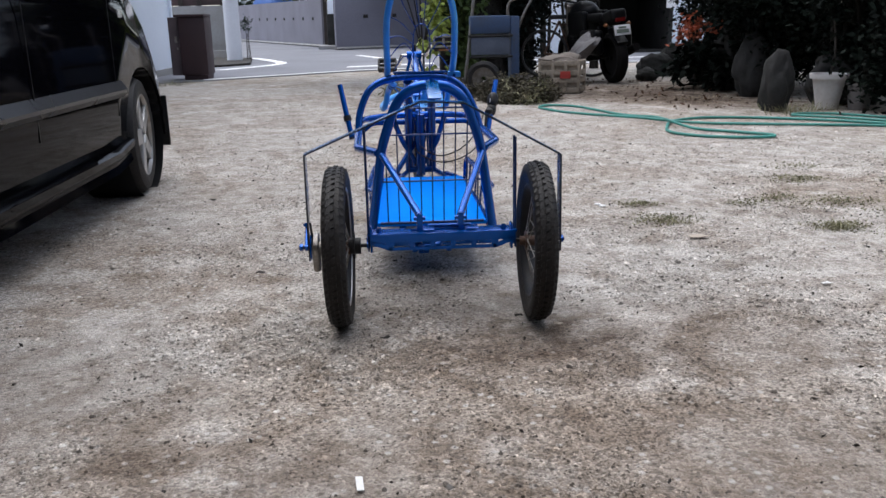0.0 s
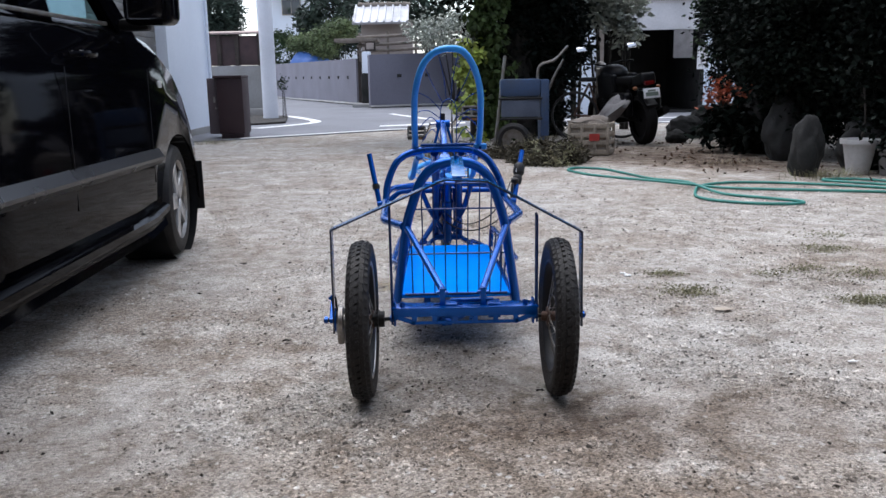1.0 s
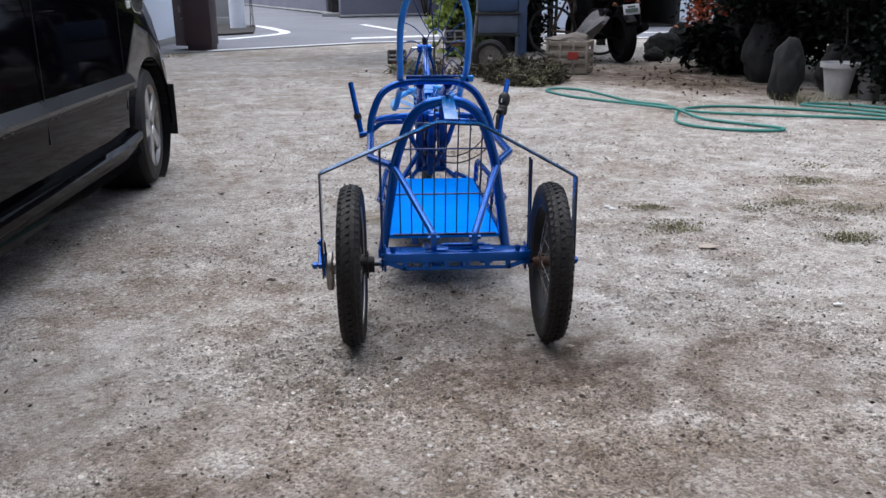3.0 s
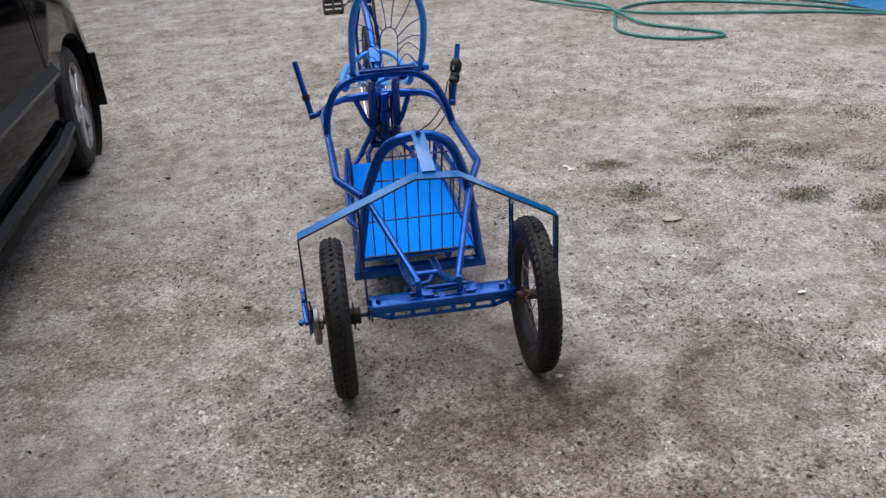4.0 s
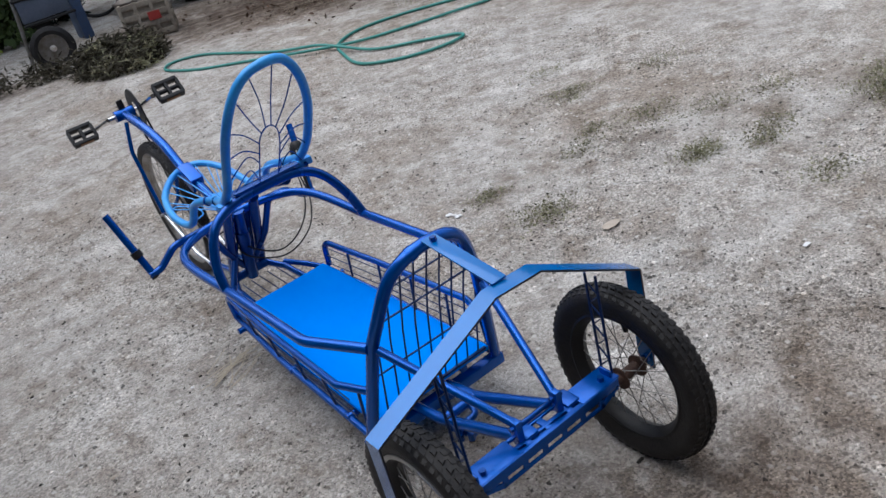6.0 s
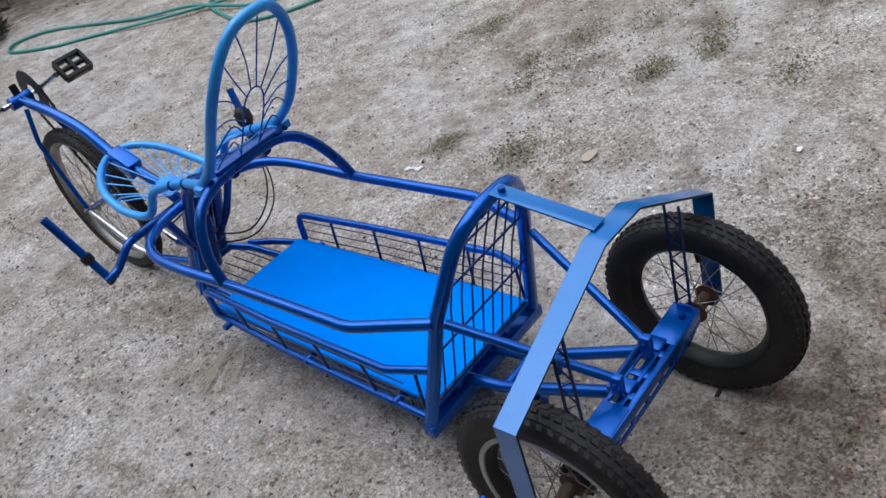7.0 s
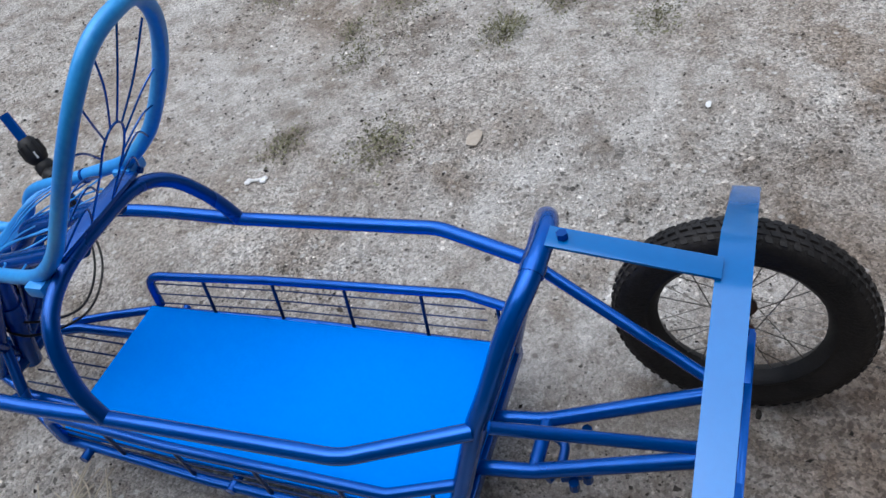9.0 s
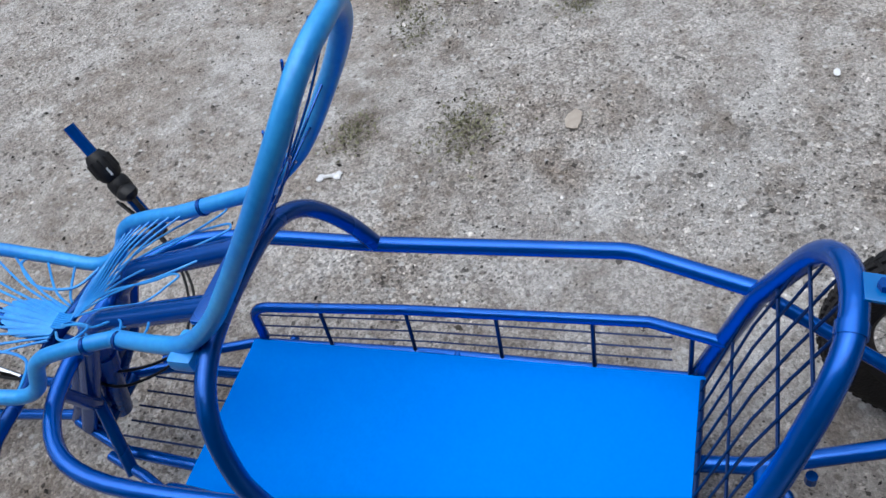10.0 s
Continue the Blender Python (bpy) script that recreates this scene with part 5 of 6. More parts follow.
part("bolt", tube([(0.01, 0.222, 0.617), (0.01, 0.2225, 0.628)], 0.0075, 6), DEEP, link_bar)
for x, zt in ((-0.178, 0.515), (0.217, 0.487)):
    br = rod("lattice_brace", [(x, 0.005, zt), (x, 0.005, 0.19)], 0.0032, NAVY, trike, "thin zigzag wire brace")
    rod("brace_wire", [(x, 0.034, zt), (x, 0.034, 0.235)], 0.0032, NAVY, br)
    zz = [(x, 0.005 if k % 2 else 0.034, zt - 0.02 - k * 0.027) for k in range(9)]
    rod("zigzag", zz, 0.0022, NAVY, br, n=5)
for s, xa, xb in ((-1, -0.366, -0.165), (1, 0.351, 0.20)):
    ax = part("axle", tube([(xa, 0.012, 0.205), (xb, 0.012, 0.205)], 0.0055, 8), BLACK, trike)
    for x in (xa - s * 0.012, xa - s * 0.026, xb + s * 0.01):
        part("nut", tube([(x, 0.012, 0.205), (x + s * 0.009, 0.012, 0.205)], 0.0105, 6), DEEP, ax)
    part("axle_plate", box((0.006, 0.032, 0.07), (xb + s * 0.006, 0.012, 0.222), 0.003), BLUE, ax)
# drum brake on the outside of one rear wheel, sprocket inside
drum = part("brake_drum", revolve([(-0.328, 0.0), (-0.328, 0.036), (-0.323, 0.042), (-0.312, 0.042), (-0.31, 0.02), (-0.3, 0.02)], n=32), STEEL, trike, "dull silver brake drum")
drum.location = (0, 0.012, 0.2)
part("drum_plate", revolve([(-0.333, 0.016), (-0.333, 0.033), (-0.3285, 0.035), (-0.3285, 0.016)], n=28, close=True), DEEP, trike).location = (0, 0.012, 0.205)
part("drum_arm", box((0.02, 0.034, 0.05), (-0.318, 0.0, 0.168), 0.008, rot=Euler((radians(14), 0, 0)).to_matrix()), STEEL, trike, "dull silver brake body")
bracket = part("brake_bracket", tube([(-0.35, 0.115, 0.24), (-0.343, 0.02, 0.265)], [0.007, 0.009], 8, flat=0.6), BLUE, trike, "blue triangular bracket")
part("bracket_bar", tube([(-0.35, 0.115, 0.238), (-0.343, 0.02, 0.2)], [0.007, 0.009], 8, flat=0.6), BLUE, bracket)
part("bracket_eye", tube([(-0.357, 0.116, 0.239), (-0.343, 0.116, 0.239)], 0.0095, 12), DEEP, bracket)
part("brake_rod", tube([(-0.33, 0.0, 0.275), (-0.32, 0.0, 0.165)], 0.003, 6), BLACK, trike)
sp = bmesh.new()
tube([(-0.232, 0.012, 0.205), (-0.2, 0.012, 0.205)], 0.022, 20, bm=sp)
for x, r, k in ((-0.218, 0.033, 16),):
    tube([(x - 0.0025, 0.012, 0.205), (x + 0.0025, 0.012, 0.205)], r, 2 * k, bm=sp)
    for j in range(k):
        a = 2 * math.pi * j / k
        box((0.004, 0.005, 0.006), (x, 0.012 + (r + 0.001) * math.cos(a), 0.205 + (r + 0.001) * math.sin(a)), 0, sp, rot=Euler((a + math.pi / 2, 0, 0)).to_matrix())
part("sprocket", sp, BLACK, trike, "black toothed sprocket")

# seat: backrest loop, arms and seat ring of light blue tube
BACK = [(-0.1, 1.12, 0.548), (-0.116, 1.03, 0.57), (-0.123, 0.975, 0.592), (-0.126, 0.925, 0.635), (-0.126, 0.875, 0.70), (-0.119, 0.807, 0.80), (-0.092, 0.755, 0.886), (-0.05, 0.733, 0.932), (0.005, 0.725, 0.946), (0.056, 0.733, 0.935), (0.095, 0.757, 0.882), (0.12, 0.807, 0.80), (0.124, 0.875, 0.70), (0.124, 0.925, 0.648), (0.122, 0.975, 0.612), (0.116, 1.03, 0.592), (0.11, 1.12, 0.566)]
RING = [(-0.1, 1.12, 0.548), (-0.118, 1.2, 0.533), (-0.128, 1.255, 0.508), (-0.14, 1.285, 0.455), (-0.15, 1.335, 0.437), (-0.152, 1.44, 0.443), (-0.115, 1.58, 0.46), (-0.03, 1.68, 0.478), (0.055, 1.68, 0.478), (0.1, 1.58, 0.462), (0.105, 1.44, 0.446), (0.105, 1.345, 0.436), (0.112, 1.29, 0.46), (0.117, 1.25, 0.515), (0.114, 1.2, 0.543), (0.11, 1.12, 0.566)]
BACK = [(x * (0.96 if z > 0.6 else 1.0), y, z) for x, y, z in BACK]
seat = part("seat", tube(spline(RING, 6), 0.0115, 12), PALE, trike, "light blue tube seat ring with wire webbing")
part("backrest", tube(spline(BACK, 7), 0.0118, 14), PALE, seat, "light blue tube backrest loop")


def back_at(x, z):
    """A place in the backrest's plane."""
    return (x, 0.95 - 0.85 * (z - 0.6) + 0.8 * (z - 0.6) ** 2, z)


def wire(name, pts, r=0.0024, material=PALE):
    part(name, tube(spline(pts, 6), r, 6), material, seat)


SX = 0.003
wire("backrest_wire", [back_at(SX - 0.028, 0.6), back_at(SX - 0.03, 0.7), back_at(SX - 0.024, 0.755), back_at(SX, 0.775), back_at(SX + 0.024, 0.755), back_at(SX + 0.03, 0.7), back_at(SX + 0.028, 0.6)], 0.002, DEEP)
for s in (-1, 1):
    for (xa, za), (xm, zm), (xb, zb) in (((0.008, 0.775), (0.016, 0.85), (0.034, 0.93)), ((0.02, 0.762), (0.052, 0.82), (0.082, 0.888)), ((0.028, 0.735), (0.07, 0.78), (0.108, 0.8)),
                                         ((0.03, 0.705), (0.075, 0.735), (0.118, 0.728)), ((0.03, 0.675), (0.065, 0.71), (0.112, 0.665)), ((0.03, 0.615), (0.06, 0.665), (0.1, 0.615))):
        wire("backrest_wire", [back_at(SX + s * xa, za), back_at(SX + s * xm, zm), back_at(SX + s * xb, zb)], 0.0017, DEEP)
FAN = Vector((-0.01, 1.345, 0.432))
ring_pts = spline(RING[5:12], 6)
for k in range(13):
    t = k / 12
    e = ring_pts[int(2 + t * 31)]
    wire("seat_wire", [FAN + Vector((0.006 * (k - 6), 0, 0)), FAN.lerp(e, 0.5) + Vector((0, 0, -0.006)), e], 0.0022)
# strands from the far arm, gathered at the front of the fan
NODE = Vector((-0.02, 1.30, 0.455))
for k in range(8):
    y = 1.262 - 0.023 * k
    z = 0.505 + 0.0155 * k * (1 - 0.055 * k)
    wire("seat_wire", [(0.113, y, z), (0.075 - 0.003 * k, y + 0.3 * (1.3 - y), z - 0.018), (0.022 - 0.002 * k, y + 0.72 * (1.3 - y), 0.476 + 0.002 * k), NODE + Vector((0.003 * (k - 3), 0.004, 0)), FAN + Vector((0.004 * (k - 3), 0.012, 0.001))], 0.0017)
# long petal loops towards the backrest
for x1, y1, z1, x2 in ((0.104, 1.03, 0.585, 0.07), (0.085, 1.02, 0.572, 0.035), (0.05, 1.045, 0.556, 0.0), (0.012, 1.08, 0.545, -0.045)):
    wire("seat_wire", [NODE + Vector((0.004, 0, 0.002)), (x2 * 0.6, 1.21, 0.505), (x2 + 0.012, 1.12, 0.538), (x1 - 0.012, y1 + 0.012, z1 - 0.004), (x1, y1 + 0.002, z1), (x1 + 0.004, y1 + 0.02, z1 - 0.004), (x2 + 0.05, 1.13, 0.535), (x2 * 0.6 + 0.035, 1.22, 0.5), NODE + Vector((0.012, 0.002, 0.002))], 0.0017)
# small loops along the near arm
for y0, w, up in ((1.09, 0.06, 0.0), (1.135, 0.052, -0.004), (1.19, 0.04, -0.008)):
    wire("seat_wire", [NODE + Vector((-0.004, 0, 0)), (-0.062, y0 + 0.07, 0.512 + up), (-0.108 + w, y0 + 0.02, 0.53 + up), (-0.08, y0 - 0.004, 0.541 + up), (-0.104, y0 + 0.004, 0.546 + up), (-0.1, y0 + 0.035, 0.536 + up), (-0.07, y0 + 0.08, 0.505 + up)], 0.0019)
wire("seat_wire", [(0.095, 1.33, 0.44), (0.055, 1.36, 0.434), (0.05, 1.43, 0.436), (0.085, 1.48, 0.446), (0.104, 1.46, 0.447)], 0.0026)
wire("seat_wire", [(-0.14, 1.33, 0.438), (-0.085, 1.36, 0.432), (-0.08, 1.43, 0.436), (-0.12, 1.48, 0.446), (-0.148, 1.46, 0.445)], 0.0026)
for a, c in (((-0.1045, 1.105, 0.5505), (-0.1035, 1.110, 0.5495)), ((-0.1115, 1.16, 0.5405), (-0.1125, 1.165, 0.5395)), ((0.1125, 1.075, 0.5785), (0.112, 1.08, 0.577))):
    part("cable_tie", tube([a, c], 0.0135, 14), DEEP, seat)
for s, z in ((-1, 0.574), (1, 0.592)):
    clamp = part("seat_clamp", box((0.05, 0.034, 0.022), (s * 0.122, 0.982, z), 0.006), PALE, seat)
    part("clamp_bolt", tube([(s * 0.122, 0.964, z - 0.002), (s * 0.122, 0.958, z - 0.003)], 0.006, 6), DEEP, clamp)
pan = bmesh.new()
lo, hi = [], []
for k in range(13):
    t = k / 12
    e = ring_pts[int(4 + t * 27)]
    lo.append(FAN + Vector((0.0045 * (k - 6), 0.0, 0.001)))
    hi.append(FAN.lerp(e, 0.3 + 0.03 * (k % 2)) + Vector((0, 0, -0.006 - 0.002 * (k % 2))))
for dz in (0.0015, -0.0015):
    va = [pan.verts.new(q + Vector((0, 0, dz))) for q in lo]
    vb = [pan.verts.new(q + Vector((0, 0, dz))) for q in hi]
    for k in range(12):
        pan.faces.new((va[k], va[k + 1], vb[k + 1], vb[k]))
part("seat_pan", pan, PALE, seat, "light blue fan of bundled wire")

# steering column and front frame under the seat
pipe("steering_tube", [(0.0, 1.30, 0.42), (0.0, 1.40, 0.15)], 0.021, DEEP)
pipe("fork_blade", [(-0.035, 1.32, 0.40), (-0.04, 1.42, 0.22), (-0.035, 1.47, 0.155)], 0.012, DEEP)
pipe("fork_blade", [(0.035, 1.32, 0.40), (0.04, 1.42, 0.22), (0.035, 1.47, 0.155)], 0.012, DEEP)
pipe("column_brace", [(-0.115, 1.30, 0.405), (-0.075, 1.33, 0.3), (-0.02, 1.39, 0.2)], 0.011, DEEP, rad=0.08)
pipe("column_brace", [(-0.02, 1.38, 0.29), (-0.07, 1.34, 0.22), (-0.12, 1.30, 0.152)], 0.011, DEEP, rad=0.05)
pipe("column_brace", [(0.1, 1.29, 0.405), (0.07, 1.33, 0.3), (0.02, 1.39, 0.2)], 0.011, DEEP, rad=0.08)
part("column_clamp", tube([(0.0, 1.33, 0.34), (0.0, 1.345, 0.30)], 0.025, 16), DEEP, trike)
part("column_clamp", tube([(-0.055, 1.395, 0.168), (0.055, 1.395, 0.168)], 0.014, 12), DEEP, trike)
BOOM = [(0.0, 1.36, 0.33), (0.0, 1.5, 0.415), (0.0, 1.60, 0.452), (0.0, 1.69, 0.49), (0.0, 1.79, 0.552), (0.0, 1.93, 0.592), (0.0, 2.125, 0.62)]
part("boom", tube(spline(BOOM, 6), 0.0165, 14), BLUE, trike, "blue tube boom rising to the pedals")
part("boom_joint", box((0.046, 0.10, 0.055), (0.0, 1.625, 0.464), 0.008, rot=Euler((radians(22), 0, 0)).to_matrix()), BLUE, trike)
for s in (-1, 1):
    pipe("front_stay", [(s * 0.022, 2.06, 0.605), (s * 0.05, 2.045, 0.5), (s * 0.055, 1.962, 0.268)], 0.0075, BLUE, rad=0.1)
    pipe("chain_stay", [(s * 0.055, 1.955, 0.265), (s * 0.05, 1.76, 0.15), (s * 0.04, 1.66, 0.128)], 0.0085, CHROME, label="bare chrome tube", rad=0.1)
    pipe("lower_stay", [(s * 0.04, 1.67, 0.13), (s * 0.03, 1.47, 0.158)], 0.0105, BLUE)
    pipe("upper_stay", [(s * 0.018, 1.70, 0.485), (s * 0.042, 1.73, 0.38), (s * 0.05, 1.80, 0.33), (s * 0.055, 1.955, 0.265)], 0.0065, DEEP, rad=0.06)
part("front_axle", tube([(-0.072, 1.955, 0.265), (0.072, 1.955, 0.265)], 0.005, 8), STEEL, trike)
part("bottom_bracket", tube([(-0.036, 2.125, 0.62), (0.036, 2.125, 0.62)], 0.021, 18), BLUE, trike)
part("front_reflector", box((0.024, 0.012, 0.034), (0.0, 2.128, 0.656), 0.004), BLACK, trike)
part("spindle", tube([(-0.062, 2.125, 0.62), (0.066, 2.125, 0.62)], 0.008, 10), CHROME, trike)
part("chainring", revolve([(0.044, 0.03), (0.044, 0.078), (0.0475, 0.078), (0.0475, 0.03)], n=44, close=True), BLACK, trike, "black chainring").location = (0, 2.125, 0.62)
cog = part("front_sprocket", revolve([(0.042, 0.01), (0.042, 0.036), (0.046, 0.036), (0.046, 0.01)], n=24, close=True), BLACK, trike)
cog.location = WF
# chain: two runs of linked plates
A, B = Vector((0.0457, 2.125, 0.62)), Vector((0.0457, 1.955, 0.265))
dd = (B - A).normalized()
pp = Vector((0, -dd.z, dd.y))
for off, r0, r1 in ((1, 0.079, 0.037), (-1, 0.079, 0.037)):
    ch = bmesh.new()
    a, c = A + pp * off * r0, B + pp * off * r1
    k = int((c - a).length / 0.0127)
    rot = Vector((0, 1, 0)).rotation_difference((c - a).normalized()).to_matrix()
    for j in range(k):
        box((0.007 if j % 2 else 0.005, 0.0135, 0.008), a.lerp(c, (j + 0.5) / k), 0, ch, rot=rot)
    part("chain_run", ch, BLACK, trike, "black drive chain")
for s, foot in ((-1, Vector((-0.078, 2.29, 0.567))), (1, Vector((0.08, 1.965, 0.678)))):
    crank = part("crank", tube([(s * 0.058, 2.125, 0.62), (s * 0.07, (2.125 + foot.y) / 2, (0.62 + foot.z) / 2), tuple(foot)], [0.012, 0.009, 0.011], 10, flat=0.75), CHROME, trike, "chrome crank arm")
    pc = foot + Vector((s * 0.06, 0.0, 0.0))
    rt = Matrix.Translation(pc) @ Euler((radians(48), 0, 0)).to_matrix().to_4x4() @ Matrix.Scale(1.03, 4)
    axle = part("pedal", tube([(-0.046, 0, 0), (0.046, 0, 0)], 0.008, 10), BLACK, crank, "black cage pedal")
    axle.data.transform(rt)
    for dy in (-0.03, 0.03):
        part("pedal_bar", box((0.09, 0.013, 0.026), (0, dy, 0), 0.002), BLACK, axle).data.transform(rt)
        part("pedal_reflector", box((0.05, 0.003, 0.012), (0, dy * 1.24, 0), 0.001), mat("amber_reflector", (0.25, 0.09, 0.01), 0.3) if "amber_reflector" not in bpy.data.materials else bpy.data.materials["amber_reflector"], axle, "dull amber reflector").data.transform(rt)
    for dx in (-0.043, 0.0, 0.043):
        part("pedal_rib", box((0.011, 0.058, 0.022), (dx, 0, 0), 0.002), BLACK, axle).data.transform(rt)

# under-seat handlebars
for s in (-1, 1):
    hb = pipe("handlebar", [(0.0, 1.40, 0.372), (s * 0.2, 1.383, 0.374), (s * 0.262, 1.384, 0.325), (s * 0.3, 1.384, 0.322)], 0.0115, DEEP, rad=0.05)
    grip_a, grip_b = Vector((s * 0.288, 1.384, 0.312)), Vector((-0.332, 1.447, 0.531) if s < 0 else (0.338, 1.495, 0.529))
    tube_ob = part("bar_end", tube([grip_a, grip_b], 0.0112, 14), BLUE, hb, "blue bare bar end")
    ax = (grip_b - grip_a).normalized()
    part("end_plug", tube([grip_a - ax * 0.004, grip_a + ax * 0.01], 0.0125, 12), BLACK, hb)
    if s < 0:
        q = grip_a + ax * 0.075
        part("bar_clamp", tube([q, q + ax * 0.022], 0.0165, 12), BLACK, hb, "black clamp ring")
    else:
        q = grip_a + ax * 0.09
        side = Vector((-0.55, -0.83, 0)).normalized()
        sb = bmesh.new()
        tube([q + ax * t for t in (0.0, 0.006, 0.02, 0.034, 0.04, 0.046, 0.058, 0.078, 0.09, 0.098)], [0.0145, 0.019, 0.021, 0.0205, 0.0165, 0.0215, 0.0245, 0.0235, 0.02, 0.0145], 16, bm=sb)
        sh = part("shifter", sb, BLACK, hb, "black twist shifter")
        for k in range(10):
            a = 6.28 * k / 10
            u = ax.orthogonal().normalized()
            w = ax.cross(u)
            d = u * math.cos(a) + w * math.sin(a)
            part("grip_rib", tube([q + ax * 0.054 + d * 0.0235, q + ax * 0.084 + d * 0.0228], 0.0022, 5), BLACK, sh)
        body = blob((0.019, 0.021, 0.016), 6, 0.2, 2)
        bmesh.ops.translate(body, verts=body.verts, vec=q + ax * 0.018 + side * 0.022)
        part("lever_clamp", body, BLACK, sh)
        part("brake_lever", tube(spline([q + ax * 0.016 + side * 0.03, q - ax * 0.008 + side * 0.036, q - ax * 0.04 + side * 0.03, q - ax * 0.06 + side * 0.024], 5), 0.0048, 8, flat=0.7), BLACK, sh)
        part("shift_scale", box((0.016, 0.004, 0.006), q + ax * 0.068 + Vector((-0.013, -0.0205, 0.0)), 0, rot=ax.to_track_quat("X", "Z").to_matrix()), mat("white_marks", (0.6, 0.6, 0.6), 0.6), sh)
# control cables hanging in loops
part("cable", tube(spline([(0.285, 1.43, 0.39), (0.265, 1.36, 0.31), (0.2, 1.3, 0.245), (0.09, 1.28, 0.215), (-0.01, 1.33, 0.25), (-0.02, 1.40, 0.30)], 8), 0.0027, 6), BLACK, trike)
part("cable", tube(spline([(0.28, 1.43, 0.40), (0.235, 1.33, 0.33), (0.165, 1.28, 0.27), (0.075, 1.27, 0.245), (0.0, 1.33, 0.28), (-0.01, 1.42, 0.33)], 8), 0.0027, 6), BLACK, trike)
part("cable", tube(spline([(-0.01, 1.42, 0.33), (-0.05, 1.5, 0.3), (-0.04, 1.7, 0.36), (-0.02, 1.85, 0.5)], 8), 0.0027, 6), BLACK, trike)


# ---- things standing in the yard ----
CARTGREY = mat("blue_grey_sheet_steel", (0.11, 0.13, 0.18), 0.6, 0.1, (0.07, 0.085, 0.12), 4, 40, 0.5)


def barrow():
    c = thing("handcart", "old blue steel handcart tipped up against the tree", "cart")
    o = Vector((1.02, 7.55, -0.06))
    part("tub", box((0.46, 0.16, 0.2), o + Vector((-0.05, 0.0, 0.79)), 0.03), CARTBLUE, c)
    part("tub_floor", box((0.44, 0.04, 0.2), o + Vector((-0.05, -0.06, 0.56)), 0.01), CARTGREY, c)
    part("side_panel", box((0.1, 0.26, 0.72), o + Vector((0.23, 0.05, 0.52)), 0.02), CARTBLUE, c)
    part("frame_bar", tube([o + Vector((-0.3, -0.085, 0.67)), o + Vector((0.2, -0.085, 0.67))], 0.014, 8), BLACK, c)
    part("frame_bar", tube([o + Vector((-0.28, -0.085, 0.44)), o + Vector((0.2, -0.085, 0.44))], 0.014, 8), BLACK, c)
    part("leg", tube([o + Vector((-0.36, -0.05, 0.02)), o + Vector((-0.3, -0.05, 0.5)), o + Vector((-0.22, 0.0, 1.15))], 0.018, 8), STEEL, c)
    part("handle", tube(spline([o + Vector((0.2, 0, 0.6)), o + Vector((0.16, 0, 1.0)), o + Vector((0.35, 0, 1.1)), o + Vector((0.5, 0, 1.25))], 6), 0.016, 8), STEEL, c)
    part("handle", tube(spline([o + Vector((0.22, 0, 0.62)), o + Vector((0.34, 0, 0.9)), o + Vector((0.45, 0, 1.1))], 6), 0.016, 8), STEEL, c)
    w = part("wheel", revolve([(-0.02, 0.03), (-0.02, 0.13), (0.02, 0.13), (0.02, 0.03)], n=28, close=True), STEEL, c)
    w.matrix_world = Matrix.Translation(o + Vector((-0.14, -0.16, 0.2))) @ Euler((0, 0, radians(75))).to_matrix().to_4x4()
    part("tyre", revolve([(-0.035, 0.13), (-0.04, 0.165), (-0.02, 0.2), (0.02, 0.2), (0.04, 0.165), (0.035, 0.13)], n=32), RUBBER, w)
    return c


barrow()


def crate():
    c = thing("crate", "dirty cream plastic crate full of odds and ends", "crate")
    c.matrix_world = Matrix.Translation((1.7, 7.0, 0)) @ Euler((0, 0, radians(-22))).to_matrix().to_4x4()
    o = Vector((0, 0, 0))
    for s in (-1, 1):
        for z in (0.02, 0.12, 0.2, 0.3):
            part("slat", box((0.44, 0.025, 0.05), o + Vector((0, s * 0.17, z + 0.02)), 0.005), CRATEMAT, c)
            part("slat", box((0.025, 0.34, 0.05), o + Vector((s * 0.21, 0, z + 0.02)), 0.005), CRATEMAT, c)
        for dx in (-0.21, -0.07, 0.07, 0.21):
            part("post", box((0.03, 0.028, 0.34), o + Vector((dx, s * 0.172, 0.18)), 0.005), CRATEMAT, c)
    part("bottom", box((0.42, 0.34, 0.02), o + Vector((0, 0, 0.015)), 0.0), CRATEMAT, c)
    part("liner", box((0.4, 0.012, 0.3), o + Vector((0, -0.155, 0.17)), 0.0), CRATEMAT, c)
    part("mark", box((0.11, 0.008, 0.075), o + Vector((0.07, -0.19, 0.2)), 0.0), RED, c, "red mark")
    part("contents", blob((0.2, 0.13, 0.09), 9, 0.4, 3), GREYWOOD, c).location = o + Vector((0, 0, 0.33))
    return c


crate()


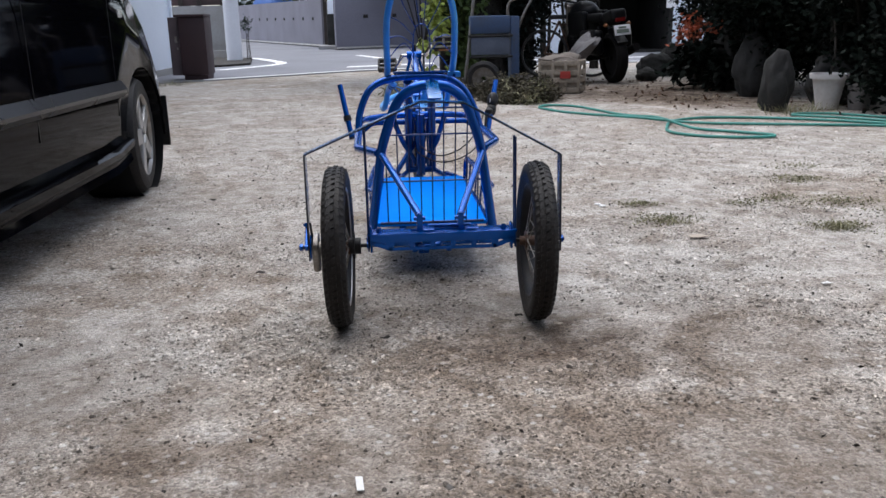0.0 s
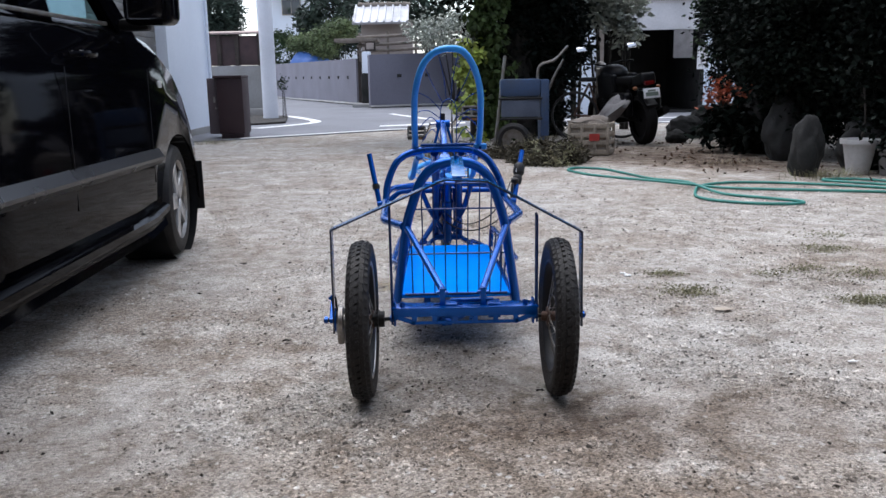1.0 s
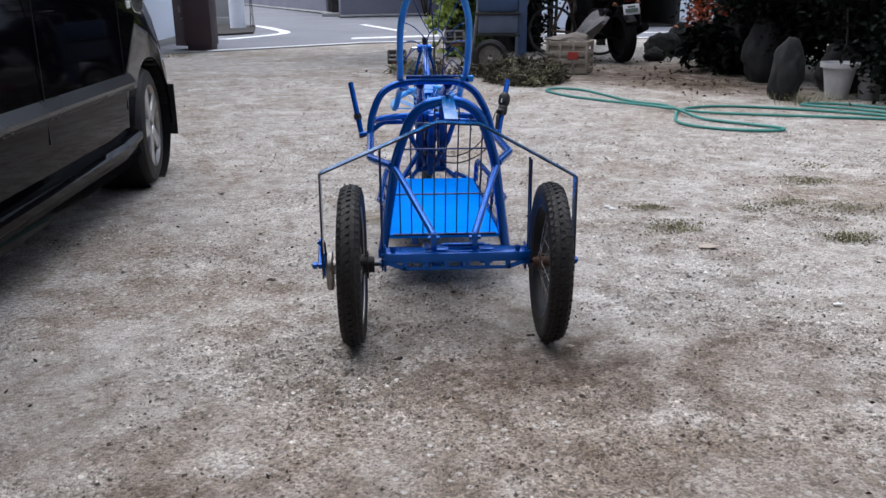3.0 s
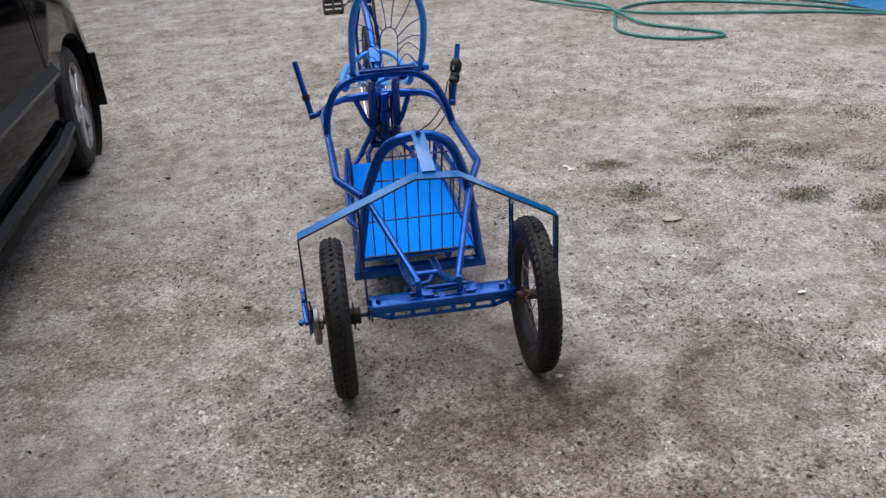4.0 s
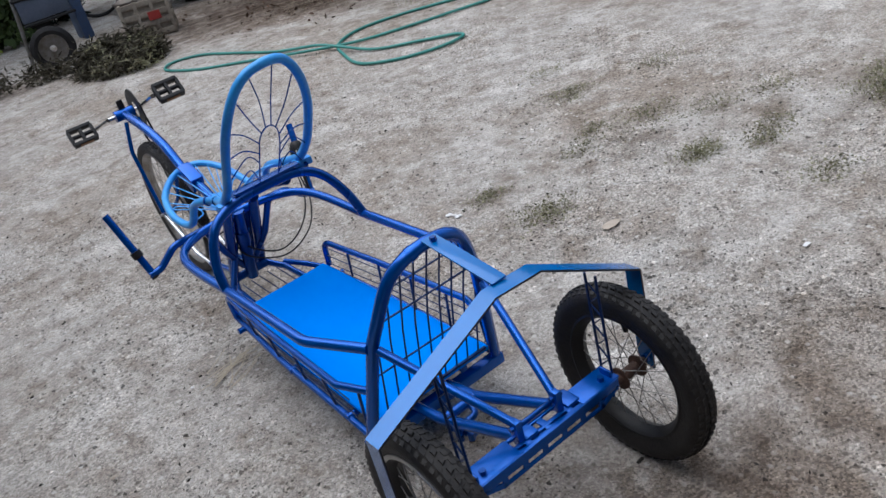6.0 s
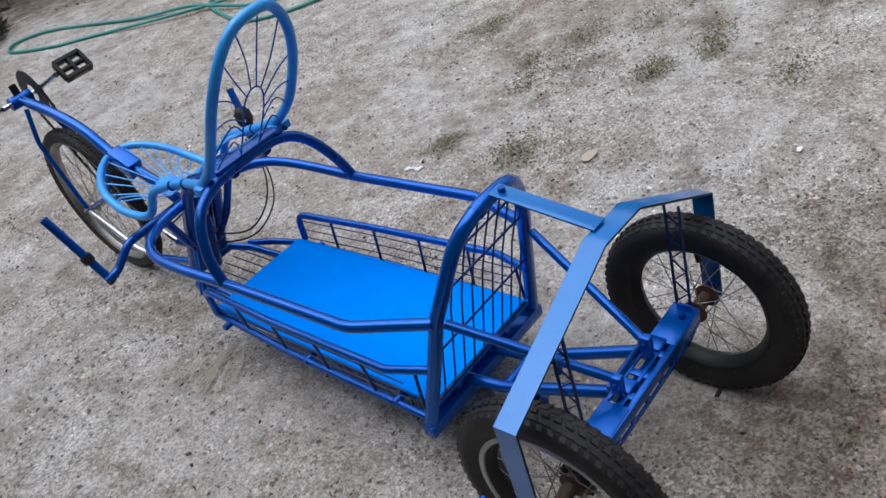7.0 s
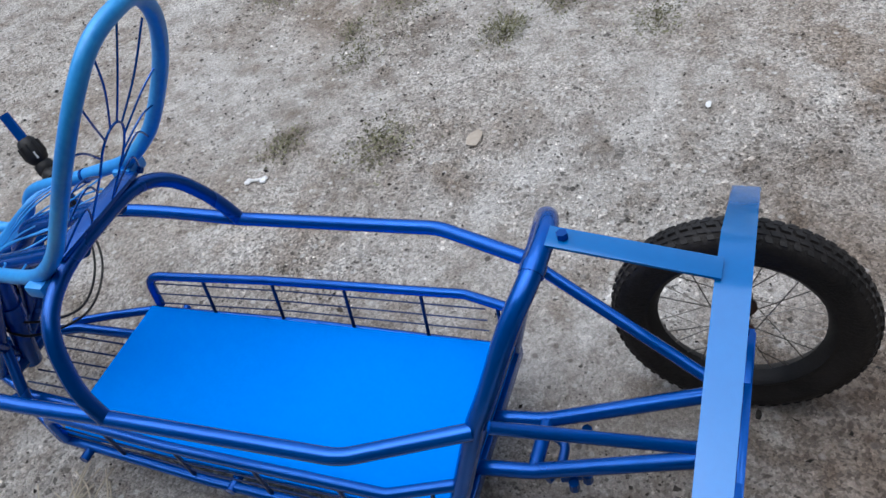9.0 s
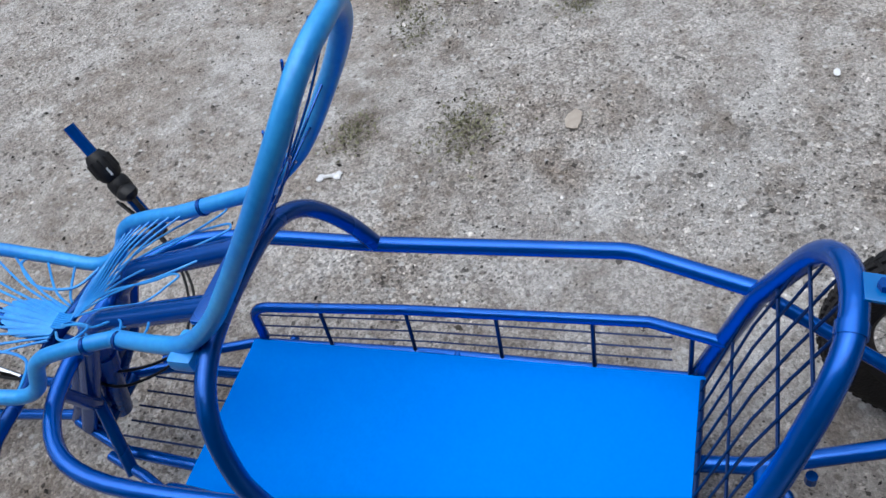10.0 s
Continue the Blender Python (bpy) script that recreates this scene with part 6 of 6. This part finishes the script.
def motorbike():
    """Dark street motorcycle on its stand, tail towards the yard."""
    m = thing("motorcycle", "dark motorcycle parked on its stand, tail to the yard", "motorcycle")
    rot = Matrix.Translation((2.58, 8.18, 0)) @ Euler((0, radians(-4), radians(12))).to_matrix().to_4x4()
    dark = mat("dark_bike_paint", (0.004, 0.004, 0.005), 0.4, 0, (0.006, 0.006, 0.006), 5, 50, 0.5, spec=0.12)

    def add(name, bm, material, parent=None, label=""):
        ob = part(name, bm, material, m if parent is None else parent, label)
        ob.data.transform(rot)
        return ob

    BLACK = mat("bike_black", (0.004, 0.004, 0.0045), 0.6, 0, (0.007, 0.006, 0.006), 12, 90, 0.5, spec=0.08)
    RUBBER = mat("bike_tyre", (0.005, 0.005, 0.005), 0.8, 0, (0.009, 0.008, 0.008), 12, 90, 0.5, spec=0.08)
    for y in (0.0, 1.32):
        tm = Matrix.Translation((0, y, 0.3))
        b1, b2 = revolve([(-0.055, 0.2), (-0.075, 0.25), (-0.045, 0.295), (0, 0.302), (0.045, 0.295), (0.075, 0.25), (0.055, 0.2)], n=36), revolve([(-0.03, 0.03), (-0.03, 0.2), (0.03, 0.2), (0.03, 0.03)], n=28, close=True)
        for b in (b1, b2):
            bmesh.ops.transform(b, matrix=tm, verts=b.verts)
        w = add("wheel", b2, BLACK)
        add("tyre", b1, RUBBER, w)
    add("rear_mudguard", box((0.15, 0.3, 0.05), (0, -0.14, 0.56), 0.02, rot=Euler((radians(35), 0, 0)).to_matrix()), dark)
    add("tail", box((0.2, 0.4, 0.15), (0, 0.0, 0.78), 0.05, rot=Euler((radians(-10), 0, 0)).to_matrix(), seg=3), dark)
    add("saddle", box((0.26, 0.6, 0.11), (0, 0.36, 0.78), 0.045, seg=3), BLACK)
    add("fuel_tank", blob((0.17, 0.27, 0.14), 3, 0.05, 3), dark).location = rot.to_3x3() @ Vector((0, 0.8, 0.86))
    add("engine", box((0.3, 0.42, 0.34), (0, 0.66, 0.42), 0.06), BLACK)
    for k in range(5):
        add("engine_fin", box((0.34, 0.25, 0.012), (0, 0.74, 0.46 + 0.03 * k), 0.004), BLACK)
    add("exhaust", tube(spline([(0.1, 0.85, 0.3), (0.14, 0.5, 0.25), (0.18, 0.1, 0.33), (0.2, -0.22, 0.42)], 5), [0.025] * 8 + [0.05] * 8, 14), BLACK)
    for s in (-1, 1):
        add("swing_arm", tube([(s * 0.08, 0.0, 0.3), (s * 0.1, 0.5, 0.36)], 0.022, 8), BLACK)
        add("shock", tube([(s * 0.11, 0.05, 0.34), (s * 0.11, 0.16, 0.68)], 0.026, 10), BLACK)
        add("fork", tube([(s * 0.08, 1.32, 0.3), (s * 0.09, 1.1, 0.95)], 0.022, 10), STEEL)
        add("handlebar", tube(spline([(0, 1.08, 0.98), (s * 0.2, 1.05, 1.02), (s * 0.36, 0.95, 1.02)], 5), 0.012, 8), BLACK)
        add("mirror", box((0.13, 0.025, 0.08), (s * 0.36, 1.0, 1.22), 0.02, rot=Euler((radians(-32), 0, 0)).to_matrix()), CHROME)
        add("mirror_stalk", tube([(s * 0.28, 1.0, 1.03), (s * 0.36, 1.0, 1.22)], 0.006, 6), BLACK)
        add("indicator", blob((0.03, 0.03, 0.025), 2, 0.05, 2), mat("amber", (0.2, 0.07, 0.02), 0.3)).location = rot.to_3x3() @ Vector((s * 0.15, -0.13, 0.7))
        add("side_case", box((0.12, 0.46, 0.3), (s * 0.19, 0.2, 0.5), 0.05, seg=3), dark)
        add("fairing", box((0.08, 0.5, 0.3), (s * 0.14, 0.7, 0.72), 0.035, seg=3), dark)
    add("headlamp", blob((0.09, 0.09, 0.09), 4, 0.02, 3), STEEL).location = rot.to_3x3() @ Vector((0, 1.22, 0.95))
    add("tail_lamp", box((0.13, 0.03, 0.05), (0, -0.205, 0.755), 0.01), mat("red_lens", (0.12, 0.008, 0.008), 0.2, coat=0.5))
    pl = add("number_plate", box((0.21, 0.008, 0.12), (0.01, -0.24, 0.635), 0.004, rot=Euler((radians(-12), 0, 0)).to_matrix()), PLATE, None, "white number plate with plain bars")
    for k, (w, z) in enumerate(((0.1, 0.03), (0.16, -0.012))):
        add("plate_bar", box((w, 0.004, 0.022 if k == 0 else 0.045), (0.01, -0.2465 + z * 0.2, 0.635 + z), 0, rot=Euler((radians(-12), 0, 0)).to_matrix()), BARINK, pl)
    add("stand", tube([(0.05, 0.5, 0.3), (0.22, 0.45, 0.01)], 0.012, 6), BLACK)
    return m


motorbike()


def bicycle():
    b = thing("bicycle", "rusty old bicycle leaning among clutter behind the crate", "bicycle")
    o = Vector((2.0, 9.3, 0))
    for dx in (-0.1, 0.55):
        w = part("wheel", revolve([(-0.012, 0.29), (-0.016, 0.31), (0, 0.325), (0.016, 0.31), (0.012, 0.29)], n=36, close=True), RUBBER, b)
        w.matrix_world = Matrix.Translation(o + Vector((dx, 0, 0.325))) @ Euler((0, 0, radians(70))).to_matrix().to_4x4()
    for a, c in (((-0.1, 0, 0.325), (0.1, 0, 0.75)), ((0.1, 0, 0.75), (0.25, 0, 0.3)), ((0.25, 0, 0.3), (-0.1, 0, 0.325)), ((0.1, 0, 0.7), (0.48, 0, 0.72)), ((0.25, 0, 0.3), (0.48, 0, 0.68)), ((0.46, 0, 0.85), (0.55, 0, 0.325))):
        part("tube", tube([o + Vector(a), o + Vector(c)], 0.016, 8), RUST, b)
    part("saddle", box((0.22, 0.14, 0.06), o + Vector((0.08, 0, 0.8)), 0.025), BLACK, b)
    part("handlebar", tube(spline([o + Vector((0.3, -0.25, 0.92)), o + Vector((0.45, -0.2, 0.98)), o + Vector((0.47, 0, 0.92)), o + Vector((0.45, 0.2, 0.98))], 5), 0.012, 8), STEEL, b)
    return b


bicycle()
cover = thing("cover_sheet", "grey plastic sheet draped beside the motorcycle", "sheet")
sh_ob = part("sheet", blob((0.09, 0.2, 0.34), 14, 0.5, 3), POTGREY, cover)
sh_ob.matrix_world = Matrix.Translation((2.12, 8.2, 0.36)) @ Euler((0.1, 0.75, 0)).to_matrix().to_4x4()


# shed across the lane with a dark open front, and the house behind it
def lane_shed():
    s = thing("lane_shed", "open-fronted shed with a cream header and dark inside", "shed", kind="structure")
    part("side_wall", box((0.75, 0.15, 2.3), (3.3, 16.6, 1.15), 0.01), WHITE, s)
    part("header", box((2.2, 0.15, 0.62), (4.75, 16.6, 2.12), 0.01), HEADER, s)
    part("header_cap", box((2.3, 0.3, 0.06), (4.72, 16.55, 2.47), 0.01), WHITE, s)
    part("flap", box((0.42, 0.05, 0.6), (5.5, 16.5, 1.5), 0.01), POTGREY, s)
    part("back_wall", box((2.6, 0.1, 2.4), (4.7, 19.2, 1.2), 0.01), DARKROOM, s)
    part("far_wall", box((0.1, 2.7, 2.4), (5.95, 17.9, 1.2), 0.01), DARKROOM, s)
    part("near_wall", box((0.1, 2.5, 2.4), (3.5, 17.95, 1.2), 0.01), DARKROOM, s)
    part("roof", box((2.7, 2.9, 0.08), (4.7, 18.0, 2.44), 0.01), DARKROOM, s)
    part("floor", box((2.5, 2.7, 0.06), (4.7, 18.0, 0.03), 0.01), DARKROOM, s)
    part("corner_post", box((0.14, 0.14, 2.3), (3.68, 16.5, 1.15), 0.01), GREYWOOD, s)
    part("notice", box((0.22, 0.02, 0.5), (5.9, 16.4, 1.2), 0.0), PLATE, s)
    return s


lane_shed()
h2 = thing("house", "pale blue-white house behind the shed", "house")
part("wall", box((2.9, 4, 5.5), (7.75, 23, 2.75), 0.02), WHITE, h2)
part("wall", box((3.4, 3.6, 4.0), (4.6, 23.2, 2.0), 0.02), DARKWOOD, h2)
wn2 = part("window", box((0.85, 0.1, 1.3), (5.75, 21.33, 3.3), 0.02), GREYWOOD, h2)
for dx in (-0.2, 0.2):
    for dz in (-0.3, 0.3):
        part("pane", box((0.34, 0.05, 0.52), (5.75 + dx, 21.27, 3.3 + dz), 0.01), PANEGLASS, wn2)
part("eave", box((7.4, 1.0, 0.45), (2.9, 20.8, 3.85), 0.03), DARKWOOD, h2)

# pots
pot = thing("plant_pot", "white plastic flower pot with a bare stem", "pot")
part("pot", revolve([(0.0, 0.085), (0.02, 0.09), (0.25, 0.13), (0.25, 0.152), (0.29, 0.155), (0.29, 0.14), (0.24, 0.125)], "z", 32), POTWHITE, pot).location = (3.52, 4.76, 0)
part("soil", revolve([(0.235, 0.0), (0.24, 0.125)], "z", 24), BARK, pot).location = (3.52, 4.76, 0)
part("stem", tube(spline([(3.52, 4.76, 0.23), (3.55, 4.76, 0.45), (3.53, 4.78, 0.72)], 5), 0.009, 7), BARK, pot)
pot2 = thing("plant_pot", "small grey flower pot beside the white one", "pot")
part("pot", revolve([(0.0, 0.08), (0.2, 0.1), (0.2, 0.112), (0.215, 0.112), (0.215, 0.1), (0.17, 0.095)], "z", 28), POTGREY, pot2).location = (3.72, 4.62, 0)
block = thing("concrete_block", "grey concrete block at the edge of the yard", "block")
part("block", box((0.3, 0.42, 0.3), (3.78, 2.73, 0.15), 0.02, rot=Euler((0, 0, 0.3)).to_matrix()), mat("dark_grey_concrete", (0.075, 0.075, 0.09), 0.85, 0, (0.045, 0.045, 0.055), 5, 40, 0.5, 0.3, 40), block)
stake = thing("wooden_stake", "short weathered wooden stake beside the concrete block", "stake")
part("stake", box((0.045, 0.045, 0.42), (3.53, 2.92, 0.2), 0.006, rot=Euler((0.05, 0.04, 0.3)).to_matrix()), GREYWOOD, stake)
part("nail", cyl((3.515, 2.91, 0.34), (3.498, 2.906, 0.34), 0.006, 8), STEEL, stake)

# hose
HP = [(3.75, 3.25), (3.5, 3.5), (3.15, 3.85), (2.7, 4.15), (2.3, 4.27), (2.0, 4.12), (1.85, 3.8), (1.78, 3.5), (1.9, 3.28), (2.12, 3.15), (2.33, 3.14), (2.36, 3.24), (2.2, 3.42), (2.0, 3.66), (1.93, 4.0), (1.9, 4.25), (1.75, 4.6), (1.62, 5.05), (1.5, 5.42), (1.3, 5.55), (1.18, 5.38), (1.3, 5.0), (1.5, 4.72), (1.8, 4.2), (2.1, 3.98), (2.5, 3.8), (2.9, 3.66), (3.3, 3.5), (3.62, 3.3)]
hose = thing("garden_hose", "green rubber garden hose lying in loose loops", "hose")
hz = [0.011 + 0.017 * (i in (14, 15, 23)) for i in range(len(HP))]
part("hose", tube(spline([(x, y, z) for (x, y), z in zip(HP, hz)], 9), 0.0105, 10), HOSE, hose)
part("hose", tube(spline([(3.6, 3.6, 0.012), (3.3, 3.98, 0.012), (3.0, 4.28, 0.012), (3.3, 4.3, 0.012), (3.62, 3.9, 0.012), (3.85, 3.5, 0.012)], 9), 0.0105, 10), HOSE, hose)
part("connector", tube([(3.84, 3.38, 0.03), (3.95, 3.3, 0.03)], 0.03, 10), HOSEBLUE, hose)
pan = thing("plastic_sheet", "bright blue plastic sheet lying beside the hose", "sheet")
part("sheet", box((0.24, 0.3, 0.012), (3.68, 3.57, 0.045), 0.005, rot=Euler((0.0, -0.3, 0.35)).to_matrix()), HOSEBLUE, pan)
part("rim", box((0.02, 0.31, 0.05), (3.8, 3.62, 0.085), 0.008, rot=Euler((0.0, 0.0, 0.35)).to_matrix()), HOSEBLUE, pan)


# weeds, straw and litter
WEEDLEAF = mat("grey_green_weed", (0.235, 0.225, 0.14), 0.8, 0, (0.16, 0.155, 0.095), 5, 20, 0.5, island=0.4, spec=0.2)


def tuft(at, spread, count, tall, material, label, name="weed_tuft", seed=0, wide=0.0016):
    rng = np.random.default_rng(seed)
    v, f = [], []
    for i in range(count):
        a, r = rng.uniform(0, 6.28), spread * rng.uniform(0, 1) ** 0.7
        b = np.array([at[0] + r * math.cos(a) * 1.3, at[1] + r * math.sin(a) * 0.8, 0.0])
        d = np.array([math.cos(a) + rng.normal(0, 0.5), math.sin(a) + rng.normal(0, 0.5), 0]) * tall * rng.uniform(0.3, 1.1)
        h = tall * rng.uniform(0.25, 1.0)
        s = np.array([-math.sin(a), math.cos(a), 0]) * wide
        m = b + d * 0.45 + np.array([0, 0, h * 0.8])
        e = b + d + np.array([0, 0, h])
        k = len(v)
        v += [b - s, b + s, m + s, m - s, e]
        f += [(k, k + 1, k + 2, k + 3), (k + 3, k + 2, k + 4)]
    return tagged(raw(name, [tuple(q) for q in v], f, material, sharp=180), label, "weeds", kind="stuff")


for k, (x, y, s, c, t) in enumerate([(1.555, 0.80, 0.075, 120, 0.055), (1.84, 1.74, 0.10, 110, 0.03), (0.95, 1.0, 0.085, 130, 0.022), (0.93, 1.30, 0.06, 70, 0.015), (1.75, 1.22, 0.14, 120, 0.018), (1.95, 1.02, 0.09, 60, 0.02), (1.87, 0.70, 0.08, 60, 0.02), (1.55, 1.34, 0.06, 50, 0.018),
                                      (1.74, 0.65, 0.07, 70, 0.02), (1.61, 0.33, 0.08, 80, 0.018), (1.39, 1.26, 0.07, 50, 0.015), (2.4, 0.48, 0.17, 420, 0.09), (2.3, 0.42, 0.1, 160, 0.05), (2.2, 0.9, 0.1, 60, 0.02), (2.3, 1.6, 0.12, 60, 0.02), (2.0, 2.1, 0.1, 50, 0.018)]):
    tuft((x, y), s, c, t * 0.42, GRASS, "low green weeds growing in the gravel", seed=100 + k)
    rng = np.random.default_rng(700 + k)
    q = rng.normal(size=(c * 4, 3)) * (s * 0.8, s * 0.55, 0.0) + (x, y, 0.004)
    q[:, 2] += rng.uniform(0, 0.006, c * 4)
    tagged(leaves("ground_weed", q, 0.011, WEEDLEAF, None, "", 800 + k, -0.3), "flat grey-green weeds spreading over the gravel", "weeds", kind="stuff")
rng = np.random.default_rng(130)
for k, (m_, c_, sp_, n_, lf_) in enumerate(((DRYWEED, (1.12, 6.3, 0.02), (0.4, 0.5, 0.18), 170, 0.07), (GRASS, (1.1, 6.2, 0.03), (0.36, 0.48, 0.17), 50, 0.06))):
    tagged(leaves("weed_pile", clumps(rng, n_, 40, c_, sp_, 0.035, 0.0), lf_, m_, None, "", 131 + k, 0.0, 0.22), "heap of wilted pulled weeds by the crate" if k == 0 else "green stalks on the heap of pulled weeds", "weeds", kind="stuff")
for k, (x, y, sx, sy, n_) in enumerate(((0.45, 6.9, 0.42, 0.3, 50), (-0.05, 7.2, 0.25, 0.22, 20))):
    tagged(leaves("weed_patch", clumps(rng, n_, 40, (x, y, 0.02), (sx, sy, 0.09), 0.035, 0.0), 0.06, DRYWEED if k == 0 else GRASS, None, "", 140 + k, 0.0, 0.25), "dark low weeds at the edge of the yard", "weeds", kind="stuff")
for k, (x, y, sx, sy, n_) in enumerate(((2.9, 6.0, 0.5, 0.7, 160), (2.3, 7.4, 0.9, 0.5, 90), (3.0, 8.4, 0.4, 0.3, 60))):
    q = rng.normal(size=(n_, 3)) * (sx, sy, 0.0) + (x, y, 0.006)
    tagged(leaves("leaf_litter", q, 0.045, LEAF_LITTER, None, "", 150 + k, 0.0, 0.5), "brown fallen leaves littering the yard's edge", "leaves", kind="stuff")
tuft((3.1, 4.5), 0.3, 300, 0.08, GRASS, "low weeds round the pots", "weed_patch", 132)
tuft((2.75, 5.8), 0.35, 160, 0.04, STRAW, "dead leaves and litter by the stones", "weed_patch", 133)
tuft((-3.2, 9.9), 0.5, 300, 0.06, GRASS, "grass at the lane's edge", "weed_patch", 134)
STRAWLIGHT = mat("bleached_straw", (0.52, 0.46, 0.36), 0.8, 0, (0.4, 0.34, 0.26), 5, 40, 0.5)
straw = thing("straw", "thin dry straw strands lying on the gravel", "straw")
rng = np.random.default_rng(77)
for k in range(15):
    a = 0.5 + rng.normal(0, 0.4)
    c = Vector((-0.235 + rng.normal(0, 0.025), 1.2 + rng.normal(0, 0.03), 0.007))
    d = Vector((math.cos(a), math.sin(a), 0)) * rng.uniform(0.05, 0.09)
    part("strand", tube(spline([c - d, c + Vector((rng.normal(0, 0.012), rng.normal(0, 0.012), 0.004)), c + d], 4), 0.0015, 5), STRAWLIGHT, straw)


def scrap(name, at, size, material, label, category, seed):
    rng = np.random.default_rng(seed)
    bm = bmesh.new()
    vs = [bm.verts.new((at[0] + size * (1 + rng.normal(0, 0.2)) * math.cos(a) * 1.4, at[1] + size * (1 + rng.normal(0, 0.2)) * math.sin(a) * 0.7, 0.004 + abs(rng.normal(0, 0.004)))) for a in np.linspace(0, 6.28, 9)[:-1]]
    c = bm.verts.new((at[0], at[1], 0.009))
    for k in range(8):
        bm.faces.new((vs[k], vs[(k + 1) % 8], c))
    got = bmesh.ops.extrude_face_region(bm, geom=list(bm.faces))
    bmesh.ops.translate(bm, verts=[q for q in got["geom"] if isinstance(q, bmesh.types.BMVert)], vec=(0, 0, -0.0015))
    return tagged(part(name, bm, material), label, category)


bone = thing("plastic_scrap", "white broken plastic scrap on the gravel", "litter")
bn = bmesh.new()
for u, w, r in ((-0.024, -0.006, 0.008), (-0.022, 0.006, 0.0065), (-0.014, 0.0, 0.006), (-0.005, 0.001, 0.006), (0.004, 0.001, 0.006), (0.013, 0.0, 0.0065), (0.022, -0.008, 0.008), (0.025, 0.005, 0.0075)):
    bit = blob((r * 1.25, r, 0.0045), 3 + u * 200, 0.25, 2)
    bmesh.ops.translate(bit, verts=bit.verts, vec=(u, w, 0.004))
    tmp = bpy.data.meshes.new("tmp")
    bit.to_mesh(tmp)
    bit.free()
    bn.from_mesh(tmp)
    bpy.data.meshes.remove(tmp)
bmesh.ops.transform(bn, matrix=Matrix.Translation((0.766, 1.311, 0.0)) @ Euler((0, 0, -1.3)).to_matrix().to_4x4(), verts=bn.verts)
part("scrap", bn, PAPER, bone)
scrap("dry_leaf", (0.99, 0.735), 0.028, DRYLEAF, "pale dry leaf lying on the gravel", "leaf", 1)
scrap("paper_scrap", (1.168, 0.142), 0.011, PAPER, "small white scrap on the gravel", "litter", 2)
strip_ob = thing("paper_strip", "white strip of paper on the gravel", "litter")
part("strip", box((0.013, 0.042, 0.002), (-0.176, -0.86, 0.007), 0.0006, rot=Euler((0.06, 0.1, 0.12)).to_matrix()), PAPER, strip_ob)
scrap("paper_scrap", (-0.36, 1.215), 0.004, PAPER, "small white scrap on the gravel", "litter", 4)
rng = np.random.default_rng(41)
q = np.stack([rng.uniform(-1.2, 2.7, 1100), rng.uniform(-1.6, 4.0, 1100), rng.uniform(0.002, 0.005, 1100)], 1)
tagged(leaves("bark_chips", q, 0.013, BARK, None, "", 42, 0.0, 0.55), "dark bark chips and bits of leaf strewn on gravel", "chips", kind="stuff")
for k in range(26):
    rng = np.random.default_rng(500 + k)
    scrap("fallen_leaf", (rng.uniform(-1.0, 2.2), rng.uniform(-1.2, 3.2)), rng.uniform(0.005, 0.011), BARK if k % 3 else DRYLEAF, "small curled brown leaf on the gravel", "leaf", 600 + k)
